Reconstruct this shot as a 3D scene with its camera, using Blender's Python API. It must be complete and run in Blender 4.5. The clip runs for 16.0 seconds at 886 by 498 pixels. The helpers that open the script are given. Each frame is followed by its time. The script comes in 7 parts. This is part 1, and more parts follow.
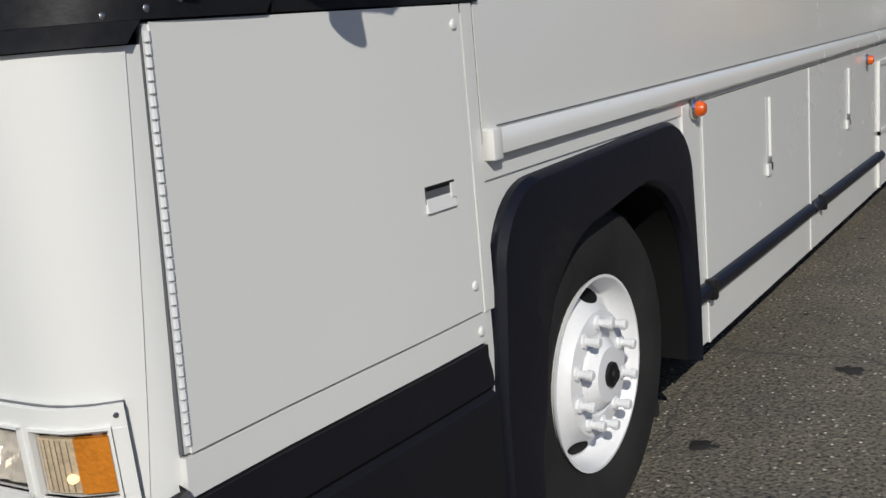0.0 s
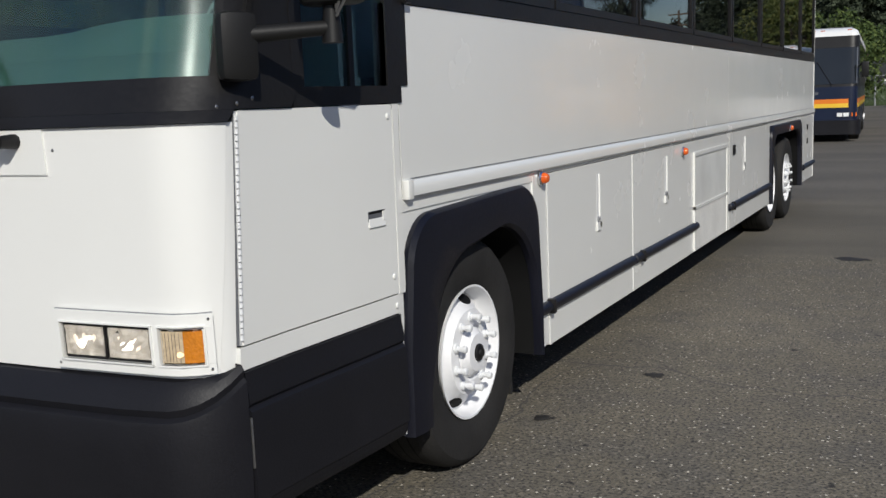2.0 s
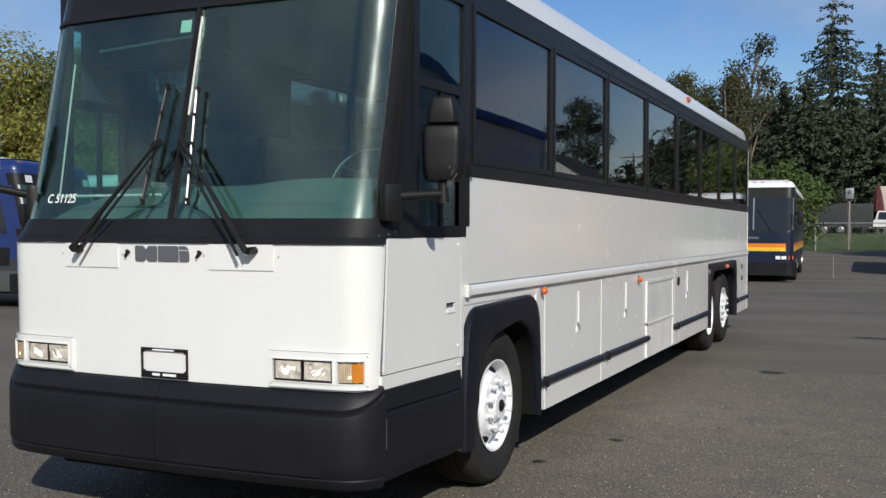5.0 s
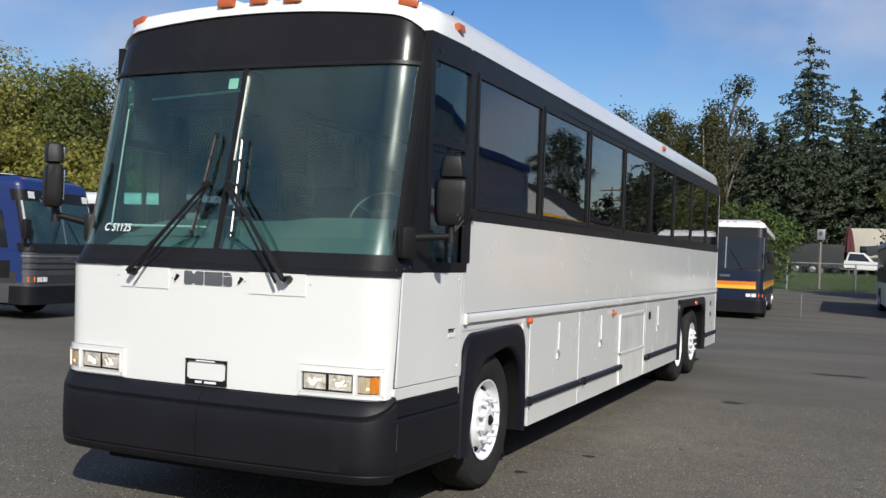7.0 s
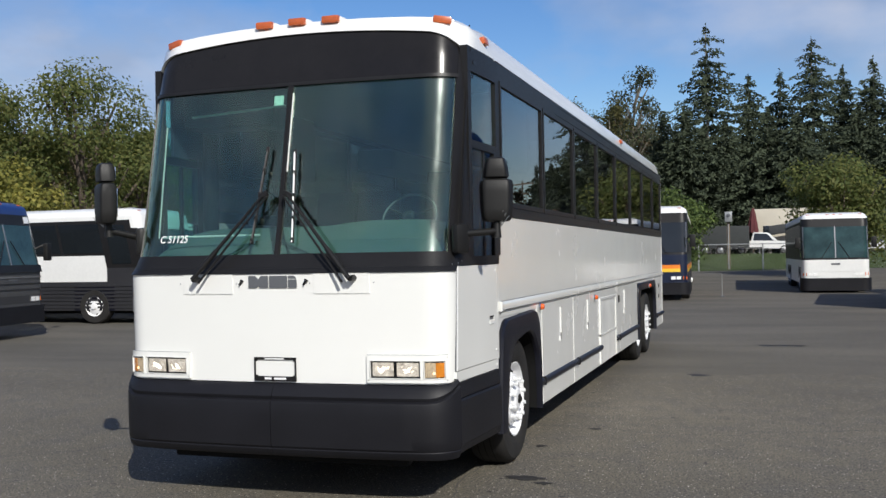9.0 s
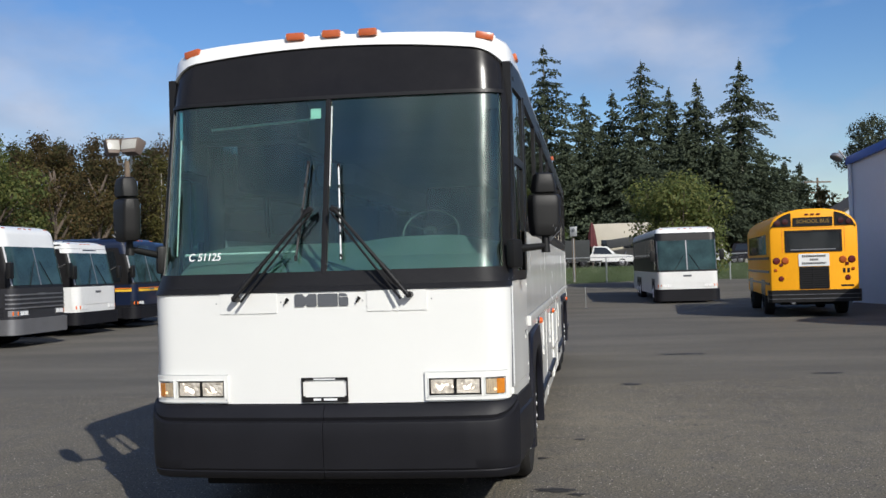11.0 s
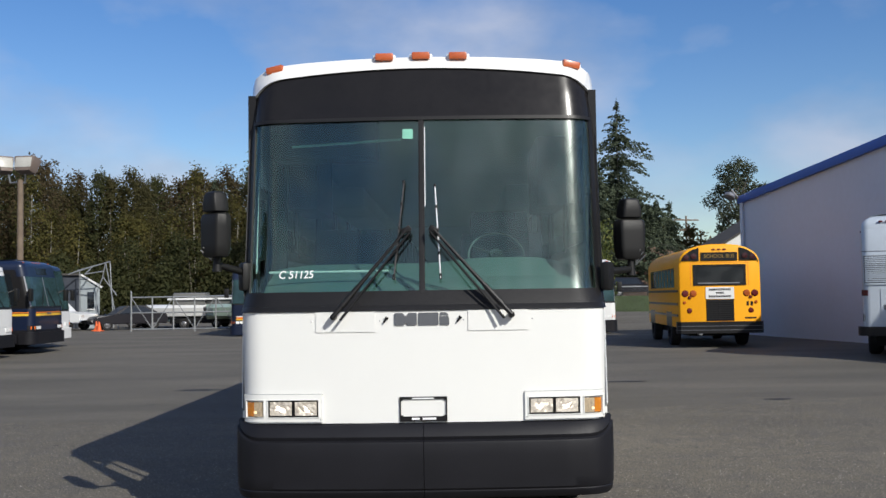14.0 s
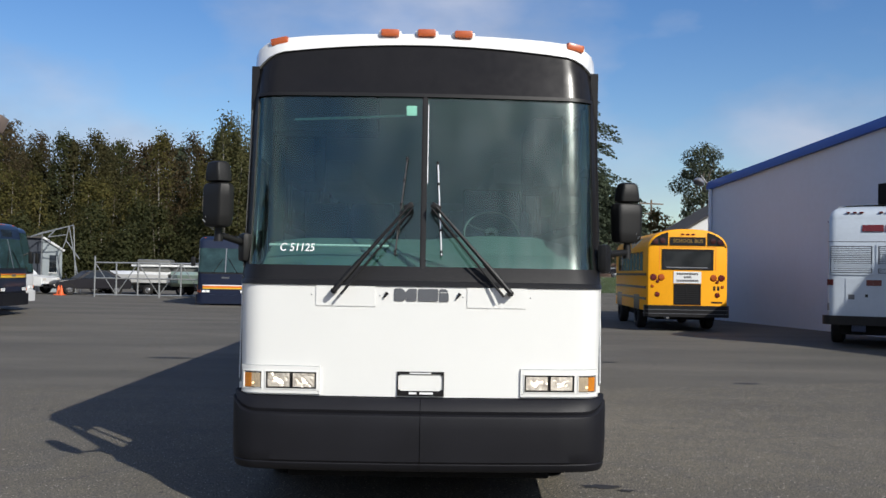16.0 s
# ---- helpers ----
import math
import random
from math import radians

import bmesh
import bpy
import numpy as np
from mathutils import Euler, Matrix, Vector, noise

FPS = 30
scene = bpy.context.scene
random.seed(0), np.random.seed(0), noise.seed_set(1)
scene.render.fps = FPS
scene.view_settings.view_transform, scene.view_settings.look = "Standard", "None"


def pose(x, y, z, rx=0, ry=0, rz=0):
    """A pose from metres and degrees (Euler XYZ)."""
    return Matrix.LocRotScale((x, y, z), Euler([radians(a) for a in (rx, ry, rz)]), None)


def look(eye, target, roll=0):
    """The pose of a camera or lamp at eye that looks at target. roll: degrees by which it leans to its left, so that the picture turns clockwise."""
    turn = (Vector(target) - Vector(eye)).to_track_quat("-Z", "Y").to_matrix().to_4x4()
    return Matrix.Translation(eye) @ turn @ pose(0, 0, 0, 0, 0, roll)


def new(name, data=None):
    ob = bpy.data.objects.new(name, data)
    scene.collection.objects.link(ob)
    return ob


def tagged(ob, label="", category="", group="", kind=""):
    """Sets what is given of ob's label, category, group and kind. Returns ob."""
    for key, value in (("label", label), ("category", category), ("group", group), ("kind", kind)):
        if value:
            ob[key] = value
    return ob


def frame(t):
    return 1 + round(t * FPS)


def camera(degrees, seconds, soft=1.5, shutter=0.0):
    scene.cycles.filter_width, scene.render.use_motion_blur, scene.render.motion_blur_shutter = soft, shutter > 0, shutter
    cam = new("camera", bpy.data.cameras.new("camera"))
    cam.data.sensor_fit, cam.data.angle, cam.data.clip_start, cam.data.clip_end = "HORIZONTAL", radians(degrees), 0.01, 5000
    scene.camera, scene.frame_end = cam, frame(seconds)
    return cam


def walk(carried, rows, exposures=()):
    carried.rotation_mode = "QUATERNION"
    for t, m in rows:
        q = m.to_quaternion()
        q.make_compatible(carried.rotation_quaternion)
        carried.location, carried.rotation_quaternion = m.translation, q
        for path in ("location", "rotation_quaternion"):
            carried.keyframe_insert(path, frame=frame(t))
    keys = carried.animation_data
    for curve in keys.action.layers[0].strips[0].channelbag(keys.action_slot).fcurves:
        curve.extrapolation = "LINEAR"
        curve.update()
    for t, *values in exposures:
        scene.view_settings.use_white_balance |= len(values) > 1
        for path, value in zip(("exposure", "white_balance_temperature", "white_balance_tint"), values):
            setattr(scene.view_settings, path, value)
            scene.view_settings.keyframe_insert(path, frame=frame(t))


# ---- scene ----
cam = camera(48.0, 16.0)
PATH = [
    (0, (2.494, -0.836, 1.561), (1.389, 0.776, 1.137), -5.3),
    (0.5, (2.682, -1.121, 1.578), (1.608, 0.52, 1.188), -4.5),
    (1, (2.8, -1.473, 1.575), (1.834, 0.245, 1.237), -3.1),
    (1.5, (2.941, -1.793, 1.609), (2.017, -0.048, 1.29), -1.6),
    (2, (3.131, -2.119, 1.619), (2.222, -0.363, 1.327), -2.2),
    (2.5, (3.188, -2.521, 1.648), (2.33, -0.718, 1.533), -0.3),
    (3, (3.322, -2.952, 1.672), (2.438, -1.158, 1.669), -0.5),
    (3.5, (3.433, -3.294, 1.653), (2.569, -1.491, 1.588), -0.8),
    (4, (3.449, -3.726, 1.671), (2.657, -1.891, 1.591), -0.7),
    (4.5, (3.531, -4.025, 1.66), (2.698, -2.207, 1.616), -0.4),
    (6.8, (3.87, -5.168, 1.692), (3.083, -3.33, 1.655), 2.2),
    (7, (3.867, -5.237, 1.728), (3.074, -3.401, 1.742), 2.2),
    (7.5, (3.866, -5.495, 1.686), (3.06, -3.665, 1.73), 0.2),
    (8, (3.739, -5.666, 1.687), (2.932, -3.835, 1.694), 0.6),
    (8.5, (3.489, -5.846, 1.691), (2.745, -3.989, 1.713), -1.5),
    (9, (3.228, -6.14, 1.68), (2.607, -4.238, 1.696), -1.0),
    (9.2, (3.122, -6.245, 1.689), (2.539, -4.332, 1.696), -0.9),
    (11.3, (1.558, -6.491, 1.711), (1.312, -4.507, 1.77), -1.7),
    (11.5, (1.429, -6.531, 1.71), (1.212, -4.544, 1.785), -1.7),
    (12, (1.128, -6.664, 1.703), (0.984, -4.67, 1.769), -2.9),
    (12.5, (0.845, -6.647, 1.682), (0.754, -4.65, 1.736), -4.0),
    (13, (0.578, -6.643, 1.685), (0.482, -4.647, 1.767), 0.2),
    (13.5, (0.359, -6.73, 1.687), (0.332, -4.733, 1.792), 0.2),
    (14, (0.236, -6.671, 1.674), (0.209, -4.673, 1.77), -0.9),
    (14.5, (0.135, -6.666, 1.666), (0.102, -4.667, 1.734), -1.0),
    (15, (-0.014, -6.748, 1.678), (-0.001, -4.749, 1.728), 1.4),
    (15.5, (-0.045, -6.761, 1.692), (-0.006, -4.762, 1.734), 0.6),
    (16, (-0.019, -6.733, 1.684), (0.027, -4.734, 1.731), 1.0),
]
EXPOSURES = [(0.0, -0.40), (1.0, -0.34), (2.0, -0.23), (4.5, -0.09), (7.0, 0.07), (16.0, 0.10)]
walk(cam, [(t, look(eye, target, roll)) for t, eye, target, roll in PATH], EXPOSURES)

# ---- world and sun ----
SUN_DIR = Vector((2.92, -3.97, 3.3)).normalized()      # towards the sun, from the bus's shadow on the ground
world = bpy.data.worlds.new("sky_world")
scene.world = world
world.use_nodes = True
wn, wl = world.node_tree.nodes, world.node_tree.links
wn.clear()
w_out, w_bg = wn.new("ShaderNodeOutputWorld"), wn.new("ShaderNodeBackground")
w_sky = wn.new("ShaderNodeTexSky")
w_sky.sky_type, w_sky.sun_disc = "NISHITA", False
w_sky.sun_elevation = math.asin(SUN_DIR.z)
w_sky.sun_rotation = math.atan2(SUN_DIR.x, SUN_DIR.y)
w_sky.air_density, w_sky.dust_density, w_sky.ozone_density = 1.0, 0.6, 2.0
w_co, w_map = wn.new("ShaderNodeTexCoord"), wn.new("ShaderNodeMapping")
w_map.inputs["Scale"].default_value = (1.0, 1.0, 1.9)
w_noise, w_ramp = wn.new("ShaderNodeTexNoise"), wn.new("ShaderNodeValToRGB")
w_noise.inputs["Scale"].default_value, w_noise.inputs["Detail"].default_value = 3.1, 6.0
w_noise.inputs["Roughness"].default_value = 0.52
w_ramp.color_ramp.elements[0].position, w_ramp.color_ramp.elements[1].position = 0.38, 0.60
w_ramp.color_ramp.elements[1].color = (0.75, 0.75, 0.75, 1)
w_mix = wn.new("ShaderNodeMix")
w_mix.data_type = "RGBA"
w_puff, w_range, w_tone = wn.new("ShaderNodeTexNoise"), wn.new("ShaderNodeMapRange"), wn.new("ShaderNodeMix")   # light and shade within the clouds
w_puff.inputs["Scale"].default_value, w_puff.inputs["Detail"].default_value = 6.5, 6.0
w_range.inputs["From Min"].default_value, w_range.inputs["From Max"].default_value = 0.41, 0.60
w_tone.data_type = "RGBA"
w_tone.inputs["A"].default_value, w_tone.inputs["B"].default_value = (3.1, 3.65, 4.9, 1), (4.6, 4.95, 6.0, 1)
wl.new(w_map.outputs["Vector"], w_puff.inputs["Vector"])
wl.new(w_puff.outputs["Fac"], w_range.inputs["Value"])
wl.new(w_range.outputs["Result"], w_tone.inputs["Factor"])
wl.new(w_tone.outputs["Result"], w_mix.inputs["B"])
wl.new(w_co.outputs["Generated"], w_map.inputs["Vector"])
wl.new(w_map.outputs["Vector"], w_noise.inputs["Vector"])
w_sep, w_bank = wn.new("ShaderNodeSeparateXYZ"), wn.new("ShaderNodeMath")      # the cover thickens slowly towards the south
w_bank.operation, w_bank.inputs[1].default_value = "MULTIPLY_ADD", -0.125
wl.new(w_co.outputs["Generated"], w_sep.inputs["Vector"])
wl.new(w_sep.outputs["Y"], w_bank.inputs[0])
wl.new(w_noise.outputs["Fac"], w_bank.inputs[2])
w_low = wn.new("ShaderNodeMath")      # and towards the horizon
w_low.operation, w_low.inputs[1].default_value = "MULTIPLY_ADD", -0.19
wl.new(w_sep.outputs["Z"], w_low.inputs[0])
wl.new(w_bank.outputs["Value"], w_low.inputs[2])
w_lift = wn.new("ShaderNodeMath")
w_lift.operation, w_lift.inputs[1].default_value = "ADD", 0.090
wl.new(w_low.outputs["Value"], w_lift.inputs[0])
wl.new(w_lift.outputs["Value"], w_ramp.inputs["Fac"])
wl.new(w_ramp.outputs["Color"], w_mix.inputs["Factor"])
w_hue = wn.new("ShaderNodeHueSaturation")
w_hue.inputs["Saturation"].default_value, w_hue.inputs["Hue"].default_value = 1.33, 0.512
wl.new(w_sky.outputs["Color"], w_hue.inputs["Color"])
wl.new(w_hue.outputs["Color"], w_mix.inputs["A"])
wl.new(w_mix.outputs["Result"], w_bg.inputs["Color"])
w_bg.inputs["Strength"].default_value = 0.111
wl.new(w_bg.outputs["Background"], w_out.inputs["Surface"])

sun_data = bpy.data.lights.new("sun", "SUN")
sun_data.energy, sun_data.angle, sun_data.color = 4.3, radians(0.55), (1.0, 0.970, 0.905)
sun = new("sun", sun_data)
sun.matrix_world = look(SUN_DIR * 60, (0, 0, 0))


# ---- materials ----
def surf(name, col, rough=0.5, metal=0.0, var=0.12, big=1.2, fine=40.0, bump=0.0, coat=0.0, spec=0.5, emit=0.0, rnd=0.0,
         island=0.0, tint=None, dist=0.01, rvar=0.1, translucent=0.0, coat_rough=0.08):
    """A painted, plastic, stone or metal surface with variation at two scales; rnd varies it from object to object."""
    m = bpy.data.materials.new(name)
    m.use_nodes = True
    n, l = m.node_tree.nodes, m.node_tree.links
    p = n["Principled BSDF"]
    co = n.new("ShaderNodeTexCoord")
    a, b = n.new("ShaderNodeTexNoise"), n.new("ShaderNodeTexNoise")
    a.inputs["Scale"].default_value, a.inputs["Detail"].default_value = big, 5
    b.inputs["Scale"].default_value, b.inputs["Detail"].default_value = fine, 4
    l.new(co.outputs["Object"], a.inputs["Vector"])
    l.new(co.outputs["Object"], b.inputs["Vector"])
    mixf = n.new("ShaderNodeMix")
    mixf.inputs["Factor"].default_value = 0.4
    l.new(a.outputs["Fac"], mixf.inputs["A"])
    l.new(b.outputs["Fac"], mixf.inputs["B"])
    rng = n.new("ShaderNodeMapRange")
    rng.inputs["From Min"].default_value, rng.inputs["From Max"].default_value = 0.3, 0.7
    rng.inputs["To Min"].default_value, rng.inputs["To Max"].default_value = 1 - var, 1 + var
    l.new(mixf.outputs["Result"], rng.inputs["Value"])
    value = rng.outputs["Result"]
    for amount, kind, sock in ((rnd, "ShaderNodeObjectInfo", "Random"), (island, "ShaderNodeNewGeometry", "Random Per Island")):
        if amount:
            o, r2, mul = n.new(kind), n.new("ShaderNodeMapRange"), n.new("ShaderNodeMath")
            mul.operation = "MULTIPLY"
            r2.inputs["To Min"].default_value, r2.inputs["To Max"].default_value = 1 - amount, 1 + amount
            l.new(o.outputs[sock], r2.inputs["Value"])
            l.new(r2.outputs["Result"], mul.inputs[0])
            l.new(value, mul.inputs[1])
            value = mul.outputs["Value"]
    c = n.new("ShaderNodeMix")
    c.data_type, c.blend_type = "RGBA", "MULTIPLY"
    c.inputs["Factor"].default_value = 1
    c.inputs["A"].default_value = (*col, 1)
    if tint:
        t = n.new("ShaderNodeMix")
        t.data_type = "RGBA"
        t.inputs["A"].default_value, t.inputs["B"].default_value = (*col, 1), (*tint, 1)
        if island:
            g = n.new("ShaderNodeNewGeometry")
            l.new(g.outputs["Random Per Island"], t.inputs["Factor"])
        else:
            l.new(a.outputs["Fac"], t.inputs["Factor"])
        l.new(t.outputs["Result"], c.inputs["A"])
    l.new(value, c.inputs["B"])
    l.new(c.outputs["Result"], p.inputs["Base Color"])
    rr = n.new("ShaderNodeMapRange")
    rr.inputs["To Min"].default_value, rr.inputs["To Max"].default_value = max(0.02, rough - rvar), min(1, rough + rvar)
    l.new(b.outputs["Fac"], rr.inputs["Value"])
    l.new(rr.outputs["Result"], p.inputs["Roughness"])
    p.inputs["Metallic"].default_value, p.inputs["Coat Weight"].default_value = metal, coat
    p.inputs["Coat Roughness"].default_value = coat_rough
    p.inputs["Specular IOR Level"].default_value = spec
    if emit:
        p.inputs["Emission Color"].default_value, p.inputs["Emission Strength"].default_value = (*col, 1), emit
    if bump:
        bp = n.new("ShaderNodeBump")
        bp.inputs["Strength"].default_value, bp.inputs["Distance"].default_value = bump, dist
        l.new(b.outputs["Fac"], bp.inputs["Height"])
        l.new(bp.outputs["Normal"], p.inputs["Normal"])
    if translucent:
        tr, ms = n.new("ShaderNodeBsdfTranslucent"), n.new("ShaderNodeMixShader")
        ms.inputs["Fac"].default_value = translucent
        l.new(c.outputs["Result"], tr.inputs["Color"])
        l.new(p.outputs["BSDF"], ms.inputs[1])
        l.new(tr.outputs["BSDF"], ms.inputs[2])
        l.new(ms.outputs["Shader"], n["Material Output"].inputs["Surface"])
    return m


def glazing(name, tint, ior=1.5, rough=0.0, gain=1.0, gloss=(1, 1, 1), film=0.0):
    """A thin tinted pane: clear in its colour, with Fresnel gloss, faint waviness and a wiped film of dust."""
    m = bpy.data.materials.new(name)
    m.use_nodes = True
    n, l = m.node_tree.nodes, m.node_tree.links
    n.remove(n["Principled BSDF"])
    tr, gl, mx, lw = (n.new("ShaderNodeBsdfTransparent"), n.new("ShaderNodeBsdfGlossy"), n.new("ShaderNodeMixShader"), n.new("ShaderNodeLayerWeight"))
    tr.inputs["Color"].default_value = (*tint, 1)
    gl.inputs["Roughness"].default_value, gl.inputs["Color"].default_value = rough, (*gloss, 1)
    lw.inputs["Blend"].default_value = 0.5
    f0 = ((ior - 1) / (ior + 1)) ** 2 * gain
    pw, mul = n.new("ShaderNodeMath"), n.new("ShaderNodeMath")
    pw.operation, pw.inputs[1].default_value = "POWER", 4.7
    mul.operation, mul.use_clamp = "MULTIPLY_ADD", True
    mul.inputs[1].default_value, mul.inputs[2].default_value = 1 - f0, f0
    l.new(lw.outputs["Facing"], pw.inputs[0])
    l.new(pw.outputs["Value"], mul.inputs[0])
    co, nz, bp = n.new("ShaderNodeTexCoord"), n.new("ShaderNodeTexNoise"), n.new("ShaderNodeBump")
    nz.inputs["Scale"].default_value, nz.inputs["Detail"].default_value = 1.3, 1
    bp.inputs["Strength"].default_value, bp.inputs["Distance"].default_value = 0.06, 0.02
    l.new(co.outputs["Object"], nz.inputs["Vector"])
    l.new(nz.outputs["Fac"], bp.inputs["Height"])
    l.new(bp.outputs["Normal"], gl.inputs["Normal"])
    l.new(mul.outputs["Value"], mx.inputs["Fac"])
    l.new(tr.outputs["BSDF"], mx.inputs[1])
    l.new(gl.outputs["BSDF"], mx.inputs[2])
    shader = mx.outputs["Shader"]
    if film:
        haze, hm = n.new("ShaderNodeBsdfGlossy"), n.new("ShaderNodeMixShader")
        haze.inputs["Roughness"].default_value = 0.26
        streak, sn, sr = n.new("ShaderNodeMapping"), n.new("ShaderNodeTexNoise"), n.new("ShaderNodeMapRange")
        streak.inputs["Scale"].default_value = (3.5, 1.0, 1.5)
        sn.inputs["Scale"].default_value, sn.inputs["Detail"].default_value = 2.2, 6
        sr.inputs["From Min"].default_value, sr.inputs["From Max"].default_value = 0.35, 0.7
        sr.inputs["To Min"].default_value, sr.inputs["To Max"].default_value = film * 0.3, film * 2.0
        l.new(co.outputs["Object"], streak.inputs["Vector"])
        l.new(streak.outputs["Vector"], sn.inputs["Vector"])
        l.new(sn.outputs["Fac"], sr.inputs["Value"])
        l.new(sr.outputs["Result"], hm.inputs["Fac"])
        l.new(shader, hm.inputs[1])
        l.new(haze.outputs["BSDF"], hm.inputs[2])
        shader = hm.outputs["Shader"]
    l.new(shader, n["Material Output"].inputs["Surface"])
    return m


PAINT = surf("white_coach_paint", (0.79, 0.788, 0.752), 0.22, var=0.02, big=0.8, fine=2.5, coat=0.5, bump=0.012, dist=0.004, rvar=0.04)
PANEL = surf("white_side_panel_paint", (0.770, 0.768, 0.728), 0.26, var=0.025, big=0.7, fine=2.2, coat=0.55, bump=0.015, dist=0.006, rvar=0.05, coat_rough=0.11)
BLACK = surf("black_trim", (0.011, 0.0105, 0.0108), 0.42, var=0.3, big=2, fine=60, bump=0.05, spec=0.28)
HEADER = surf("black_header_paint", (0.012, 0.011, 0.011), 0.22, var=0.2, big=3, fine=20, coat=0.12, spec=0.22, rvar=0.04)
BUMPER = surf("black_bumper_plastic", (0.0095, 0.0095, 0.0120), 0.5, spec=0.24, var=0.25, big=2.5, fine=120, bump=0.18, dist=0.003)
FENDER = surf("black_fender_rubber", (0.006, 0.0065, 0.012), 0.42, var=0.25, big=3, fine=90, bump=0.05, spec=0.35)
RUBBER = surf("tyre_rubber", (0.022, 0.021, 0.020), 0.82, var=0.3, big=5, fine=60, bump=0.2, spec=0.25)
DARK = surf("dark_underside", (0.006, 0.006, 0.006), 0.8, var=0.3, spec=0.2)
RIM = surf("white_wheel_paint", (0.80, 0.80, 0.80), 0.35, var=0.04, big=6, fine=50)
BLADE = surf("bright_wiper_metal", (0.80, 0.80, 0.79), 0.35, metal=0.25, var=0.15, big=20, fine=60)
NUT = surf("pale_nut_covers", (0.76, 0.77, 0.77), 0.3, metal=0.05, var=0.1, fine=70)
CHROME = surf("chrome", (0.75, 0.75, 0.76), 0.12, metal=1.0, var=0.06, rvar=0.06)
STEEL = surf("worn_steel", (0.38, 0.38, 0.38), 0.35, metal=0.9, var=0.25, fine=90)
AMBER = surf("amber_lens", (0.54, 0.180, 0.012), 0.14, var=0.22, big=22, fine=120, bump=0.4, coat=0.9)
AMBERLIT = surf("lit_amber_lens", (0.62, 0.095, 0.010), 0.15, var=0.35, big=30, fine=160, bump=0.2, coat=0.6, emit=0.25)
CAPLENS = surf("dull_orange_lens", (0.48, 0.10, 0.025), 0.35, var=0.25, fine=60, coat=0.3)
REFLECT = surf("lamp_reflector", (0.92, 0.84, 0.74), 0.2, metal=0.35, var=0.35, big=24, fine=34, bump=0.5, dist=0.02, coat=0.6)
LAMPON = surf("lit_headlamp", (1.0, 0.93, 0.84), 0.3, var=0.1, emit=2.8)
LAMPGLOW = surf("warm_lamp_glow", (1.0, 0.86, 0.72), 0.25, metal=0.2, var=0.45, big=60, fine=90, emit=0.8)
CLEARAMBER = surf("pale_amber_lens", (0.52, 0.41, 0.27), 0.2, var=0.25, big=40, fine=120, bump=0.3, coat=0.8)
BLADEDARK = surf("scuffed_dark_blade_metal", (0.07, 0.07, 0.07), 0.4, metal=0.2, var=0.6, big=25, fine=60)
TURNON = surf("lit_turn_lamp", (1.0, 0.72, 0.40), 0.3, var=0.1, emit=1.0)
LENS = glazing("clear_lamp_lens", (0.93, 0.93, 0.92), 1.5, rough=0.03, gain=1.3)
GREY = surf("grey_emblem_paint", (0.105, 0.11, 0.12), 0.4, var=0.1)
WHITEMARK = surf("white_marker_ink", (0.85, 0.86, 0.85), 0.6, var=0.1)
GREENSTICK = surf("pale_green_sticker", (0.55, 0.70, 0.62), 0.5, var=0.08)
DASH = surf("grey_green_dashboard", (0.092, 0.126, 0.116), 0.6, var=0.1, fine=200, bump=0.1)
WHEELRIM = surf("worn_grey_wheel_rim", (0.15, 0.16, 0.16), 0.16, var=0.1, coat=0.8)
WHEELHUB = surf("dark_wheel_spokes", (0.03, 0.034, 0.036), 0.5, var=0.1)
INSIDE = surf("grey_cabin_lining", (0.27, 0.27, 0.28), 0.8, var=0.15, fine=50)
SEAT = surf("dark_blue_seat_cloth", (0.035, 0.04, 0.06), 0.9, var=0.25, fine=120, bump=0.2, spec=0.2)
SLOT = surf("slot_paint", (0.62, 0.62, 0.61), 0.5, var=0.05)
GRILLE = surf("white_mesh_grille", (0.58, 0.58, 0.55), 0.6, var=0.14, big=3, fine=260, bump=0.6, dist=0.006)
DUSTY = surf("dusty_white_plate", (0.66, 0.65, 0.61), 0.5, var=0.12, big=4, fine=40)
MIRROR = surf("mirror_face", (0.85, 0.85, 0.86), 0.03, metal=1.0, var=0.01, rvar=0.01)
MIRRORBLACK = surf("black_mirror_plastic", (0.010, 0.0098, 0.0095), 0.50, var=0.2, fine=150, bump=0.12, dist=0.003, spec=0.28)
WSGLASS = glazing("green_windshield_glass", (0.64, 0.86, 0.81), 1.55, rough=0.010, gain=1.75, gloss=(0.94, 1.0, 0.83), film=0.013)
SIDEGLASS = glazing("dark_tinted_glass", (0.46, 0.47, 0.50), 1.55, gain=0.95)
CABGLASS = glazing("green_cab_glass", (0.64, 0.85, 0.82), 1.5)


# ---- geometry helpers ----
def part(name, bm, material, parent, label="", smooth=True):
    me = bpy.data.meshes.new(name)
    bmesh.ops.recalc_face_normals(bm, faces=bm.faces[:])
    bm.to_mesh(me)
    bm.free()
    return mesh_part(name, me, material, parent, label, smooth)


def mesh_part(name, me, material, parent, label="", smooth=True):
    me.materials.append(material)
    if smooth:
        me.shade_smooth()
        me.set_sharp_from_angle(angle=radians(32))
    ob = new(name, me)
    if parent:
        ob.parent = parent
    if label:
        tagged(ob, label)
    return ob


def thing(name, label, category, at=(0, 0, 0), turn=0.0, group="", kind=""):
    ob = new(name)
    ob.matrix_world = pose(*at, 0, 0, turn)
    return tagged(ob, label, category, group, kind)


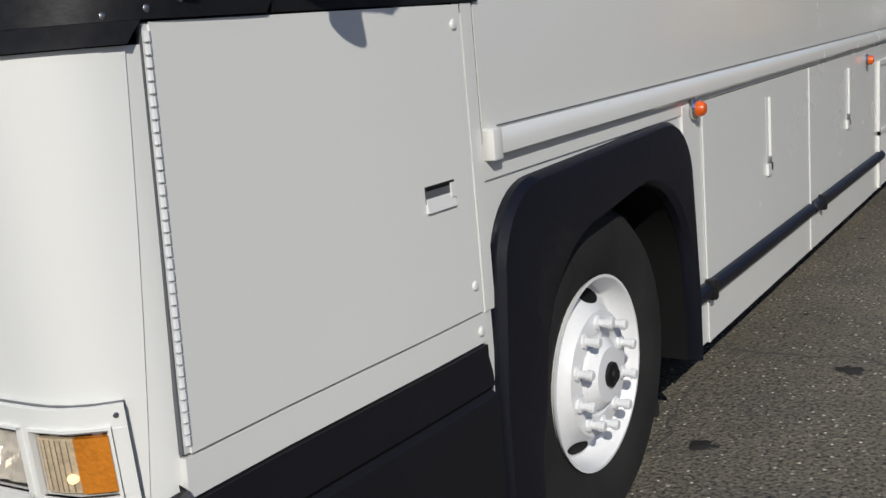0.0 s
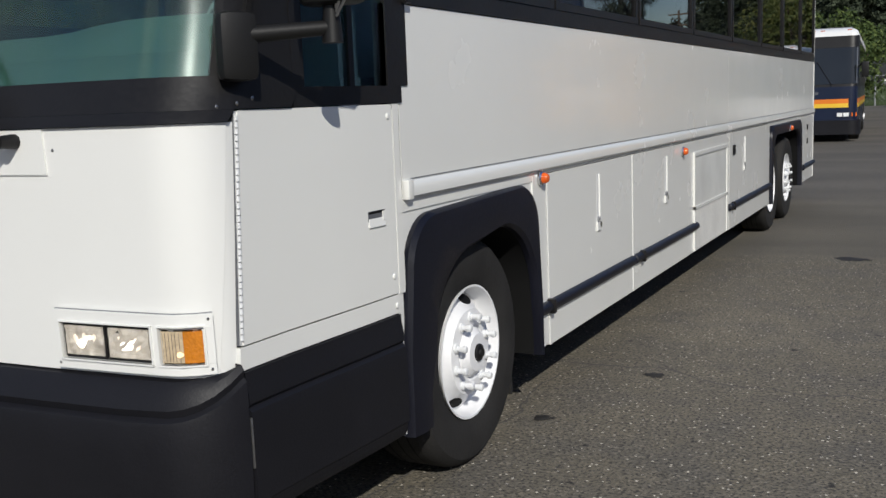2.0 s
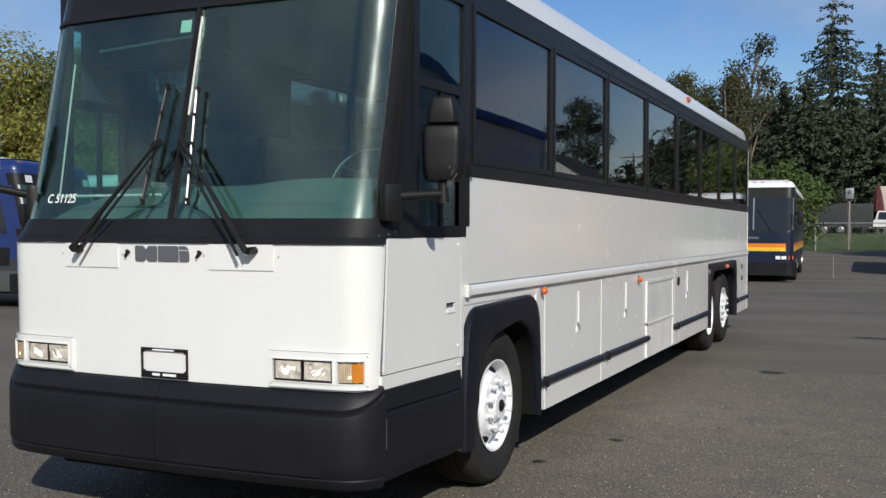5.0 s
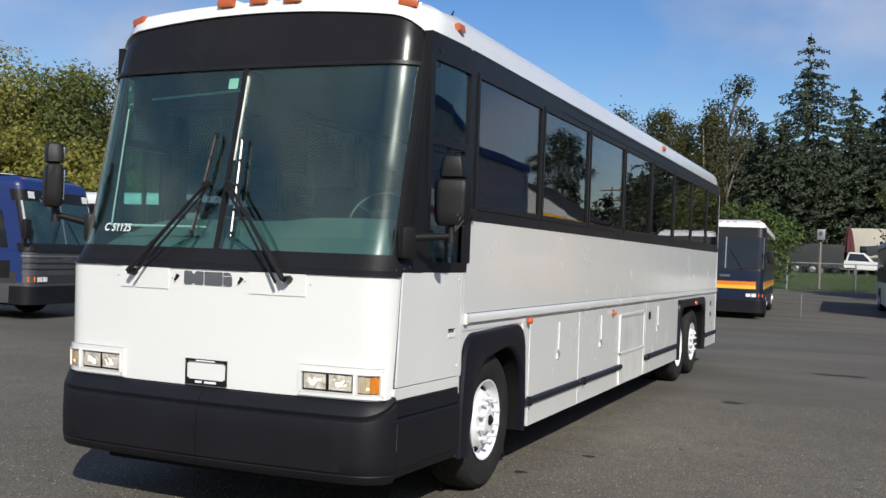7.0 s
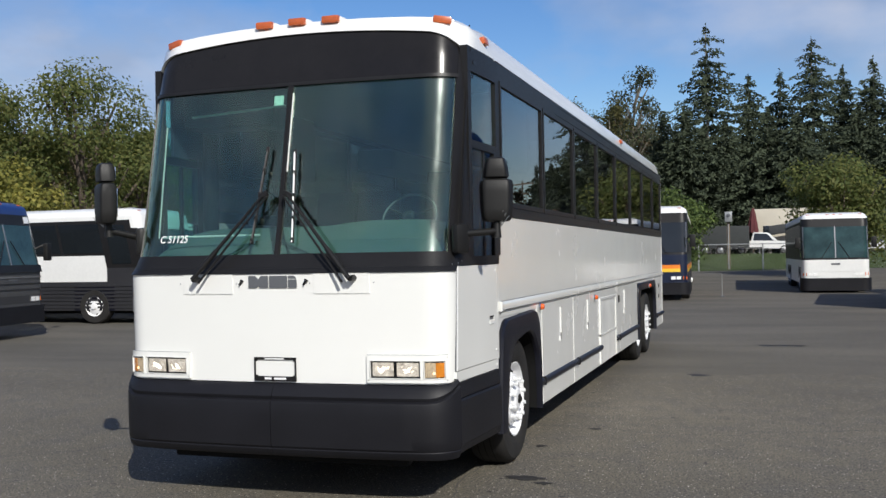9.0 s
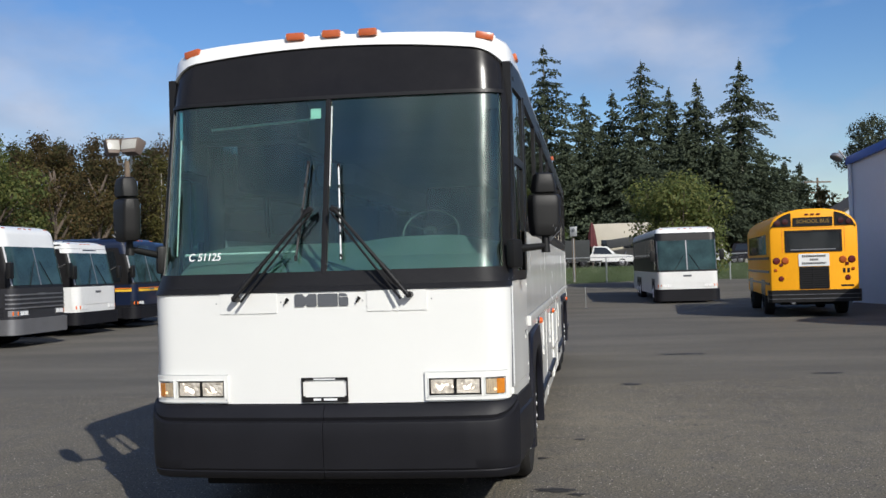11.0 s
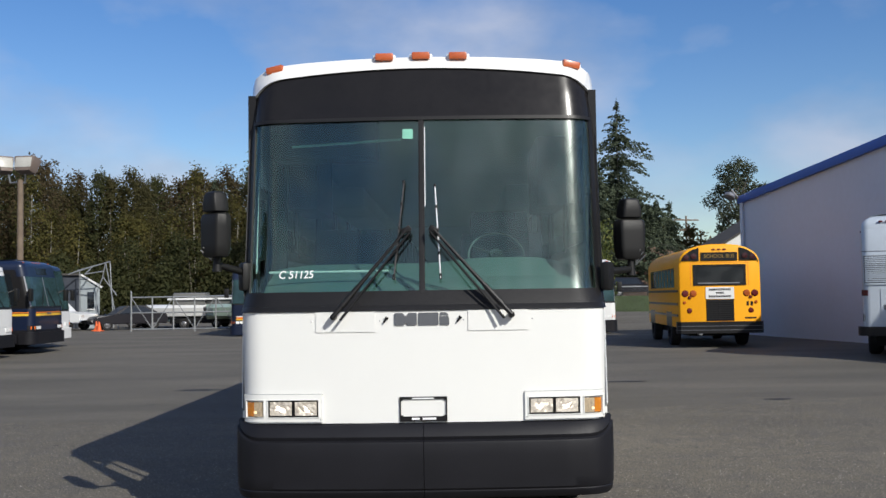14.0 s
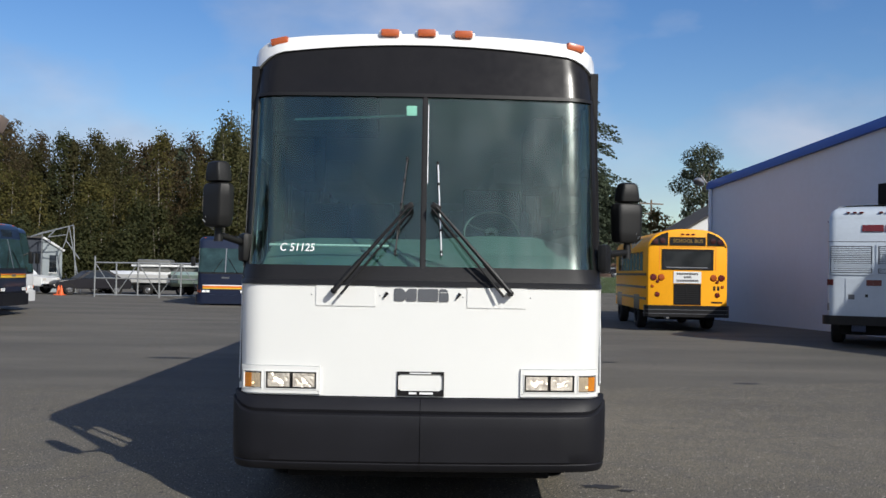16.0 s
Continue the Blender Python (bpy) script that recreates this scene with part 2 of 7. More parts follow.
def box(bm, x0, x1, y0, y1, z0, z1, bev=0.0, m=None):
    geo = bmesh.ops.create_cube(bm, size=1)
    vs = geo["verts"]
    for v in vs:
        v.co = Vector(((x0 + x1) / 2 + v.co.x * (x1 - x0), (y0 + y1) / 2 + v.co.y * (y1 - y0), (z0 + z1) / 2 + v.co.z * (z1 - z0)))
    if bev:
        es = list({e for v in vs for e in v.link_edges})
        out = bmesh.ops.bevel(bm, geom=es, offset=bev, segments=2, affect="EDGES", profile=0.6)
        vs = list({v for f in out["faces"] for v in f.verts} | {v for v in vs if v.is_valid})
    if m is not None:
        bmesh.ops.transform(bm, matrix=m, verts=vs)
    return bm


def tube(bm, a, b, r0, r1=None, n=12, caps=True):
    """A round bar from a to b."""
    a, b = Vector(a), Vector(b)
    d = b - a
    m = Matrix.Translation((a + b) / 2) @ d.to_track_quat("Z", "Y").to_matrix().to_4x4()
    bmesh.ops.create_cone(bm, cap_ends=caps, segments=n, radius1=r0, radius2=r0 if r1 is None else r1, depth=d.length, matrix=m)
    return bm


def lathe(bm, profile, n=48, m=None, caps=True):
    """Revolves (radius, x) points about the x axis; without caps its open ends stay open."""
    rings = []
    for r, x in profile:
        rings.append([bm.verts.new((x, r * math.cos(2 * math.pi * i / n), r * math.sin(2 * math.pi * i / n))) for i in range(n)])
    for p, q in zip(rings, rings[1:]):
        for i in range(n):
            bm.faces.new((p[i], p[(i + 1) % n], q[(i + 1) % n], q[i]))
    for ring in (rings[0], rings[-1]) if caps else ():
        bm.faces.new(ring)
    if m is not None:
        bmesh.ops.transform(bm, matrix=m, verts=[v for ring in rings for v in ring])
    return bm


def slab(bm, place, us, vs, o0, o1):
    """A closed slab over the grid us x vs; place(u, v, offset) gives its points, offsets o0 (back) and o1 (face)."""
    back = [[bm.verts.new(place(u, v, o0)) for v in vs] for u in us]
    face = [[bm.verts.new(place(u, v, o1)) for v in vs] for u in us]
    nu, nv = len(us), len(vs)
    for i in range(nu - 1):
        for j in range(nv - 1):
            bm.faces.new((face[i][j], face[i + 1][j], face[i + 1][j + 1], face[i][j + 1]))
            bm.faces.new((back[i][j], back[i][j + 1], back[i + 1][j + 1], back[i + 1][j]))
    for i in range(nu - 1):
        bm.faces.new((back[i][0], back[i + 1][0], face[i + 1][0], face[i][0]))
        bm.faces.new((back[i][-1], face[i][-1], face[i + 1][-1], back[i + 1][-1]))
    for j in range(nv - 1):
        bm.faces.new((back[0][j], face[0][j], face[0][j + 1], back[0][j + 1]))
        bm.faces.new((back[-1][j], back[-1][j + 1], face[-1][j + 1], face[-1][j]))
    return bm


def span(a, b, n):
    return [a + (b - a) * i / n for i in range(n + 1)]


def lerp_table(table, z):
    for (z0, *a), (z1, *b) in zip(table, table[1:]):
        if z <= z1:
            k = max(0.0, (z - z0) / (z1 - z0))
            return [p + (q - p) * k for p, q in zip(a, b)]
    return list(table[-1][1:])


def mesh_of(name, verts, faces):
    me = bpy.data.meshes.new(name)
    me.from_pydata(verts, [], faces)
    return me


# ---- the ground ----
def ground_z(x, y):
    a = min(1, max(0, (y - 44) / 26))
    b = min(1, max(0, (x + 12) / 8))
    c = min(1, max(0, (y - 65.5) / 11))
    return (0.45 * a * a * (3 - 2 * a) + 0.97 * c * c * (3 - 2 * c)) * b * b * (3 - 2 * b)


def asphalt():
    m = bpy.data.materials.new("old_asphalt")
    m.use_nodes = True
    n, l = m.node_tree.nodes, m.node_tree.links
    p = n["Principled BSDF"]
    co = n.new("ShaderNodeTexCoord")

    def tex(kind, scale, detail=4, stretch=None):
        t = n.new(kind)
        t.inputs["Scale"].default_value = scale
        if kind == "ShaderNodeTexNoise":
            t.inputs["Detail"].default_value = detail
        src = co.outputs["Object"]
        if stretch:
            mp = n.new("ShaderNodeMapping")
            mp.inputs["Scale"].default_value = stretch
            l.new(src, mp.inputs["Vector"])
            src = mp.outputs["Vector"]
        l.new(src, t.inputs["Vector"])
        return t

    def mixed(a, b, fac):
        c = n.new("ShaderNodeMix")
        c.data_type = "RGBA"
        for sock, v in (("A", a), ("B", b)):
            if isinstance(v, tuple):
                c.inputs[sock].default_value = (*v, 1)
            else:
                l.new(v, c.inputs[sock])
        l.new(fac, c.inputs["Factor"])
        return c.outputs["Result"]

    def ramp(src, lo, hi):
        r = n.new("ShaderNodeMapRange")
        r.inputs["From Min"].default_value, r.inputs["From Max"].default_value = lo, hi
        l.new(src, r.inputs["Value"])
        return r.outputs["Result"]

    patches = tex("ShaderNodeTexNoise", 0.20, 6, (0.5, 1.5, 1))
    col = mixed((0.120, 0.106, 0.080), (0.204, 0.179, 0.134), ramp(patches.outputs["Fac"], 0.36, 0.64))
    mid = tex("ShaderNodeTexNoise", 2.6, 7)
    col = mixed(col, (0.126, 0.115, 0.097), ramp(mid.outputs["Fac"], 0.42, 0.74))
    streak = tex("ShaderNodeTexNoise", 0.5, 5, (0.22, 1.6, 1))
    col = mixed(col, (0.080, 0.075, 0.068), ramp(streak.outputs["Fac"], 0.66, 0.90))
    stones = tex("ShaderNodeTexVoronoi", 62)
    shade = n.new("ShaderNodeSeparateColor")
    l.new(stones.outputs["Color"], shade.inputs["Color"])
    col = mixed(col, (0.070, 0.062, 0.050), ramp(shade.outputs["Red"], 0.66, 1.30))
    col = mixed(col, (0.36, 0.315, 0.245), ramp(shade.outputs["Green"], 0.76, 1.45))
    chips = tex("ShaderNodeTexVoronoi", 46)
    split = n.new("ShaderNodeSeparateColor")
    l.new(chips.outputs["Color"], split.inputs["Color"])
    pick, core = ramp(split.outputs["Red"], 0.865, 0.895), ramp(chips.outputs["Distance"], 0.34, 0.22)
    both = n.new("ShaderNodeMath")
    both.operation = "MULTIPLY"
    l.new(pick, both.inputs[0])
    l.new(core, both.inputs[1])
    col = mixed(col, (0.64, 0.59, 0.49), both.outputs["Value"])
    grit = tex("ShaderNodeTexNoise", 60, 5)
    col = mixed((0.040, 0.038, 0.035), col, ramp(grit.outputs["Fac"], 0.36, 0.50))
    bits = tex("ShaderNodeTexNoise", 9.0, 4)
    col = mixed(col, (0.032, 0.030, 0.028), ramp(bits.outputs["Fac"], 0.685, 0.72))
    # a smoother, darker resurfaced field begins behind an uneven edge across the yard
    sep = n.new("ShaderNodeSeparateXYZ")
    l.new(co.outputs["Object"], sep.inputs["Vector"])

    def calc(op, a, b):
        t = n.new("ShaderNodeMath")
        t.operation = op
        for i, v in enumerate((a, b)):
            if isinstance(v, float):
                t.inputs[i].default_value = v
            else:
                l.new(v, t.inputs[i])
        return t.outputs["Value"]

    ragged = tex("ShaderNodeTexNoise", 1.1, 5)
    right = calc("MAXIMUM", sep.outputs["X"], 0.0)
    line = calc("ADD", calc("MULTIPLY", sep.outputs["X"], 0.07), calc("MULTIPLY", calc("MULTIPLY", right, right), 0.022))
    line = calc("ADD", line, calc("MULTIPLY", ragged.outputs["Fac"], 0.9))
    field = ramp(calc("SUBTRACT", sep.outputs["Y"], line), 7.18, 7.38)
    worn = tex("ShaderNodeTexNoise", 0.33, 6, (0.45, 1.5, 1))
    smooth = mixed((0.094, 0.086, 0.070), (0.154, 0.138, 0.111), ramp(worn.outputs["Fac"], 0.38, 0.66))
    soft = tex("ShaderNodeTexNoise", 28, 5)
    smooth = mixed(smooth, (0.075, 0.070, 0.063), ramp(soft.outputs["Fac"], 0.50, 0.70))
    half = n.new("ShaderNodeMath")
    half.operation, half.inputs[1].default_value = "MULTIPLY", 0.86
    l.new(field, half.inputs[0])
    col = mixed(col, smooth, half.outputs["Value"])
    oil = tex("ShaderNodeTexNoise", 0.9, 3)
    col = mixed(col, (0.034, 0.032, 0.030), ramp(oil.outputs["Fac"], 0.72, 0.80))
    warp, cr = tex("ShaderNodeTexNoise", 0.7, 4), n.new("ShaderNodeTexVoronoi")
    cr.feature = "DISTANCE_TO_EDGE"
    cr.inputs["Scale"].default_value = 0.16
    add = n.new("ShaderNodeVectorMath")
    l.new(co.outputs["Object"], add.inputs[0])
    l.new(warp.outputs["Color"], add.inputs[1])
    l.new(add.outputs["Vector"], cr.inputs["Vector"])
    crack = ramp(cr.outputs["Distance"], 0.0003, 0.0016)
    col = mixed((0.075, 0.070, 0.064), col, crack)
    l.new(col, p.inputs["Base Color"])
    p.inputs["Roughness"].default_value, p.inputs["Specular IOR Level"].default_value = 0.85, 0.35
    bp = n.new("ShaderNodeBump")
    bp.inputs["Strength"].default_value, bp.inputs["Distance"].default_value = 0.6, 0.009
    l.new(stones.outputs["Distance"], bp.inputs["Height"])
    l.new(bp.outputs["Normal"], p.inputs["Normal"])
    return m


ASPHALT = asphalt()
GRASS = surf("mown_grass_ground", (0.050, 0.070, 0.024), 0.9, var=0.35, big=0.6, fine=9, bump=0.5, dist=0.05, spec=0.1)


def make_ground():
    xs = span(-900, -60, 6) + span(-50, 60, 44) + span(80, 900, 6)
    ys = span(-900, -40, 6) + span(-30, 100, 52) + span(130, 2500, 8)
    verts = [(x, y, ground_z(x, y)) for x in xs for y in ys]
    k = len(ys)
    faces = [(i * k + j, (i + 1) * k + j, (i + 1) * k + j + 1, i * k + j + 1) for i in range(len(xs) - 1) for j in range(k - 1)]
    ob = mesh_part("ground", mesh_of("ground", verts, faces), ASPHALT, None)
    tagged(ob, "worn grey asphalt of a bus sales yard", "ground", kind="structure")


make_ground()

OIL = surf("old_oil_stain", (0.030, 0.028, 0.026), 0.7, var=0.35, big=6, fine=40, spec=0.3)


def oil_stain(x, y, w, l, seed):
    """A flat, ragged blot of old oil."""
    rnd = random.Random(seed)
    n = 22
    rim = []
    for i in range(n):
        a, k = 2 * math.pi * i / n, rnd.uniform(0.55, 1.1)
        rim.append((w * k * math.cos(a), l * k * math.sin(a)))
    verts = [(p, q, 0.003) for p, q in rim] + [(0.8 * p, 0.8 * q, 0.005) for p, q in rim]
    faces = [(i, (i + 1) % n, n + (i + 1) % n, n + i) for i in range(n)] + [tuple(range(n, 2 * n))]
    ob = mesh_part("oil_stain", mesh_of("oil_stain", verts, faces), OIL, None)
    ob.location = (x, y, 0)
    tagged(ob, "dark dried oil stain on the asphalt", "stain", "stains on the asphalt")


for n, (x, y, w, l) in enumerate(((1.45, 1.20, 0.17, 0.09), (1.62, 1.05, 0.08, 0.05), (1.30, 2.46, 0.06, 0.05), (1.62, 3.42, 0.07, 0.06), (2.3, 7.9, 0.22, 0.12), (3.4, 12.5, 0.5, 0.16), (-4.6, 12.0, 0.5, 0.2), (5.2, 9.0, 0.3, 0.12))):
    oil_stain(x, y, w, l, n)

# ---- the white coach ----
BODY = [  # height, front's place at the middle, half width, corner radius
    (0.30, 0.000, 1.240, 0.18), (0.84, 0.000, 1.242, 0.18), (1.30, -0.012, 1.245, 0.18), (1.59, -0.022, 1.245, 0.185), (1.62, 0.002, 1.245, 0.21),
    (1.66, 0.020, 1.245, 0.23), (1.73, 0.055, 1.245, 0.25), (2.93, 0.310, 1.250, 0.25), (3.10, 0.345, 1.250, 0.26), (3.26, 0.385, 1.235, 0.27),
    (3.40, 0.420, 1.200, 0.28)]
SIDE_X, REAR_Y = 1.29, 13.25


def side_x(y):
    k = min(1, max(0, (y - 0.15) / 1.0))
    return 1.245 + (SIDE_X - 1.245) * k * k * (3 - 2 * k)


def outline(z):
    """Half of the front's outline at a height: points from the middle round the corner and back along the side."""
    yc, w, r = lerp_table(BODY, z)
    flat = w - r
    pts = [(flat * i / 8, yc + 0.045 * (i / 8) ** 2) for i in range(9)]
    y1 = yc + 0.045
    pts += [(flat + r * math.sin(a), y1 + r * (1 - math.cos(a))) for a in (math.pi / 2 * i / 9 for i in range(1, 10))]
    pts += [(side_x(pts[-1][1] + d) if w > 1.239 else w, pts[-1][1] + d) for d in (0.2, 0.5, 1.0)]
    return pts


def on_front(u, z, off=0.0):
    """The place at arc length u from the middle (towards +x if positive), height z, off metres outward."""
    pts = outline(z)
    left, s = abs(u), (1 if u >= 0 else -1)
    for a, b in zip(pts, pts[1:]):
        d = math.hypot(b[0] - a[0], b[1] - a[1])
        if left <= d or b == pts[-1]:
            k = left / d
            x, y = a[0] + (b[0] - a[0]) * k, a[1] + (b[1] - a[1]) * k
            tx, ty = (b[0] - a[0]) / d, (b[1] - a[1]) / d
            return Vector((s * (x + ty * off), y - tx * off, z))
        left -= d


def u_at(z, y):
    """Arc length at which the outline reaches y on the side."""
    total, pts = 0.0, outline(z)
    for a, b in zip(pts, pts[1:]):
        d = math.hypot(b[0] - a[0], b[1] - a[1])
        if b[1] >= y and b[0] > 1.1:
            return total + d * (y - a[1]) / (b[1] - a[1])
        total += d
    return total


def hinge_y(z):
    return 0.207 + 0.063 * (z - 1.26)


def seam_y(z):
    return 0.160 + 0.087 * (z - 1.27)


def on_side(s):
    """The side's skin; the service door's front edge leans with the raked front."""
    def place(y, z, off):
        if y < 0.5 and 0.83 < z < 1.63:
            y += 0.063 * (z - 1.26) * min(1.0, max(0.0, (0.5 - y) / 0.26))
        return Vector((s * (side_x(y) + off), y, z))
    return place


def front_bits(name, rects, o0, o1, mat, parent, label="", n=2):
    """Slabs on the front: rects of (u0, u1, z0, z1)."""
    bm = bmesh.new()
    for u0, u1, z0, z1 in rects:
        slab(bm, on_front_uv, span(u0, u1, max(n, int(abs(u1 - u0) / 0.05))), span(z0, z1, max(1, int((z1 - z0) / 0.1))), o0, o1)
    return part(name, bm, mat, parent, label)


def on_front_uv(u, z, off):
    return on_front(u, z, off)


def front_shape(name, pts, o0, o1, mat, parent, label=""):
    """A flat plate on the front, cut to an outline of (u, z)."""
    bm = bmesh.new()
    top = [bm.verts.new(on_front(u, z, o1)) for u, z in pts]
    low = [bm.verts.new(on_front(u, z, o0)) for u, z in pts]
    bm.faces.new(top)
    bm.faces.new(low[::-1])
    for i in range(len(pts)):
        j = (i + 1) % len(pts)
        bm.faces.new((top[i], top[j], low[j], low[i]))
    return part(name, bm, mat, parent, label, False)


def side_bits(name, rects, o0, o1, mat, parent, s=1, label="", bev=0.0):
    bm = bmesh.new()
    for y0, y1, z0, z1 in rects:
        slab(bm, on_side(s), span(y0, y1, 4 if y0 < 1.2 else 1), [z0, z1], o0, o1)
    if bev:
        es = [e for e in bm.edges if len(e.link_faces) == 2 and e.calc_face_angle(0) > 0.9]
        bmesh.ops.bevel(bm, geom=es, offset=bev, segments=2, affect="EDGES")
    return part(name, bm, mat, parent, label)


coach = thing("motor_coach", "white three-axle motor coach with black bumper and tinted windows", "bus")


def coach_front():
    zs = [0.84, 1.0, 1.15, 1.3, 1.45, 1.56, 1.585]
    bm = slab(bmesh.new(), lambda k, z, o: on_front(k * u_at(z, seam_y(z)), z, o), span(-1, 1, 64), zs, -0.03, 0.0)
    part("front_panel", bm, PAINT, coach, "glossy white lower front panel")
    # black band under the windshield, wrapped round to the sides
    ub = u_at(1.65, 0.50)
    bm = slab(bmesh.new(), on_front_uv, span(-ub, ub, 64), [1.622, 1.63, 1.66, 1.70, 1.72], -0.03, 0.012)
    band = part("windshield_band", bm, BLACK, coach)
    ul = u_at(1.60, 0.196)
    part("band_lip", slab(bmesh.new(), on_front_uv, span(-ul, ul, 64), [1.587, 1.60, 1.6215], -0.03, 0.012), BLACK, band)
    for s in (-1, 1):
        for yy, zz in ((0.17, 1.63), (0.235, 1.638), (0.30, 1.652)):
            p = on_front(s * u_at(zz, yy), zz, 0.012)
            part("screw", lathe(bmesh.new(), [(0.001, 0.003), (0.005, 0.002), (0.007, 0.0)], 10, Matrix.Translation(p) @ pose(0, 0, 0, 0, 0, 0 if s > 0 else 180)), STEEL, band)
    # windshield: two panes with a mullion between
    zg = span(1.70, 2.94, 10)
    ug = 1.235
    for s in (-1, 1):
        bm = slab(bmesh.new(), on_front_uv, span(s * 0.012, s * ug, 26), zg, -0.008, 0.0)
        w = part("windshield_pane", bm, WSGLASS, coach, "greenish curved windshield pane")
        w.visible_shadow = False
        for a, b, c, d in ((s * 0.011, s * 0.020, 1.71, 2.93), (s * (ug - 0.012), s * (ug + 0.012), 1.71, 2.94)):
            front_bits("windshield_seal", [(min(a, b), max(a, b), c, d)], -0.012, 0.008, BLACK, coach)
    front_bits("windshield_mullion", [(-0.011, 0.011, 1.70, 2.94)], -0.03, 0.014, BLACK, coach)
    front_bits("mullion_trim", [(0.022, 0.0275, 2.30, 2.87)], 0.0, 0.012, BLADE, coach, "bright metal trim beside the mullion")
    front_bits("top_seal", [(-ug, ug, 2.925, 2.95)], -0.02, 0.016, BLACK, coach)
    for s in (-1, 1):  # pillars
        bm = bmesh.new()
        rows = span(1.70, 3.145, 12)
        tops = [[on_front(s * (ug + (u_at(z, 0.52) - ug) * k), z, o) for k in span(0, 1, 8)] for z in rows for o in (0.006,)]
        backs = [[on_front(s * (ug + (u_at(z, 0.52) - ug) * k), z, -0.04) for k in span(0, 1, 8)] for z in rows]
        for grid in (tops, backs):
            vg = [[bm.verts.new(p) for p in row] for row in grid]
            for i in range(len(vg) - 1):
                for j in range(8):
                    bm.faces.new((vg[i][j], vg[i][j + 1], vg[i + 1][j + 1], vg[i + 1][j]))
        part("pillar", bm, BLACK, coach)
        bm = bmesh.new()
        slab(bm, lambda k, z, o: on_front(s * (ug + 0.075 + k), z, o), [0, 0.02], rows, 0.0, 0.02)
        part("pillar_rib", bm, BLACK, coach)
    # black header above the windshield, its upper corners rounded
    uh = u_at(3.0, 0.66)
    def head(u, k, o):
        top = 3.312 - 0.056 * (u / 1.0) ** 2 - max(0, abs(u) - 1.0) ** 2 * 1.45
        return on_front(u, 2.945 + (max(top, 3.140) - 2.945) * k, o)
    bm = slab(bmesh.new(), head, span(-uh, uh, 64), span(0, 1, 6), -0.03, 0.004)
    part("header_panel", bm, HEADER, coach, "glossy black panel above the windshield")
    # white roof cap with a lip, running into the roof
    grid, nu = [], 48
    us = span(-uh, uh, nu)
    def roof_z(x):
        x = abs(x)
        return lerp_table([(0, 3.425), (0.5, 3.418), (0.85, 3.405), (1.05, 3.388), (1.16, 3.368), (1.225, 3.335), (1.262, 3.28), (1.278, 3.21), (1.28, 3.155)], x)[0]
    row0 = [head(u, 1.0, -0.02) for u in us]
    row1 = [head(u, 1.0, 0.022) for u in us]
    grid += [row0, row1]
    row2 = []
    for u, p in zip(us, row1):
        k = min(1, abs(p.x) / 1.24)
        row2.append(Vector((p.x, p.y + 0.012, p.z + 0.030 * (1 - k ** 4))))
    grid.append(row2)
    for d, f in ((0.07, 0.80), (0.16, 0.95), (0.32, 1.0), (0.7, 1.0)):
        row = []
        for i, p in enumerate(row1):
            k = -1 + 2 * i / nu
            x = 1.298 * math.sin(k * math.pi / 2) if f == 1.0 else p.x * (1.0 + 0.0 * f)
            y = p.y + d if f < 1 else 0.80 + d
            zt = roof_z(min(1.28, abs(x))) + (0.045 * (1 - (abs(x) / 1.28) ** 8) if f == 1.0 else 0.0)
            z = row2[i].z + (zt - row2[i].z) * f
            if f < 1 and i in (0, nu):
                z = 3.150
            row.append(Vector((x, y, z)))
        grid.append(row)
    last = grid[-1]
    for y in (3.0, 5.0, 7.0, 9.0, 11.0, 12.8):
        grid.append([Vector((p.x, y, p.z)) for p in last])
    grid.append([Vector((p.x * 0.995, 13.05, p.z - 0.03 * (1 - abs(p.x) / 1.27))) for p in last])
    grid.append([Vector((p.x * 0.985, 13.20, 3.05 + (p.z - 3.05) * 0.72)) for p in last])
    grid.append([Vector((p.x * 0.97, REAR_Y, 3.02)) for p in last])
    bm = bmesh.new()
    vg = [[bm.verts.new(p) for p in row] for row in grid]
    for i in range(len(vg) - 1):
        for j in range(nu):
            bm.faces.new((vg[i][j], vg[i][j + 1], vg[i + 1][j + 1], vg[i + 1][j]))
    part("roof", bm, PAINT, coach, "white rounded roof with a front lip")
    # roof marker lamps on white pods
    for u, y, z in ((-0.262, 0.425, 3.40), (0.002, 0.425, 3.405), (0.268, 0.425, 3.40), (1.085, 0.50, 3.338), (-1.06, 0.50, 3.338)):
        tilt = 0 if abs(u) < 0.5 else (9 if u > 0 else -9)
        m = pose(u, y, z, 0, tilt, 0 if abs(u) < 0.5 else (14 if u > 0 else -14))
        pod = part("lamp_pod", box(bmesh.new(), -0.085, 0.085, 0.0, 0.16, -0.04, 0.026, 0.018, m), PAINT, coach)
        part("lens", box(bmesh.new(), -0.065, 0.065, -0.035, 0.05, -0.022, 0.030, 0.012, m), CAPLENS, pod, "orange roof marker lens")
    for s in (-1, 1):
        for y in (0.93, 8.02):
            part("side_roof_lamp", box(bmesh.new(), -0.02, 0.025, -0.055, 0.055, -0.028, 0.028, 0.012, pose(s * (1.262 if y < 1.2 else 1.275), y, 3.262, 0, s * -14, 0)), CAPLENS, coach, "small red-orange marker lamp")
    part("antenna", tube(bmesh.new(), (1.02, 1.30, 3.40), (1.03, 1.36, 3.50), 0.010, 0.005, 8), BLACK, coach)


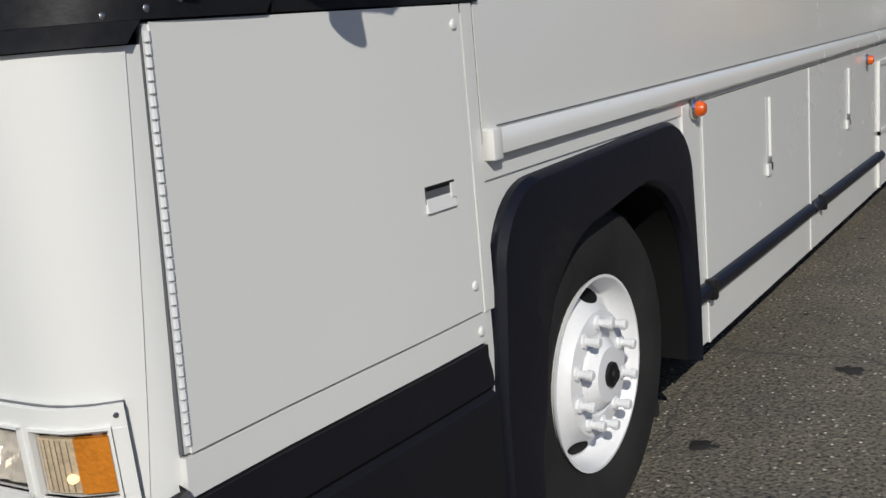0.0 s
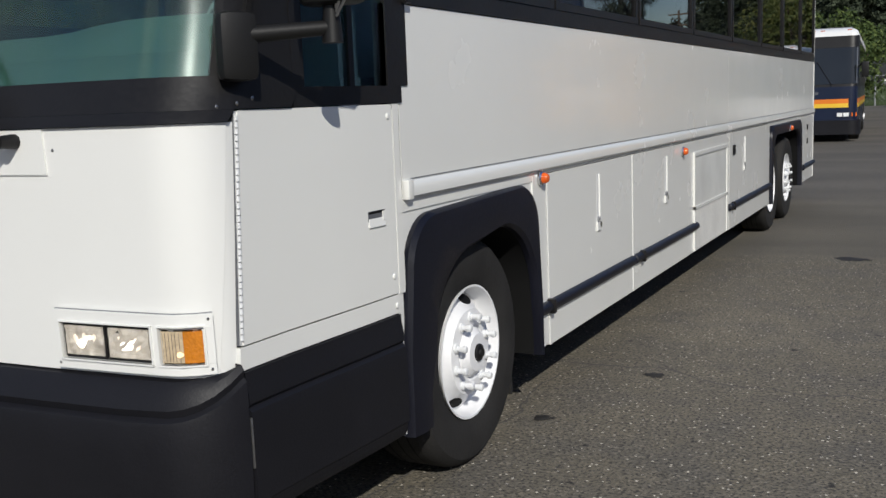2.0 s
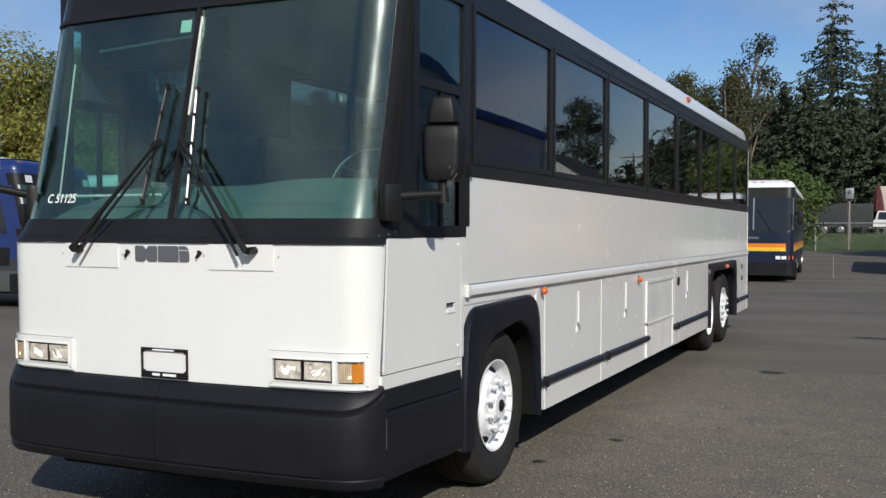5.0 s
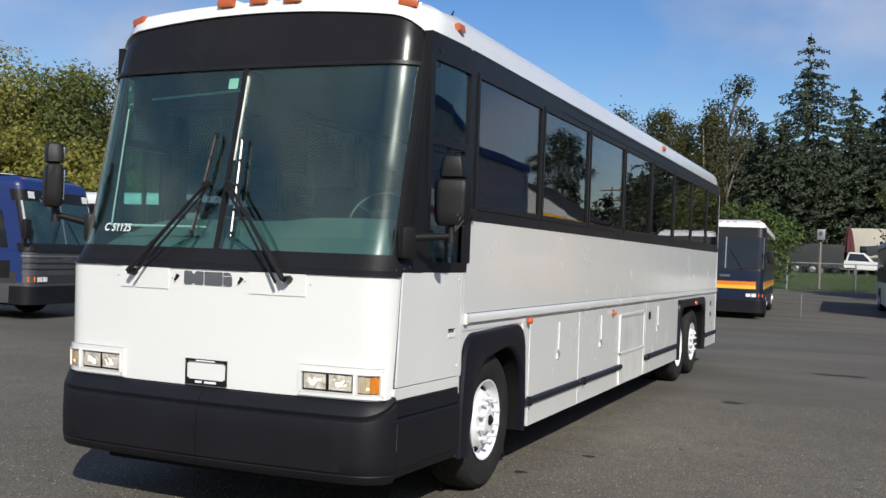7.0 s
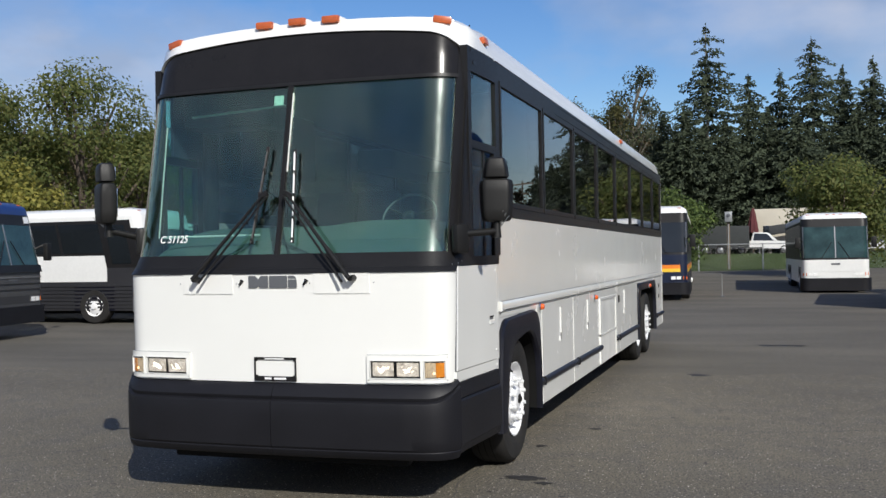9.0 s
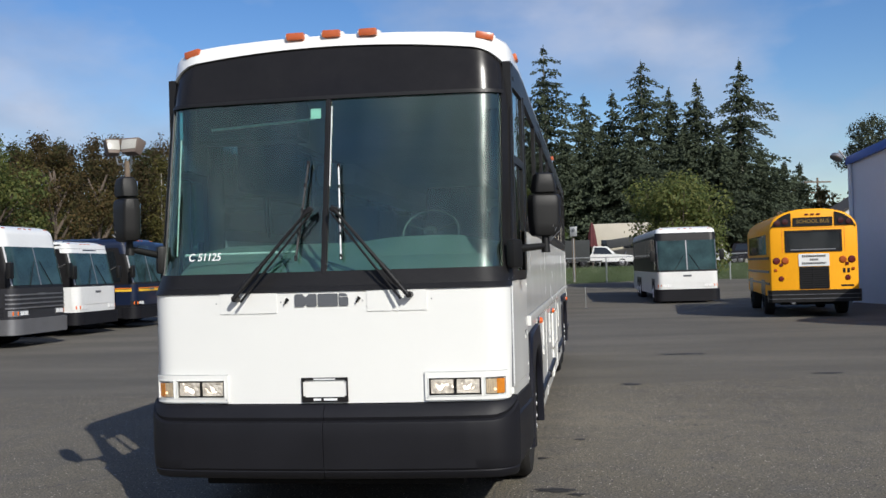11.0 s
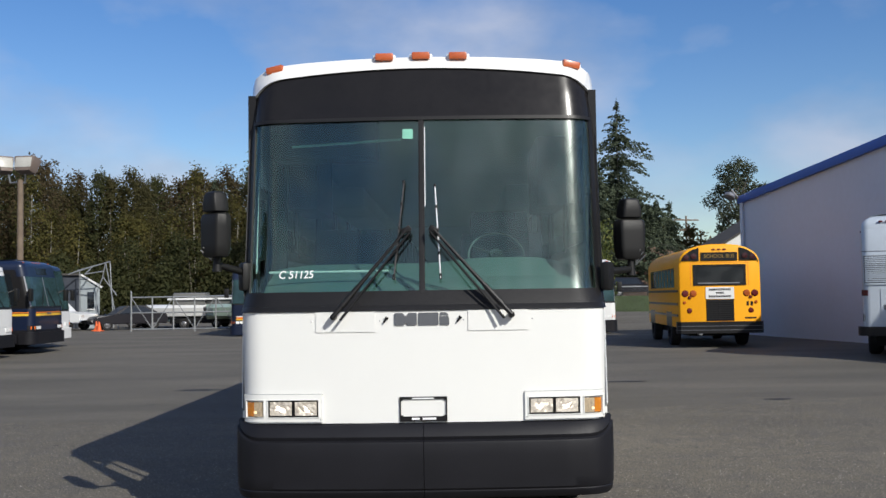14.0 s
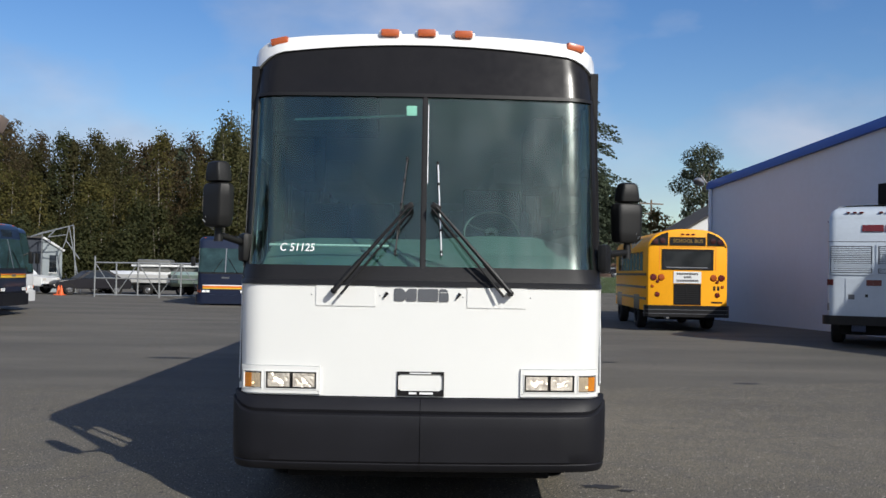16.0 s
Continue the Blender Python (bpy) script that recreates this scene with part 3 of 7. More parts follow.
def on_bump(u, k, o):
    """The bumper's skin: k goes from its top edge to its bottom edge."""
    prof = [(0.0, 0.838, -0.02), (0.06, 0.832, 0.015), (0.14, 0.80, 0.05), (0.20, 0.756, 0.070), (0.225, 0.733, 0.062), (0.25, 0.722, 0.086), (0.30, 0.707, 0.090),
            (0.60, 0.55, 0.092), (0.84, 0.42, 0.084), (0.87, 0.405, 0.072), (0.89, 0.398, 0.078), (0.96, 0.365, 0.066), (1.0, 0.348, 0.045)]
    z, off = lerp_table(prof, k)
    rise = min(1.0, max(0.0, (abs(u) - 1.09) / 0.20))      # the ledge runs out upwards round the corner
    z += 0.098 * rise * rise * min(1.0, k / 0.20) * max(0.0, 1 - max(0.0, k - 0.25) / 0.5)
    fade = min(1.0, max(0.0, 1.45 - abs(u)) / 0.5)
    return on_front(u, z, (off * (0.35 + 0.65 * fade) if off > 0 else off) + o)


KB = [0, 0.06, 0.14, 0.20, 0.225, 0.25, 0.30, 0.45, 0.60, 0.72, 0.84, 0.87, 0.89, 0.96, 1.0]


def coach_bumper():
    ue = u_at(0.7, 0.17)
    for s in (-1, 1):
        us = [s * v for v in span(0.0015, ue, 34)]
        bumper = part("bumper_half", slab(bmesh.new(), on_bump, us, KB, -0.06, 0.0), BUMPER, coach, "textured black plastic front bumper")
        side = lambda y, k, o: Vector((s * (side_x(y) + [0.012, 0.012, 0.02, 0.022, 0.012, 0.026, 0.03, 0.03, 0.03, 0.03, 0.028, 0.018, 0.022, 0.018, 0.008][k] + o), y,
                                       0.838 - 0.49 * KB[k] + (0.0 if k < 12 else 0.02)))
        part("bumper_side", slab(bmesh.new(), side, span(0.18, 1.055, 6), list(range(15)), -0.05, 0.0), BUMPER, coach)
        part("bumper_hinge", box(bmesh.new(), -0.012, 0.012, -0.005, 0.005, -0.06, 0.10, 0.004, pose(s * 1.262, 0.178, 0.60)), STEEL, coach)
    part("tow_bar", box(bmesh.new(), -0.9, 0.9, 0.15, 0.25, 0.27, 0.36, 0.02), DARK, coach)


def coach_lamps():
    for s in (-1, 1):
        def R(u0, u1, z0, z1):
            return (min(s * u0, s * u1), max(s * u0, s * u1), z0, z1)
        bez = front_bits("headlamp_bezel", [R(0.675, 1.226, 0.998, 1.036), R(0.675, 1.226, 0.852, 0.884), R(0.675, 0.700, 0.884, 0.998), R(1.045, 1.072, 0.884, 0.998),
                                            R(1.205, 1.226, 0.884, 0.998)], -0.01, 0.018, PAINT, coach, "white moulded headlamp surround")
        front_bits("trim_line", [R(0.673, 1.228, 1.036, 1.0375), R(1.226, 1.2272, 0.852, 1.036)], -0.005, 0.006, GREY, bez)
        front_bits("inner_step", [R(1.072, 1.205, 0.990, 0.998), R(1.195, 1.205, 0.884, 0.99)], -0.01, 0.010, PAINT, bez)
        front_bits("lamp_well", [R(0.700, 1.045, 0.884, 0.998), R(1.072, 1.205, 0.884, 0.998)], -0.02, 0.002, BLACK, bez)
        for a, b in ((0.706, 0.869), (0.875, 1.040)):
            lamp = front_bits("headlamp", [R(a, b, 0.888, 0.994)], 0.0, 0.010, BLACK, bez, "rectangular headlamp in a black rim")
            rnd = random.Random(int(a * 1000) + (7 if s > 0 else 3))
            dent = {}
            def bowl(u, z, o):  # facets tilted this way and that
                key = (round(u, 4), round(z, 4), o > 0.002)
                return on_front(s * u, z, o + (0.0070 + dent.setdefault(key, rnd.uniform(0.0, 0.0062)) if o > 0.002 else 0.0))
            part("reflector", slab(bmesh.new(), bowl, span(a + 0.008, b - 0.008, 8), span(0.896, 0.987, 5), 0.0, 0.004), REFLECT, lamp, "", False)
            lens = front_bits("lens", [R(a + 0.004, b - 0.004, 0.892, 0.991)], 0.0170, 0.0190, LENS, lamp)
            lens.visible_shadow = False
            c = (a + b) / 2
            for du, dz, w, h, mat, lift in ((0.004, 0.002, 0.056, 0.033, LAMPGLOW, 0.0128), (-0.010, -0.008, 0.026, 0.017, LAMPON, 0.0142), (0.020, 0.012, 0.016, 0.008, LAMPON, 0.0145)):
                rim = []
                for i in range(14):
                    q = 2 * math.pi * i / 14
                    k = rnd.uniform(0.62, 1.12)
                    rim.append((s * (c + du + w * k * math.cos(q) + 0.3 * h * math.sin(q)), 0.940 + dz + h * k * math.sin(q)))
                front_shape("bulb" if mat is LAMPON else "glow", rim, lift - 0.002, lift, mat, lamp, "lit headlamp bulb")
            front_bits("reflector_rib", [R(a + 0.02, b - 0.05, 0.972, 0.980), R(b - 0.045, b - 0.02, 0.962, 0.972)], 0.006, 0.012, CHROME, lamp)
        turn = front_bits("turn_lamp", [R(1.076, 1.142, 0.890, 0.985)], 0.0, 0.012, CLEARAMBER, bez, "clear and amber corner lamp")
        front_bits("amber_lens", [R(1.143, 1.196, 0.890, 0.985)], 0.0, 0.014, AMBER, turn)
        front_shape("bulb", [(s * (1.132 + 0.009 * math.cos(q)), 0.916 + 0.008 * math.sin(q) * (1 + 0.2 * math.cos(3 * q))) for q in span(0, 5.8, 12)], 0.010, 0.0158, TURNON, turn, "lit amber bulb")
        front_bits("rib", [R(1.080 + 0.010 * i, 1.0815 + 0.010 * i, 0.893, 0.982) for i in range(6)], 0.010, 0.0135, CHROME, turn)
        front_bits("lamp_lip", [R(1.068, 1.073, 0.884, 0.998), R(1.199, 1.204, 0.884, 0.998), R(1.068, 1.204, 0.998, 1.003), R(1.068, 1.204, 0.879, 0.884),
                                R(0.696, 0.701, 0.880, 1.002), R(1.044, 1.049, 0.880, 1.002), R(0.696, 1.049, 0.998, 1.003), R(0.696, 1.049, 0.879, 0.884)], 0.012, 0.024, PAINT, bez)
        for u, z in ((1.215, 1.020), (1.215, 0.868), (0.687, 0.868)):
            p = on_front(s * u, z, 0.018)
            part("screw", lathe(bmesh.new(), [(0.001, 0.002), (0.004, 0.0015), (0.005, 0.0)], 10, Matrix.Translation(p) @ pose(0, 0, 0, 0, 0, -90 + (s * 70 if u > 1 else 0))), STEEL, bez)


def coach_front_details():
    # plate holder, its lettering as plain bars, and the emblem as plain blocks
    plate = front_bits("plate_frame", [(-0.158, 0.158, 0.997, 1.012), (-0.158, 0.158, 0.848, 0.882), (-0.158, -0.150, 0.880, 0.997), (0.150, 0.158, 0.880, 0.997)],
                       0.0, 0.012, BLACK, coach, "empty black licence plate frame")
    front_bits("lettering_bar", [(-0.075, 0.072, 0.998, 1.006)], 0.01, 0.0135, WHITEMARK, plate)
    front_bits("lettering_bar", [(-0.078, -0.026, 0.860, 0.874)], 0.01, 0.0135, WHITEMARK, plate)
    front_bits("lettering_bar", [(-0.006, 0.084, 0.860, 0.874)], 0.01, 0.0135, WHITEMARK, plate)
    for a, b, c, d in ((-0.1525, -0.135, 0.880, 0.890), (0.135, 0.1525, 0.880, 0.890), (-0.1525, -0.138, 0.988, 0.997), (0.138, 0.1525, 0.988, 0.997)):
        front_bits("holder_corner", [(a, b, c, d)], 0.0, 0.010, BLACK, plate)
    # emblem of three plain blocks: one notched above and below, a square, and one with a slanting shoulder
    front_shape("emblem_block", [(-0.180, 1.487), (-0.125, 1.487), (-0.111, 1.502), (-0.097, 1.487), (-0.042, 1.487), (-0.036, 1.493), (-0.036, 1.565), (-0.042, 1.571),
                                 (-0.088, 1.571), (-0.111, 1.548), (-0.134, 1.571), (-0.180, 1.571), (-0.186, 1.565), (-0.186, 1.493)], 0.0, 0.008, GREY, coach)
    front_shape("emblem_block", [(-0.021, 1.487), (0.104, 1.487), (0.109, 1.493), (0.109, 1.565), (0.104, 1.571), (-0.021, 1.571), (-0.026, 1.565), (-0.026, 1.493)], 0.0, 0.008, GREY, coach)
    front_shape("emblem_block", [(0.122, 1.487), (0.176, 1.487), (0.180, 1.493), (0.180, 1.530), (0.172, 1.560), (0.156, 1.571), (0.122, 1.571), (0.118, 1.565), (0.118, 1.493)],
                0.0, 0.008, GREY, coach)
    front_bits("emblem_slit", [(0.118, 0.176, 1.546, 1.549)], 0.0075, 0.0088, PAINT, coach)
    for s in (-1, 1):
        u = s * 0.245
        bm = box(bmesh.new(), -0.006, 0.006, -0.012, 0.006, -0.022, 0.022, 0.003, Matrix.Translation(on_front(u, 1.525, 0.006)) @ pose(0, 0, 0, 0, 35, 0))
        box(bm, -0.012, 0.012, -0.014, 0.004, 0.008, 0.022, 0.004, Matrix.Translation(on_front(u, 1.525, 0.006)) @ pose(0, 0, 0, 0, 35, 0))
        part("panel_latch", bm, BLACK, coach)
        a, b = (0.305, 0.705) if s > 0 else (-0.715, -0.315)
        flap = front_bits("wiper_flap", [(a, b, 1.448, 1.584)], 0.0, 0.006, PAINT, coach, "white access flap round the wiper pivot")
        front_bits("flap_edge", [(a, b, 1.445, 1.448), (a - 0.002, a, 1.448, 1.584)], 0.0, 0.004, SLOT, flap)
        for uu, zz in ((a - 0.03, 1.52), (b + 0.03, 1.52)):
            part("screw", lathe(bmesh.new(), [(0.001, 0.003), (0.006, 0.0)], 8, Matrix.Translation(on_front(uu, zz, 0.0)) @ pose(0, 0, 0, 0, 0, -90)), STEEL, flap)


def wiper(s, piv, elbow, tip, foot):
    piv, elbow, tip, foot = (Vector(p) for p in (piv, elbow, tip, foot))
    w = part("wiper", tube(bmesh.new(), piv + Vector((0, -0.03, 0)), piv + Vector((0, 0.05, 0)), 0.019, 0.024, 16), BLACK, coach, "black twin-arm wiper")
    lift = Vector((0, -0.045, 0))
    part("arm", tube(bmesh.new(), piv + lift, elbow + lift, 0.017, 0.009, 10), BLACK, w)
    side = Vector((s * -0.055, 0, -0.025))
    part("arm", tube(bmesh.new(), piv + lift + side * 0.9, elbow + lift + side * 0.5, 0.009, 0.007, 8), BLACK, w)
    part("spring", tube(bmesh.new(), piv + lift + (elbow - piv) * 0.12, piv + lift + (elbow - piv) * 0.35, 0.021, 0.018, 10), BLACK, w)
    part("joint", box(bmesh.new(), -0.035, 0.035, -0.015, 0.015, -0.02, 0.02, 0.008, Matrix.Translation(elbow + lift * 0.8) @ pose(0, 0, 0, 0, s * 30, 0)), BLACK, w)
    part("blade_frame", tube(bmesh.new(), tip + Vector((0, -0.03, 0)), foot + Vector((0, -0.03, 0)), 0.0055, 0.0055, 8), BLADE if s > 0 else BLADEDARK, w, "scuffed metal wiper blade frame")
    bm = tube(bmesh.new(), tip + (foot - tip) * 0.05 + Vector((0, -0.012, 0)), foot + Vector((0, -0.012, 0)), 0.006, 0.006, 6)
    part("blade_rubber", bm, RUBBER, w)
    for k in (0.02, 0.25, 0.5, 0.75, 0.98):
        p = tip + (foot - tip) * k
        part("blade_clip", box(bmesh.new(), -0.009, 0.009, -0.035, -0.008, -0.02, 0.02, 0.004, Matrix.Translation(p)), BLACK, w)


coach_front()
coach_bumper()
coach_lamps()
coach_front_details()
wiper(1, (0.595, -0.045, 1.55), (0.085, 0.09, 2.13), (0.094, 0.185, 2.445), (0.127, 0.050, 1.80))
wiper(-1, (-0.592, -0.045, 1.55), (-0.103, 0.09, 2.13), (-0.118, 0.19, 2.475), (-0.190, 0.055, 1.80))


# sides
WIN_Z0, WIN_Z1 = 2.09, 3.0
PILLARS = [1.215, 2.75, 4.26, 5.77, 7.28, 8.79, 10.28, 11.78, 13.16]


def arch(y0, y1, zt0, zt1, lim0, lim1, corner, low=0.345, n=10):
    """Outline of a fender from its front foot over the top to its rear foot."""
    pts = [(y0, low), (y0, (low + zt0 - corner) / 2), (y0 + lim0, zt0 - corner)]
    pts += [(y0 + lim0 + corner * (1 - math.cos(a)), zt0 - corner + corner * math.sin(a)) for a in (math.pi / 2 * i / n for i in range(1, n + 1))]
    pts += [(y1 - lim1 - corner * (1 - math.cos(a)), zt1 - corner + corner * math.sin(a)) for a in (math.pi / 2 * i / n for i in range(n, 0, -1))]
    pts += [(y1 - lim1, zt1 - corner), (y1, (low + zt1 - corner) / 2), (y1, low)]
    return pts


def fender(s, outer, inner, name="fender"):
    bm = bmesh.new()
    rows = [[bm.verts.new((s * (SIDE_X + o), a[0] + (b[0] - a[0]) * k, a[1] + (b[1] - a[1]) * k)) for a, b in zip(outer, inner)]
            for k, o in ((0.0, -0.03), (0.0, 0.012), (0.06, 0.030), (0.5, 0.040), (0.92, 0.032), (1.0, 0.014), (1.01, -0.012))]
    for p, q in zip(rows, rows[1:]):
        for i in range(len(p) - 1):
            bm.faces.new((p[i], p[i + 1], q[i + 1], q[i]))
    return part(name, bm, FENDER, coach, "black moulded wheel arch flare")


def well(s, inner, depth=0.62):
    bm = bmesh.new()
    rows = [[bm.verts.new((s * (SIDE_X - d), y, z)) for y, z in inner] for d in (0.012, depth)]
    for i in range(len(inner) - 1):
        bm.faces.new((rows[0][i], rows[0][i + 1], rows[1][i + 1], rows[1][i]))
    bm.faces.new(rows[1])
    part("wheel_well", bm, DARK, coach)


def coach_side(s):
    # cab side: hinge strip, service door, lower strip
    strip = lambda k, z, o: on_front(s * u_at(z, seam_y(z) - 0.004 + k * (hinge_y(z) - seam_y(z) - 0.004)), z, o)
    part("corner_strip", slab(bmesh.new(), strip, span(0, 1, 5), span(0.845, 1.585, 6), -0.02, -0.003), PAINT, coach)
    door = side_bits("service_door", [(0.212, 1.062, 0.918, 1.618)], -0.025, 0.004, PANEL, coach, s, "white hinged service door with a recessed latch", 0.003)
    side_bits("hinge_leaf", [(0.1965, 0.2005, 0.92, 1.615)], -0.01, -0.001, GREY, door, s)
    side_bits("hinge_plate", [(0.2005, 0.212, 0.92, 1.615)], -0.01, 0.0005, SLOT, door, s)
    knuckle = part("hinge_knuckle", tube(bmesh.new(), (0, 0, 0), (0, 0, 0.0155), 0.0058, None, 8), NUT, door)
    for i in range(34):
        k = knuckle if i == 0 else new("hinge_knuckle", knuckle.data)
        k.parent = door
        k.matrix_basis = Matrix.Translation((s * (side_x(0.205) + 0.003), hinge_y(0.935 + i * 0.0198) + 0.0005, 0.935 + i * 0.0198))
    side_bits("lower_strip", [(0.20, 1.07, 0.842, 0.912)], -0.025, 0.002, PANEL, coach, s, "", 0.003)
    # no recess is cut: grey plate and dark top strip paint its shade
    lat = side_bits("latch_slot", [(0.878, 0.985, 1.206, 1.243)], 0.0, 0.0046, GREY, door, s, "grey plate with the latch recess's shade painted in")
    side_bits("latch_gap", [(0.880, 0.985, 1.233, 1.242)], 0.0, 0.0052, DARK, lat, s)
    bm = slab(bmesh.new(), lambda y, z, o: on_side(s)(y, z, o - 0.004 * (z - 1.185) / 0.03 if o > 0.003 else o), [0.880, 0.983], [1.185, 1.200, 1.216], 0.0, 0.010)
    part("latch_paddle", bm, PAINT, lat)
    side_bits("latch_guide", [(0.968, 0.985, 1.206, 1.238)], 0.0, 0.009, PAINT, lat, s)
    for y, z in ((1.035, 1.575), (1.035, 0.985), (1.045, 0.872)):
        part("bolt_head", lathe(bmesh.new(), [(0.001, 0.006), (0.009, 0.005), (0.013, 0.0)], 14, pose(s * (side_x(y) + 0.003), y, z, 0, 0, 0 if s > 0 else 180)), PANEL, door)
    # black cab window surround with two panes
    side_bits("cab_window_frame", [(0.50, 1.19, 2.985, 3.158), (0.50, 1.03 + 0.11, 1.622, 1.685), (0.50, 0.56, 1.685, 2.985), (1.045, 1.19, 1.685, 2.47), (1.105, 1.19, 2.47, 2.985),
                                   (0.56, 1.105, 2.445, 2.50)], -0.05, 0.006, BLACK, coach, s, "black surround of the cab window", 0.004)
    side_bits("cab_frame_foot", [(1.045, 1.085, 1.60, 1.98), (1.085, 1.12, 1.30, 1.98)], -0.04, 0.0, BLACK if s > 0 else PANEL, coach, s)
    for y0, y1, z0, z1 in ((0.56, 1.105, 2.50, 2.985), (0.56, 1.045, 1.685, 2.445)):
        g = side_bits("cab_window", [(y0, y1, z0, z1)], -0.016, -0.010, CABGLASS, coach, s, "greenish cab side window")
        g.visible_shadow = False
    side_bits("slider_bar", [(0.82, 0.85, 1.685, 2.445)], -0.03, -0.004, BLACK, coach, s)
    # belt line, upper panels
    side_bits("side_panel", [(1.125, 7.16, 1.33, 1.982), (7.163, REAR_Y - 0.03, 1.33, 1.982)], -0.03, 0.0, PANEL, coach, s, "large smooth white side panel")
    side_bits("seam_strip", [(1.072, 1.115, 0.912, 1.62)], -0.03, 0.002, PANEL, coach, s)
    prof = [(-0.012, 1.264), (0.014, 1.264), (0.021, 1.272), (0.022, 1.300), (0.017, 1.320), (0.010, 1.331), (-0.012, 1.331)]
    bm = bmesh.new()
    rings = [[bm.verts.new((s * (SIDE_X + o), y, z)) for o, z in prof] for y in (1.175, REAR_Y - 0.02)]
    for i in range(len(prof) - 1):
        bm.faces.new((rings[0][i], rings[0][i + 1], rings[1][i + 1], rings[1][i]))
    for r in rings:
        bm.faces.new(r)
    rail = part("belt_rail", bm, PANEL, coach, "white protruding belt rail")
    part("rail_end", box(bmesh.new(), -0.01, 0.027, 1.128, 1.170, 1.260, 1.335, 0.006, Matrix.Translation((SIDE_X, 0, 0)) if s > 0 else Matrix.Translation((-SIDE_X - 0.03, 0, 0))), PANEL, rail)
    side_bits("rail_gap", [(1.19, REAR_Y - 0.03, 1.3345, 1.3375)], -0.01, 0.0035, GREY, rail, s)
    side_bits("upper_strip", [(1.10, 2.60, 1.215, 1.262), (2.603, 9.43, 1.245, 1.262), (9.43, 11.87, 1.215, 1.262), (11.87, REAR_Y - 0.03, 1.245, 1.262)], -0.03, -0.002, PANEL, coach, s)
    # black window band with its windows
    side_bits("window_band", [(1.14, REAR_Y - 0.03, 1.985, WIN_Z0 - 0.03), (1.19, REAR_Y - 0.03, WIN_Z1 + 0.02, 3.158)], -0.05, 0.006, BLACK, coach, s, "black band along the windows", 0.004)
    side_bits("gutter", [(0.56, REAR_Y - 0.05, 3.126, 3.152)], 0.0, 0.010, BLACK, coach, s, "", 0.006)
    side_bits("window_ridge", [(0.60, REAR_Y - 0.05, 3.040, 3.062)], 0.0, 0.011, BLACK, coach, s, "", 0.006)
    for a, b in zip(PILLARS, PILLARS[1:]):
        w = side_bits("side_window", [(a + 0.045, b - 0.045, WIN_Z0, WIN_Z1)], -0.012, -0.004, SIDEGLASS, coach, s, "dark tinted passenger window")
        bm = bmesh.new()
        for y0, y1, z0, z1 in ((a + 0.02, b - 0.02, WIN_Z0 - 0.028, WIN_Z0 + 0.012), (a + 0.02, b - 0.02, WIN_Z1 - 0.014, WIN_Z1 + 0.018),
                               (a + 0.02, a + 0.055, WIN_Z0 + 0.012, WIN_Z1 - 0.014), (b - 0.055, b - 0.02, WIN_Z0 + 0.012, WIN_Z1 - 0.014)):
            slab(bm, on_side(s), [y0, y1], [z0, z1], -0.02, 0.012)
        bmesh.ops.bevel(bm, geom=[e for e in bm.edges if len(e.link_faces) == 2 and e.calc_face_angle(0) > 0.9], offset=0.005, segments=2, affect="EDGES")
        part("window_frame", bm, BLACK, w)
    for y in PILLARS:
        side_bits("window_pillar", [(y - 0.018, y + 0.018, WIN_Z0 - 0.03, WIN_Z1 + 0.02)], -0.04, 0.004, BLACK, coach, s)
    # wheel arches
    fo = arch(1.085, 2.440, 1.195, 1.215, 0.035, 0.02, 0.20)
    fi = arch(1.255, 2.412, 1.010, 1.048, 0.05, 0.02, 0.41)
    fender(s, fo, fi)
    well(s, fi)
    ro = arch(9.425, 11.875, 1.215, 1.215, 0.015, 0.015, 0.15)
    ri = arch(9.52, 11.76, 1.10, 1.10, 0.02, 0.03, 0.30)
    fender(s, ro, ri)
    well(s, ri)
    gap = [(a, b) for a, b in fo]
    bm = bmesh.new()  # white skin above and before the front fender
    top = [(y, 1.216) for y, z in gap]
    for (y0, z0), (y1, z1) in zip(gap, gap[1:]):
        if z0 > 0.9 and z1 > 0.9 and y1 > y0 + 1e-5:
            vs = [bm.verts.new((s * (SIDE_X - 0.008), y, z)) for y, z in ((y0, z0 - 0.02), (y1, z1 - 0.02), (y1, 1.262), (y0, 1.262))]
            bm.faces.new(vs)
    part("arch_skin", bm, PANEL, coach)
    side_bits("fore_skin", [(1.06, 1.10, 0.36, 1.262)], -0.03, -0.002, PANEL, coach, s)
    # luggage doors
    side_bits("arch_post", [(2.42, 2.595, 0.36, 1.243)], -0.03, 0.0, PANEL, coach, s, "", 0.003)
    for n, (y0, y1, ys) in enumerate(((2.605, 4.105, 3.44), (4.115, 5.615, 4.97), (7.205, 9.42, 7.96))):
        d = side_bits("luggage_door", [(y0, y1, 0.352, 1.240)], -0.03, 0.002, PANEL, coach, s, "white luggage door with a vertical slot handle", 0.004)
        side_bits("slot", [(ys - 0.05, ys - 0.012, 0.86, 1.175)], 0.0, 0.0028, SLOT, d, s)
        side_bits("slot_edge", [(ys - 0.012, ys + 0.012, 0.862, 1.172), (ys - 0.055, ys + 0.012, 0.845, 0.895)], 0.0, 0.012, PAINT, d, s, "", 0.003)
        part("pull", tube(bmesh.new(), (s * (SIDE_X + 0.004), ys - 0.032, 0.90), (s * (SIDE_X + 0.012), ys - 0.032, 0.925), 0.014, 0.008, 10), STEEL, d)
        if n < 2:
            side_bits("door_lip", [(y0 - 0.006, y0 + 0.012, 0.353, 1.238)], 0.0, 0.006, PAINT, d, s)
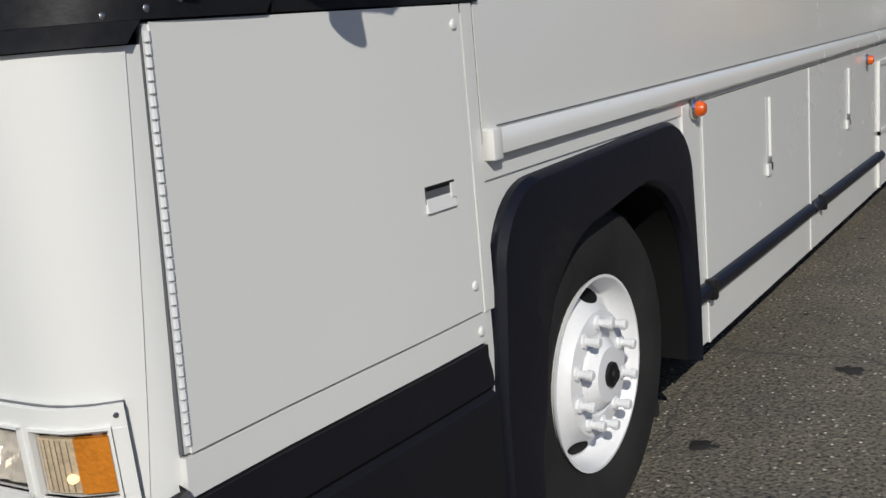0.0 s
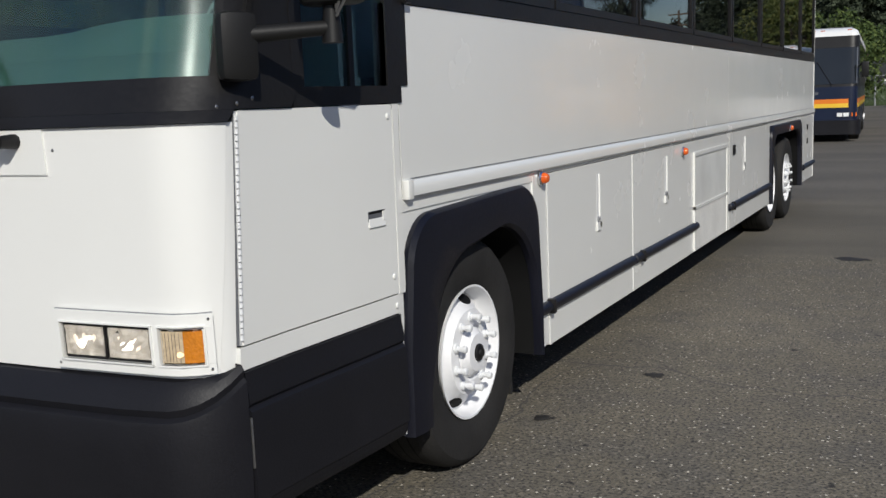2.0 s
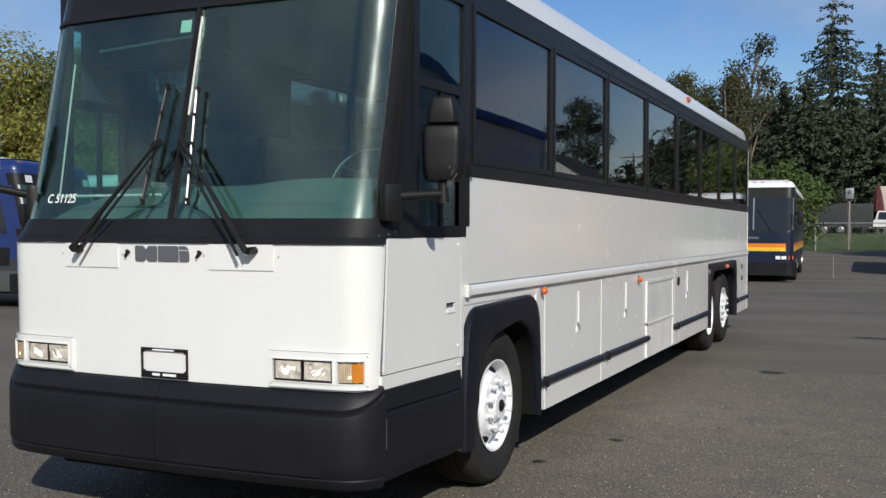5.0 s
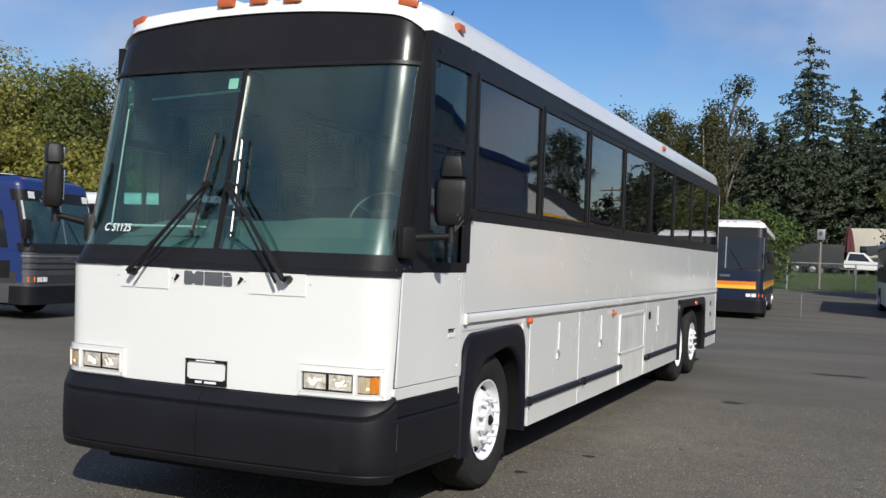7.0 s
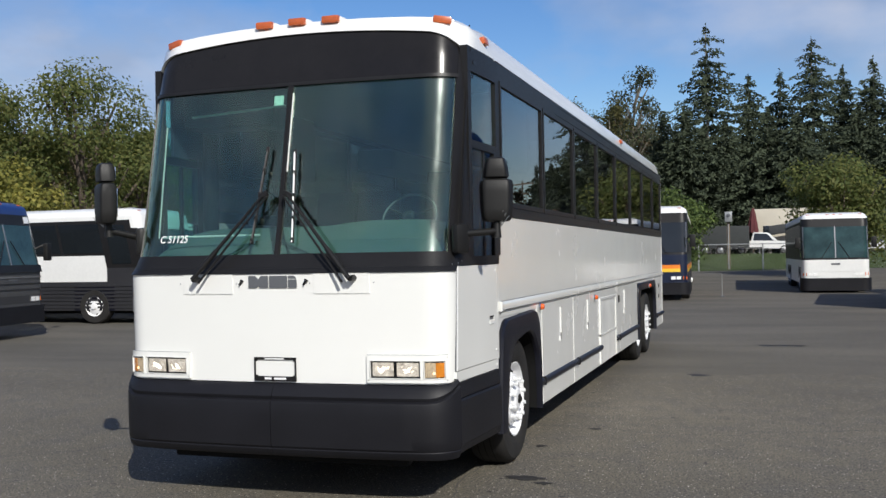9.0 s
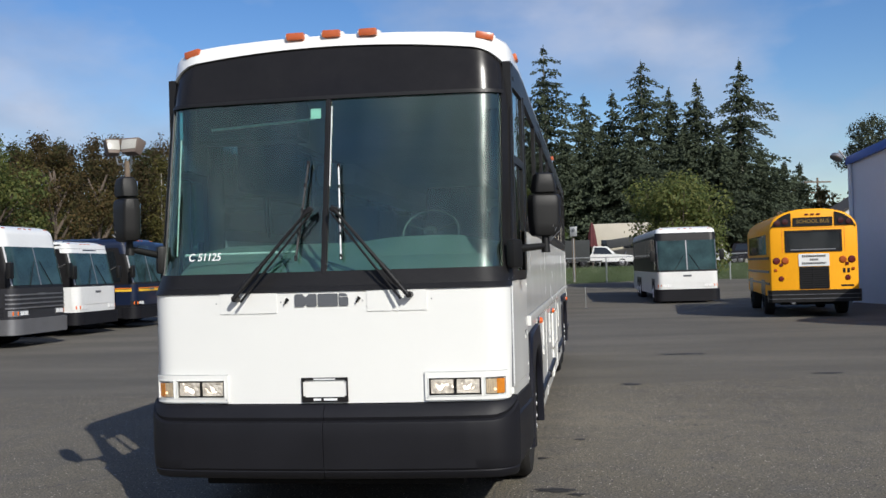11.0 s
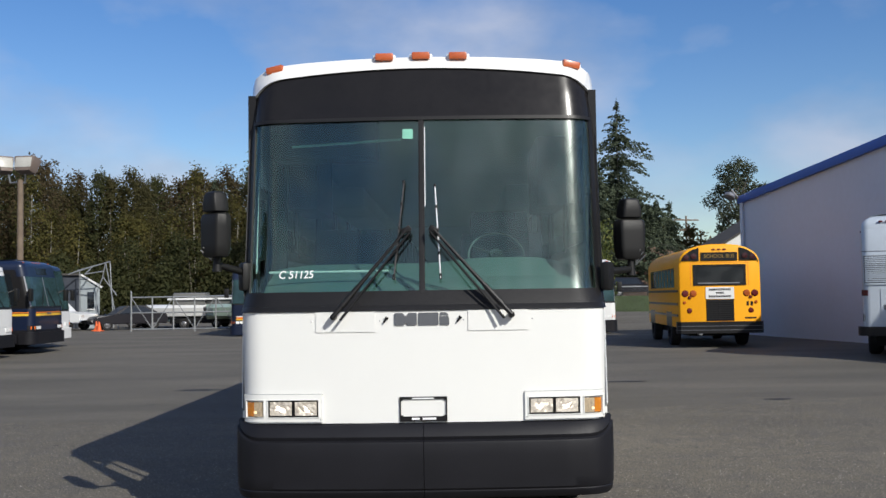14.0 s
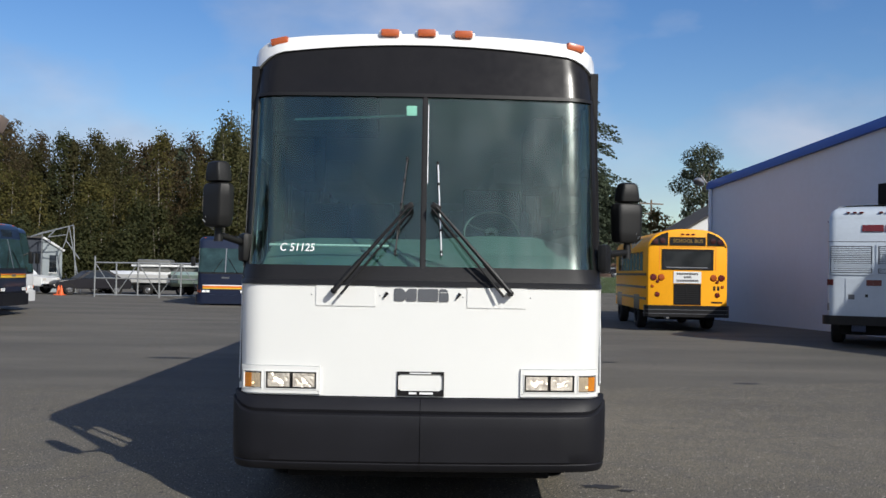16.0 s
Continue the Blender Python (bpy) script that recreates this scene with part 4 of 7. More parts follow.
    # service bay with a grille above and a plate below
    bay = side_bits("service_bay", [(5.625, 7.195, 0.352, 1.240)], -0.03, 0.0, PANEL, coach, s, "white service bay with a fine mesh grille", 0.003)
    side_bits("bay_frame", [(5.80, 7.10, 1.118, 1.148), (5.80, 7.10, 0.690, 0.715), (5.80, 5.835, 0.36, 1.118), (7.065, 7.10, 0.36, 1.118)], 0.0, 0.014, PANEL, bay, s, "", 0.004)
    side_bits("grille", [(5.835, 7.065, 0.715, 1.118)], 0.0, 0.004, GRILLE, bay, s)
    side_bits("lower_plate", [(5.835, 7.065, 0.36, 0.690)], 0.0, 0.006, DUSTY, bay, s)
    side_bits("vent", [(7.36, 7.46, 1.03, 1.12)], 0.0, 0.012, BLACK, coach, s, "", 0.004)
    side_bits("rear_corner_panel", [(11.865, REAR_Y - 0.03, 0.352, 1.240)], -0.03, 0.0, PANEL, coach, s, "", 0.004)
    for z in (0.86, 1.05):
        side_bits("corner_vent", [(12.55, 12.62, z, z + 0.07)], 0.0, 0.01, BLACK, coach, s)
    # rubber rub strips
    for y0, y1 in ((2.43, 4.10), (4.12, 5.88), (7.17, 9.43), (11.88, REAR_Y - 0.02)):
        bm = bmesh.new()
        lathe(bm, [(0.010, -(y1 - y0) / 2), (0.032, -(y1 - y0) / 2 + 0.01), (0.032, (y1 - y0) / 2 - 0.01), (0.010, (y1 - y0) / 2)], 12, pose(s * (SIDE_X + 0.004), (y0 + y1) / 2, 0.558, 0, 0, 90))
        bar = part("rub_strip", bm, FENDER, coach, "black rubber rub strip")
        part("clamp", box(bmesh.new(), -0.01, 0.040, y0 + 0.15, y0 + 0.19, 0.520, 0.597, 0.008, Matrix.Translation((SIDE_X, 0, 0)) if s > 0 else Matrix.Translation((-SIDE_X - 0.03, 0, 0))), BLACK, bar)
    # amber marker lamps
    for y, z in ((2.515, 1.225), (5.43, 1.180), (10.72, 1.145)):
        lamp = part("side_marker", lathe(bmesh.new(), [(0.026, 0.0), (0.037, 0.004), (0.037, 0.012), (0.030, 0.020)], 20, pose(s * (SIDE_X + (0.03 if y > 9 else 0)), y, z, 0, 0, 0 if s > 0 else 180)), CHROME, coach, "round amber marker lamp in a chrome ring")
        part("lens", lathe(bmesh.new(), [(0.027, 0.014), (0.027, 0.034), (0.019, 0.047), (0.001, 0.050)], 20, pose(s * (SIDE_X + (0.03 if y > 9 else 0)), y, z, 0, 0, 0 if s > 0 else 180)), AMBERLIT, lamp)
    part("band_bracket", box(bmesh.new(), -0.01, 0.03, 1.16, 1.205, 1.985, 2.06, 0.006, Matrix.Translation((s * SIDE_X, 0, 0))), BLACK, coach)


coach_side(1)
coach_side(-1)


def wheel(name, parent, s, y, kind, x_face=1.235, r=0.515):
    """A 22.5 inch wheel. kind: front (studs out), drive (dished) or tag (hub out)."""
    flip = pose(s * x_face, y, r, 0, 0, 0 if s > 0 else 180)
    w = new(name)
    w.parent = parent
    w.matrix_basis = flip
    tyre = [(0.285, -0.26), (0.300, -0.275), (0.40, -0.29), (0.47, -0.285), (0.502, -0.262), (0.513, -0.235), (0.515, -0.14), (0.515, -0.06), (0.513, -0.035), (0.502, -0.008),
            (0.475, 0.016), (0.42, 0.024), (0.36, 0.018), (0.312, 0.004), (0.296, -0.004), (0.288, -0.012)]
    part("tyre", lathe(bmesh.new(), tyre, 56, None, False), RUBBER, w, "worn black tyre")
    bm = bmesh.new()
    for x in (-0.20, -0.145, -0.09):
        lathe(bm, [(0.5165, x - 0.004), (0.5165, x + 0.004)], 48, None, False)
    part("tread_groove", bm, DARK, w)
    if kind == "drive":
        face = [(0.297, 0.002), (0.300, 0.010), (0.291, 0.010), (0.284, -0.006), (0.276, -0.06), (0.262, -0.13), (0.235, -0.165), (0.165, -0.175), (0.150, -0.165), (0.145, -0.10),
                (0.120, -0.075), (0.06, -0.07), (0.001, -0.07)]
        hub_x, bolts = -0.165, 0.190
    else:
        face = [(0.297, 0.002), (0.300, 0.010), (0.291, 0.010), (0.286, -0.004), (0.279, -0.052), (0.270, -0.066), (0.255, -0.063), (0.205, -0.018), (0.192, 0.004), (0.130, 0.008),
                (0.120, 0.002), (0.090, 0.002), (0.001, 0.002)]
        hub_x, bolts = 0.006, 0.160
    rim = part("rim", lathe(bmesh.new(), face, 56, None, False), RIM, w, "white painted steel wheel")
    for i in range(10):
        a = 2 * math.pi * (i + 0.5) / 10
        p = Vector((hub_x, bolts * math.cos(a), bolts * math.sin(a)))
        nut = lathe(bmesh.new(), [(0.022, 0.0), (0.022, 0.008), (0.0125, 0.012), (0.0125, 0.034), (0.0165, 0.036), (0.0165, 0.050), (0.013, 0.054), (0.001, 0.055)], 10)
        ob = part("wheel_nut", nut, NUT, rim)
        ob.matrix_basis = Matrix.Translation(p)
    hp = [(0.112, hub_x - 0.005), (0.110, hub_x + 0.010), (0.092, hub_x + 0.026), (0.084, hub_x + 0.034), (0.050, hub_x + 0.036), (0.001, hub_x + 0.036)]
    hub = part("hub", lathe(bmesh.new(), hp, 32), RIM, w)
    if kind == "drive":
        part("axle_cap", lathe(bmesh.new(), [(0.09, -0.08), (0.085, 0.0), (0.06, 0.008), (0.001, 0.008)], 24), RIM, hub)
    else:
        part("hub_cap", lathe(bmesh.new(), [(0.040, hub_x + 0.030), (0.038, hub_x + 0.046), (0.028, hub_x + 0.050), (0.022, hub_x + 0.050), (0.020, hub_x + 0.058), (0.001, hub_x + 0.058)], 20), BLACK, hub)
    for i in range(2 if kind != "drive" else 4):
        a = (1.36, 4.36)[i] if kind != "drive" else math.pi * (0.25 + 0.5 * i)
        rr, xx = (0.2335, -0.0395) if kind != "drive" else (0.225, -0.163)
        hole = lathe(bmesh.new(), [(0.001, 0.002), (0.028, 0.0015), (0.031, -0.006)], 18)
        for v in hole.verts:
            v.co.y *= 1.0
            v.co.z *= 1.75
        ob = part("hand_hole", hole, DARK, rim)
        ob.matrix_basis = Matrix.Translation((xx, rr * math.cos(a), rr * math.sin(a))) @ Matrix.Rotation(a, 4, "X") @ pose(0, 0, 0, 0, 0, 40 if kind != "drive" else 0)
    if kind == "drive":
        part("inner_tyre", lathe(bmesh.new(), [(p, x - 0.33) for p, x in tyre], 40, None, False), RUBBER, w)
    return w


for s in (1, -1):
    wheel("front_wheel", coach, s, 1.765, "front")
    wheel("drive_wheel", coach, s, 9.83, "drive")
    wheel("tag_wheel", coach, s, 11.02, "tag")
    part("axle_flap", box(bmesh.new(), -0.16, 0.16, -0.012, 0.012, 0.14, 0.62, 0.006, pose(s * 1.05, 2.30, 0.03, 6, 0, 0)), RUBBER, coach)
    part("brake_hose", tube(bmesh.new(), (s * 1.10, 2.31, 1.0), (s * 1.12, 2.31, 0.3), 0.014, None, 8), RUBBER, coach)


def coach_rear_and_inside():
    bm = box(bmesh.new(), -1.27, 1.27, REAR_Y - 0.06, REAR_Y, 0.40, 1.98, 0.02)
    part("rear_panel", bm, PANEL, coach)
    part("rear_band", box(bmesh.new(), -1.27, 1.27, REAR_Y - 0.06, REAR_Y - 0.004, 1.985, 3.05, 0.02), BLACK, coach)
    part("rear_bumper", box(bmesh.new(), -1.28, 1.28, REAR_Y - 0.04, REAR_Y + 0.08, 0.42, 0.66, 0.03), BUMPER, coach)
    for s in (-1, 1):
        side_bits("rear_edge", [(REAR_Y - 0.03, REAR_Y, 0.352, 3.10)], -0.04, 0.004, PAINT, coach, s)
        bm = bmesh.new()
        for i in range(26):
            box(bm, s * 1.20 - 0.04, s * 1.20 + 0.04, REAR_Y, REAR_Y + 0.045, 2.0 + i * 0.036, 2.018 + i * 0.036)
        part("rear_louvre", bm, PAINT, coach, "stack of small rear air louvres")
    for s in (-1, 1):
        part("underbody", box(bmesh.new(), -0.66, 0.66, 0.4, 13.1, 0.36, 1.0) if s > 0 else box(bmesh.new(), -1.2, 1.2, 2.5, 9.35, 0.40, 0.5), DARK, coach)
    part("floor", box(bmesh.new(), -1.24, 1.24, 1.05, 13.15, 1.22, 1.26), INSIDE, coach)
    part("cab_floor", box(bmesh.new(), -1.2, 1.2, 0.25, 1.05, 0.95, 0.99), INSIDE, coach)
    part("ceiling", box(bmesh.new(), -1.2, 1.2, 0.62, 13.1, 3.06, 3.08), INSIDE, coach, "pale grey cabin ceiling")
    for s in (-1, 1):
        part("luggage_rack", box(bmesh.new(), s * 1.0 - 0.22, s * 1.0 + 0.22, 4.35, 13.0, 2.68, 2.92, 0.05), INSIDE, coach)
        part("rack_end", box(bmesh.new(), s * 1.05 - 0.13, s * 1.05 + 0.13, 1.66, 2.66, 2.42, 3.02, 0.04), SEAT, coach, "dark overhead locker")
        bm = box(bmesh.new(), s * 1.22 - 0.02, s * 1.22 + 0.02, 1.2, 13.1, 1.26, 2.0)
        part("inner_wall", bm, INSIDE, coach)
    part("rear_wall", box(bmesh.new(), -1.2, 1.2, 12.9, 12.95, 1.26, 3.05), INSIDE, coach)
    part("door_header", box(bmesh.new(), -1.215, -1.185, 0.62, 1.20, 2.50, 3.05, 0.01), SEAT, coach)
    part("front_locker", box(bmesh.new(), -1.15, -0.35, 0.70, 1.05, 2.72, 3.04, 0.03), SEAT, coach)
    # dashboard following the windshield, with a raised instrument hump
    bm = bmesh.new()
    sec = [(0.10, 1.60), (0.12, 1.72), (0.30, 1.80), (0.36, 1.815), (0.37, 1.80), (0.44, 1.835), (0.62, 1.925), (0.76, 1.93), (0.82, 1.88), (0.84, 1.2)]
    rows = []
    for x in span(-1.12, 1.12, 16):
        h = 0.035 * math.exp(-((x - 0.60) / 0.40) ** 4) - 0.03 * max(0.0, abs(x) - 0.9) / 0.2
        back = 0.05 + 0.12 * (abs(x) / 1.12) ** 4
        rows.append([bm.verts.new((x, y + back, z + (h if y > 0.5 and z > 1.65 else 0))) for y, z in sec])
    for p, q in zip(rows, rows[1:]):
        for i in range(len(sec) - 1):
            bm.faces.new((p[i], p[i + 1], q[i + 1], q[i]))
    part("dashboard", bm, DASH, coach, "grey moulded dashboard")
    # steering wheel
    bm = bmesh.new()
    lathe(bm, [(0.220, -0.009), (0.229, 0.0), (0.220, 0.009), (0.211, 0.0), (0.220, -0.009)], 40, None, False)
    sw = part("steering_wheel", bm, WHEELRIM, coach, "thin-rimmed grey steering wheel")
    bm = bmesh.new()
    for a in (0.4, 2.7, 4.7):
        tube(bm, (0, 0, 0), (0, 0.205 * math.cos(a), 0.205 * math.sin(a)), 0.009, None, 8)
    lathe(bm, [(0.05, -0.03), (0.06, 0.0), (0.05, 0.02)], 20)
    part("spokes", bm, WHEELHUB, sw, "dark hub and spokes")
    sw.matrix_basis = pose(0.55, 1.22, 2.00, 0, 0, -90) @ pose(0, 0, 0, 0, -35, 0)
    part("steering_column", tube(bmesh.new(), (0.55, 1.21, 1.99), (0.55, 0.80, 1.70), 0.035), BLACK, coach)
    def seat(x, y, w, z0=1.26, back=1.12):
        st = new("passenger_seat")
        st.parent = coach
        st.matrix_basis = pose(x, y, z0)
        part("seat", box(bmesh.new(), -w / 2, w / 2, -0.25, 0.25, 0.32, 0.48, 0.05), SEAT, st)
        part("backrest", box(bmesh.new(), -w / 2, w / 2, -0.06, 0.08, 0.40, back, 0.05, pose(0, 0.26, 0, -12, 0, 0)), SEAT, st)
        part("pedestal", box(bmesh.new(), -w / 3, w / 3, -0.18, 0.18, 0.0, 0.33, 0.01), DARK, st)
        return st
    d = seat(0.62, 1.75, 0.52, 1.26, 1.2)
    d.name = "driver_seat"
    for i in range(11):
        for x in (-0.95, -0.50, 0.50, 0.95):
            if i or x < 0:
                seat(x, 2.75 + i * 0.88, 0.43)
    # grab rails, sun visor rail and stickers behind the windshield
    part("grab_rail", tube(bmesh.new(), (-1.08, 0.30, 1.86), (-0.24, 0.25, 1.86), 0.009), SLOT, coach)
    part("grab_rail", tube(bmesh.new(), (-1.195, 0.42, 1.86), (-1.20, 0.56, 2.72), 0.006), SLOT, coach)
    part("visor_rail", tube(bmesh.new(), (-0.95, 0.52, 2.78), (-0.15, 0.50, 2.82), 0.009), SLOT, coach)
    front_bits("inspection_sticker", [(-0.132, -0.058, 2.79, 2.862)], -0.012, -0.009, GREENSTICK, coach, "pale green sticker inside the windshield")
    part("door_post", tube(bmesh.new(), (-1.15, 1.09, 1.0), (-1.15, 1.10, 3.0), 0.065), DARK, coach)
    # stock number written on the glass
    cu = bpy.data.curves.new("stock_number", "FONT")
    cu.body, cu.size, cu.extrude, cu.offset, cu.shear = "C 51125", 0.075, 0.001, 0.0004, 0.15
    tmp = new("stock_number_text", cu)
    bpy.context.view_layer.update()
    me = bpy.data.meshes.new_from_object(tmp.evaluated_get(bpy.context.evaluated_depsgraph_get()))
    bpy.data.objects.remove(tmp)
    for v in me.vertices:
        v.co = on_front(-0.985 + v.co.x * 0.93, 1.815 + v.co.y, 0.003 + v.co.z)
    mesh_part("stock_number", me, WHITEMARK, coach, "white handwritten stock number", False)


coach_rear_and_inside()


def mirror_head(s, main, hgt, arm, foot):
    """An outside mirror: a tall housing, a small convex housing above, and an arm to the pillar."""
    mx, my, mz = main
    tilt = pose(mx, my, mz, 0, 0, 14 if s > 0 else -38)

    def pod(rows):
        """A moulded housing: rounded rings of (height, half width, half depth)."""
        bm = bmesh.new()
        rings = []
        for z, a, b in rows:
            ring = []
            for i in range(28):
                t = 2 * math.pi * i / 28
                c, d = math.cos(t), math.sin(t)
                x, y = a * math.copysign(abs(c) ** 0.30, c), b * math.copysign(abs(d) ** 0.42, d)
                ring.append(bm.verts.new((x * (0.84 if y < 0 else 1.0), y, z)))
            rings.append(ring)
        for p, q in zip(rings, rings[1:]):
            for i in range(28):
                bm.faces.new((p[i], p[(i + 1) % 28], q[(i + 1) % 28], q[i]))
        bm.faces.new(rings[0])
        bm.faces.new(rings[-1])
        bmesh.ops.transform(bm, matrix=tilt, verts=bm.verts[:])
        return bm

    h = hgt / 2
    mir = part("side_mirror", pod([(-h, 0.078, 0.034), (-h + 0.008, 0.094, 0.050), (-h + 0.030, 0.105, 0.060), (-h * 0.4, 0.112, 0.062), (h * 0.4, 0.115, 0.062),
                                   (h - 0.035, 0.116, 0.060), (h - 0.010, 0.108, 0.050), (h, 0.090, 0.034)]), MIRRORBLACK, coach, "black plastic outside mirror")
    part("glass", box(bmesh.new(), -0.085, 0.085, 0.056, 0.066, -h + 0.05, h - 0.04, 0.003, tilt), MIRROR, mir)
    t0 = h + 0.006
    cv = part("convex_head", pod([(t0, 0.070, 0.040), (t0 + 0.008, 0.088, 0.056), (t0 + 0.050, 0.086, 0.060), (t0 + 0.100, 0.076, 0.058), (t0 + 0.130, 0.066, 0.048), (t0 + 0.142, 0.050, 0.030)]), MIRRORBLACK, mir)
    part("glass", box(bmesh.new(), -0.058, 0.058, 0.054, 0.063, t0 + 0.022, t0 + 0.112, 0.003, tilt), MIRROR, cv)
    a, f = Vector(arm), Vector(foot)
    part("arm", tube(bmesh.new(), f, a, 0.026, 0.022, 14), MIRRORBLACK, mir)
    part("ball_joint", tube(bmesh.new(), a + Vector((0, 0, -0.045)), Vector((a.x, a.y, mz - hgt / 2 + 0.02)), 0.032, 0.022, 14), MIRRORBLACK, mir)
    part("arm_base", box(bmesh.new(), -0.035, 0.035, -0.06, 0.06, -0.13, 0.07, 0.03, Matrix.Translation(f) @ pose(0, 0, 0, 0, 0, s * -30)), MIRRORBLACK, mir)
    bm = bmesh.new()
    for i in range(3):
        tube(bm, (a.x + s * 0.03, a.y - 0.02, a.z + 0.03 + i * 0.012), (a.x + s * (0.10 - i * 0.02), a.y - 0.05, a.z + 0.10 + i * 0.02), 0.004, None, 6)
    part("cable_tie", bm, STEEL, mir)


mirror_head(1, (1.475, 0.42, 2.06), 0.29, (1.475, 0.42, 1.85), (1.275, 0.22, 1.83))
mirror_head(-1, (-1.400, 0.05, 2.115), 0.300, (-1.395, 0.08, 1.915), (-1.245, 0.26, 1.865))

# ---- parked buses ----
def coat(name, col, rough=0.35, **kw):
    return surf(name, col, rough, var=kw.pop("var", 0.06), big=1.0, fine=12, coat=kw.pop("coat", 0.3), **kw)


FARGLASS = surf("dark_coach_glass", (0.012, 0.015, 0.018), 0.05, var=0.2, spec=0.7, rvar=0.02)
TEALGLASS = surf("teal_windshield", (0.025, 0.052, 0.054), 0.06, var=0.7, big=1.4, spec=0.42, rvar=0.02)
WHITE = coat("parked_white_paint", (0.74, 0.74, 0.72))
# white paint greyed and blued: the warehouse shade is put into its colour
SHADEDWHITE = coat("shaded_white_paint", (0.44, 0.49, 0.54))
NAVY = coat("navy_paint", (0.006, 0.012, 0.034))
NAVYBLUE = coat("dark_blue_paint", (0.005, 0.010, 0.030))
CHARCOAL = coat("charcoal_paint", (0.035, 0.035, 0.038))
BLUE = coat("blue_paint", (0.011, 0.028, 0.125))
ORANGE = coat("orange_stripe", (0.75, 0.20, 0.02))
YELLOW = coat("yellow_stripe", (0.80, 0.50, 0.04))
SILVER = surf("brushed_aluminium", (0.30, 0.30, 0.31), 0.35, metal=0.7, var=0.15, fine=60)
CORRUGATED = surf("dark_corrugated_metal", (0.045, 0.045, 0.05), 0.4, metal=0.4, var=0.2, fine=40)
SCHOOL = coat("school_bus_yellow", (0.86, 0.37, 0.006), 0.5, coat=0.0, spec=0.3)
TAILRED = surf("tail_lamp_red", (0.11, 0.010, 0.010), 0.25, var=0.2, coat=0.4)
SMOKED = surf("dark_smoked_lamp", (0.045, 0.010, 0.010), 0.25, var=0.2, coat=0.4)
TAILAMBER = surf("tail_lamp_amber", (0.34, 0.07, 0.01), 0.25, var=0.2, coat=0.4)
GUNMETAL = surf("dark_brushed_metal", (0.11, 0.11, 0.112), 0.4, metal=0.5, var=0.2, big=3, fine=40)
# unlit headlamps; the sun's reflection in them is painted as a near-white base
LAMPSUNLIT = surf("sunlit_white_headlamp", (0.88, 0.88, 0.86), 0.12, var=0.25, big=30, fine=80, coat=0.9)
CORNERLAMP = surf("orange_corner_lens", (0.72, 0.15, 0.02), 0.2, var=0.2, fine=60, coat=0.6)
CONE = surf("cone_orange", (0.75, 0.13, 0.03), 0.6, var=0.1)


class Shell:
    """A bus body: its outline at a height, walked by arc length from the middle of its end face at y = 0."""

    def __init__(self, length, half=1.27, radius=0.22, rake=((0.3, 0.0), (1.6, 0.0), (3.0, 0.30), (3.5, 0.40))):
        self.length, self.half, self.radius, self.rake = length, half, radius, rake

    def at(self, u, z, off=0.0):
        s, left = (1 if u >= 0 else -1), abs(u)
        y0 = lerp_table(self.rake, z)[0]
        r, flat = self.radius, self.half - self.radius
        if left <= flat:
            return Vector((s * left, y0 - off, z))
        left -= flat
        if left <= r * math.pi / 2:
            a = left / r
            return Vector((s * (flat + (r + off) * math.sin(a)), y0 + r - (r + off) * math.cos(a), z))
        return Vector((s * (self.half + off), y0 + r + left - r * math.pi / 2, z))

    def along(self, y, z):
        """Arc length of the place y metres behind the end face, on the side."""
        return self.half - self.radius + self.radius * math.pi / 2 + y - self.radius - lerp_table(self.rake, z)[0]

    def ring(self, name, zs, mat, parent, off=0.0, label=""):
        """A band all round the body."""
        bm = bmesh.new()
        rows = []
        for z in zs:
            half = [self.at(u, z, off) for u in span(0, self.half - self.radius, 3) + span(self.half - self.radius, self.half - self.radius + self.radius * math.pi / 2, 6)[1:]]
            pts = half + [Vector((self.half + off, self.length, z))]
            pts = pts + [Vector((-p.x, p.y, p.z)) for p in reversed(pts)][:-1]
            rows.append([bm.verts.new(p) for p in pts])
        n = len(rows[0])
        for p, q in zip(rows, rows[1:]):
            for i in range(n):
                bm.faces.new((p[i], p[(i + 1) % n], q[(i + 1) % n], q[i]))
        bm.faces.new(rows[0])
        bm.faces.new(rows[-1])
        return part(name, bm, mat, parent, label)

    def patch(self, name, u0, u1, z0, z1, mat, parent, off=0.012, label="", back=-0.01):
        n = max(1, int(abs(u1 - u0) / 0.09)) if u0 * u1 < 0 or min(abs(u0), abs(u1)) < self.half + 0.3 else 1
        bm = slab(bmesh.new(), self.at, span(u0, u1, min(n, 40)), span(z0, z1, max(1, int((z1 - z0) / 0.35))), back, off)
        return part(name, bm, mat, parent, label)

    def roof(self, mat, parent, z0, rise=0.16, label=""):
        bm = bmesh.new()
        rows = []
        for dz, inset in ((0.0, 0.0), (0.22, 0.012), (0.45, 0.05), (0.66, 0.12), (0.84, 0.25), (0.95, 0.45), (1.0, 0.80)):
            z = z0 + dz * rise
            half = [self.at(u, z0, -inset) for u in span(0, self.half - self.radius, 3) + span(self.half - self.radius, self.half - self.radius + self.radius * math.pi / 2, 6)[1:]]
            pts = [Vector((p.x, p.y + inset * 0.4, z)) for p in half] + [Vector((self.half - inset, self.length - inset, z))]
            pts = pts + [Vector((-p.x, p.y, p.z)) for p in reversed(pts)][:-1]
            rows.append([bm.verts.new(p) for p in pts])
        n = len(rows[0])
        for p, q in zip(rows, rows[1:]):
            for i in range(n):
                bm.faces.new((p[i], p[(i + 1) % n], q[(i + 1) % n], q[i]))
        bm.faces.new(rows[-1])
        return part("roof", bm, mat, parent, label)


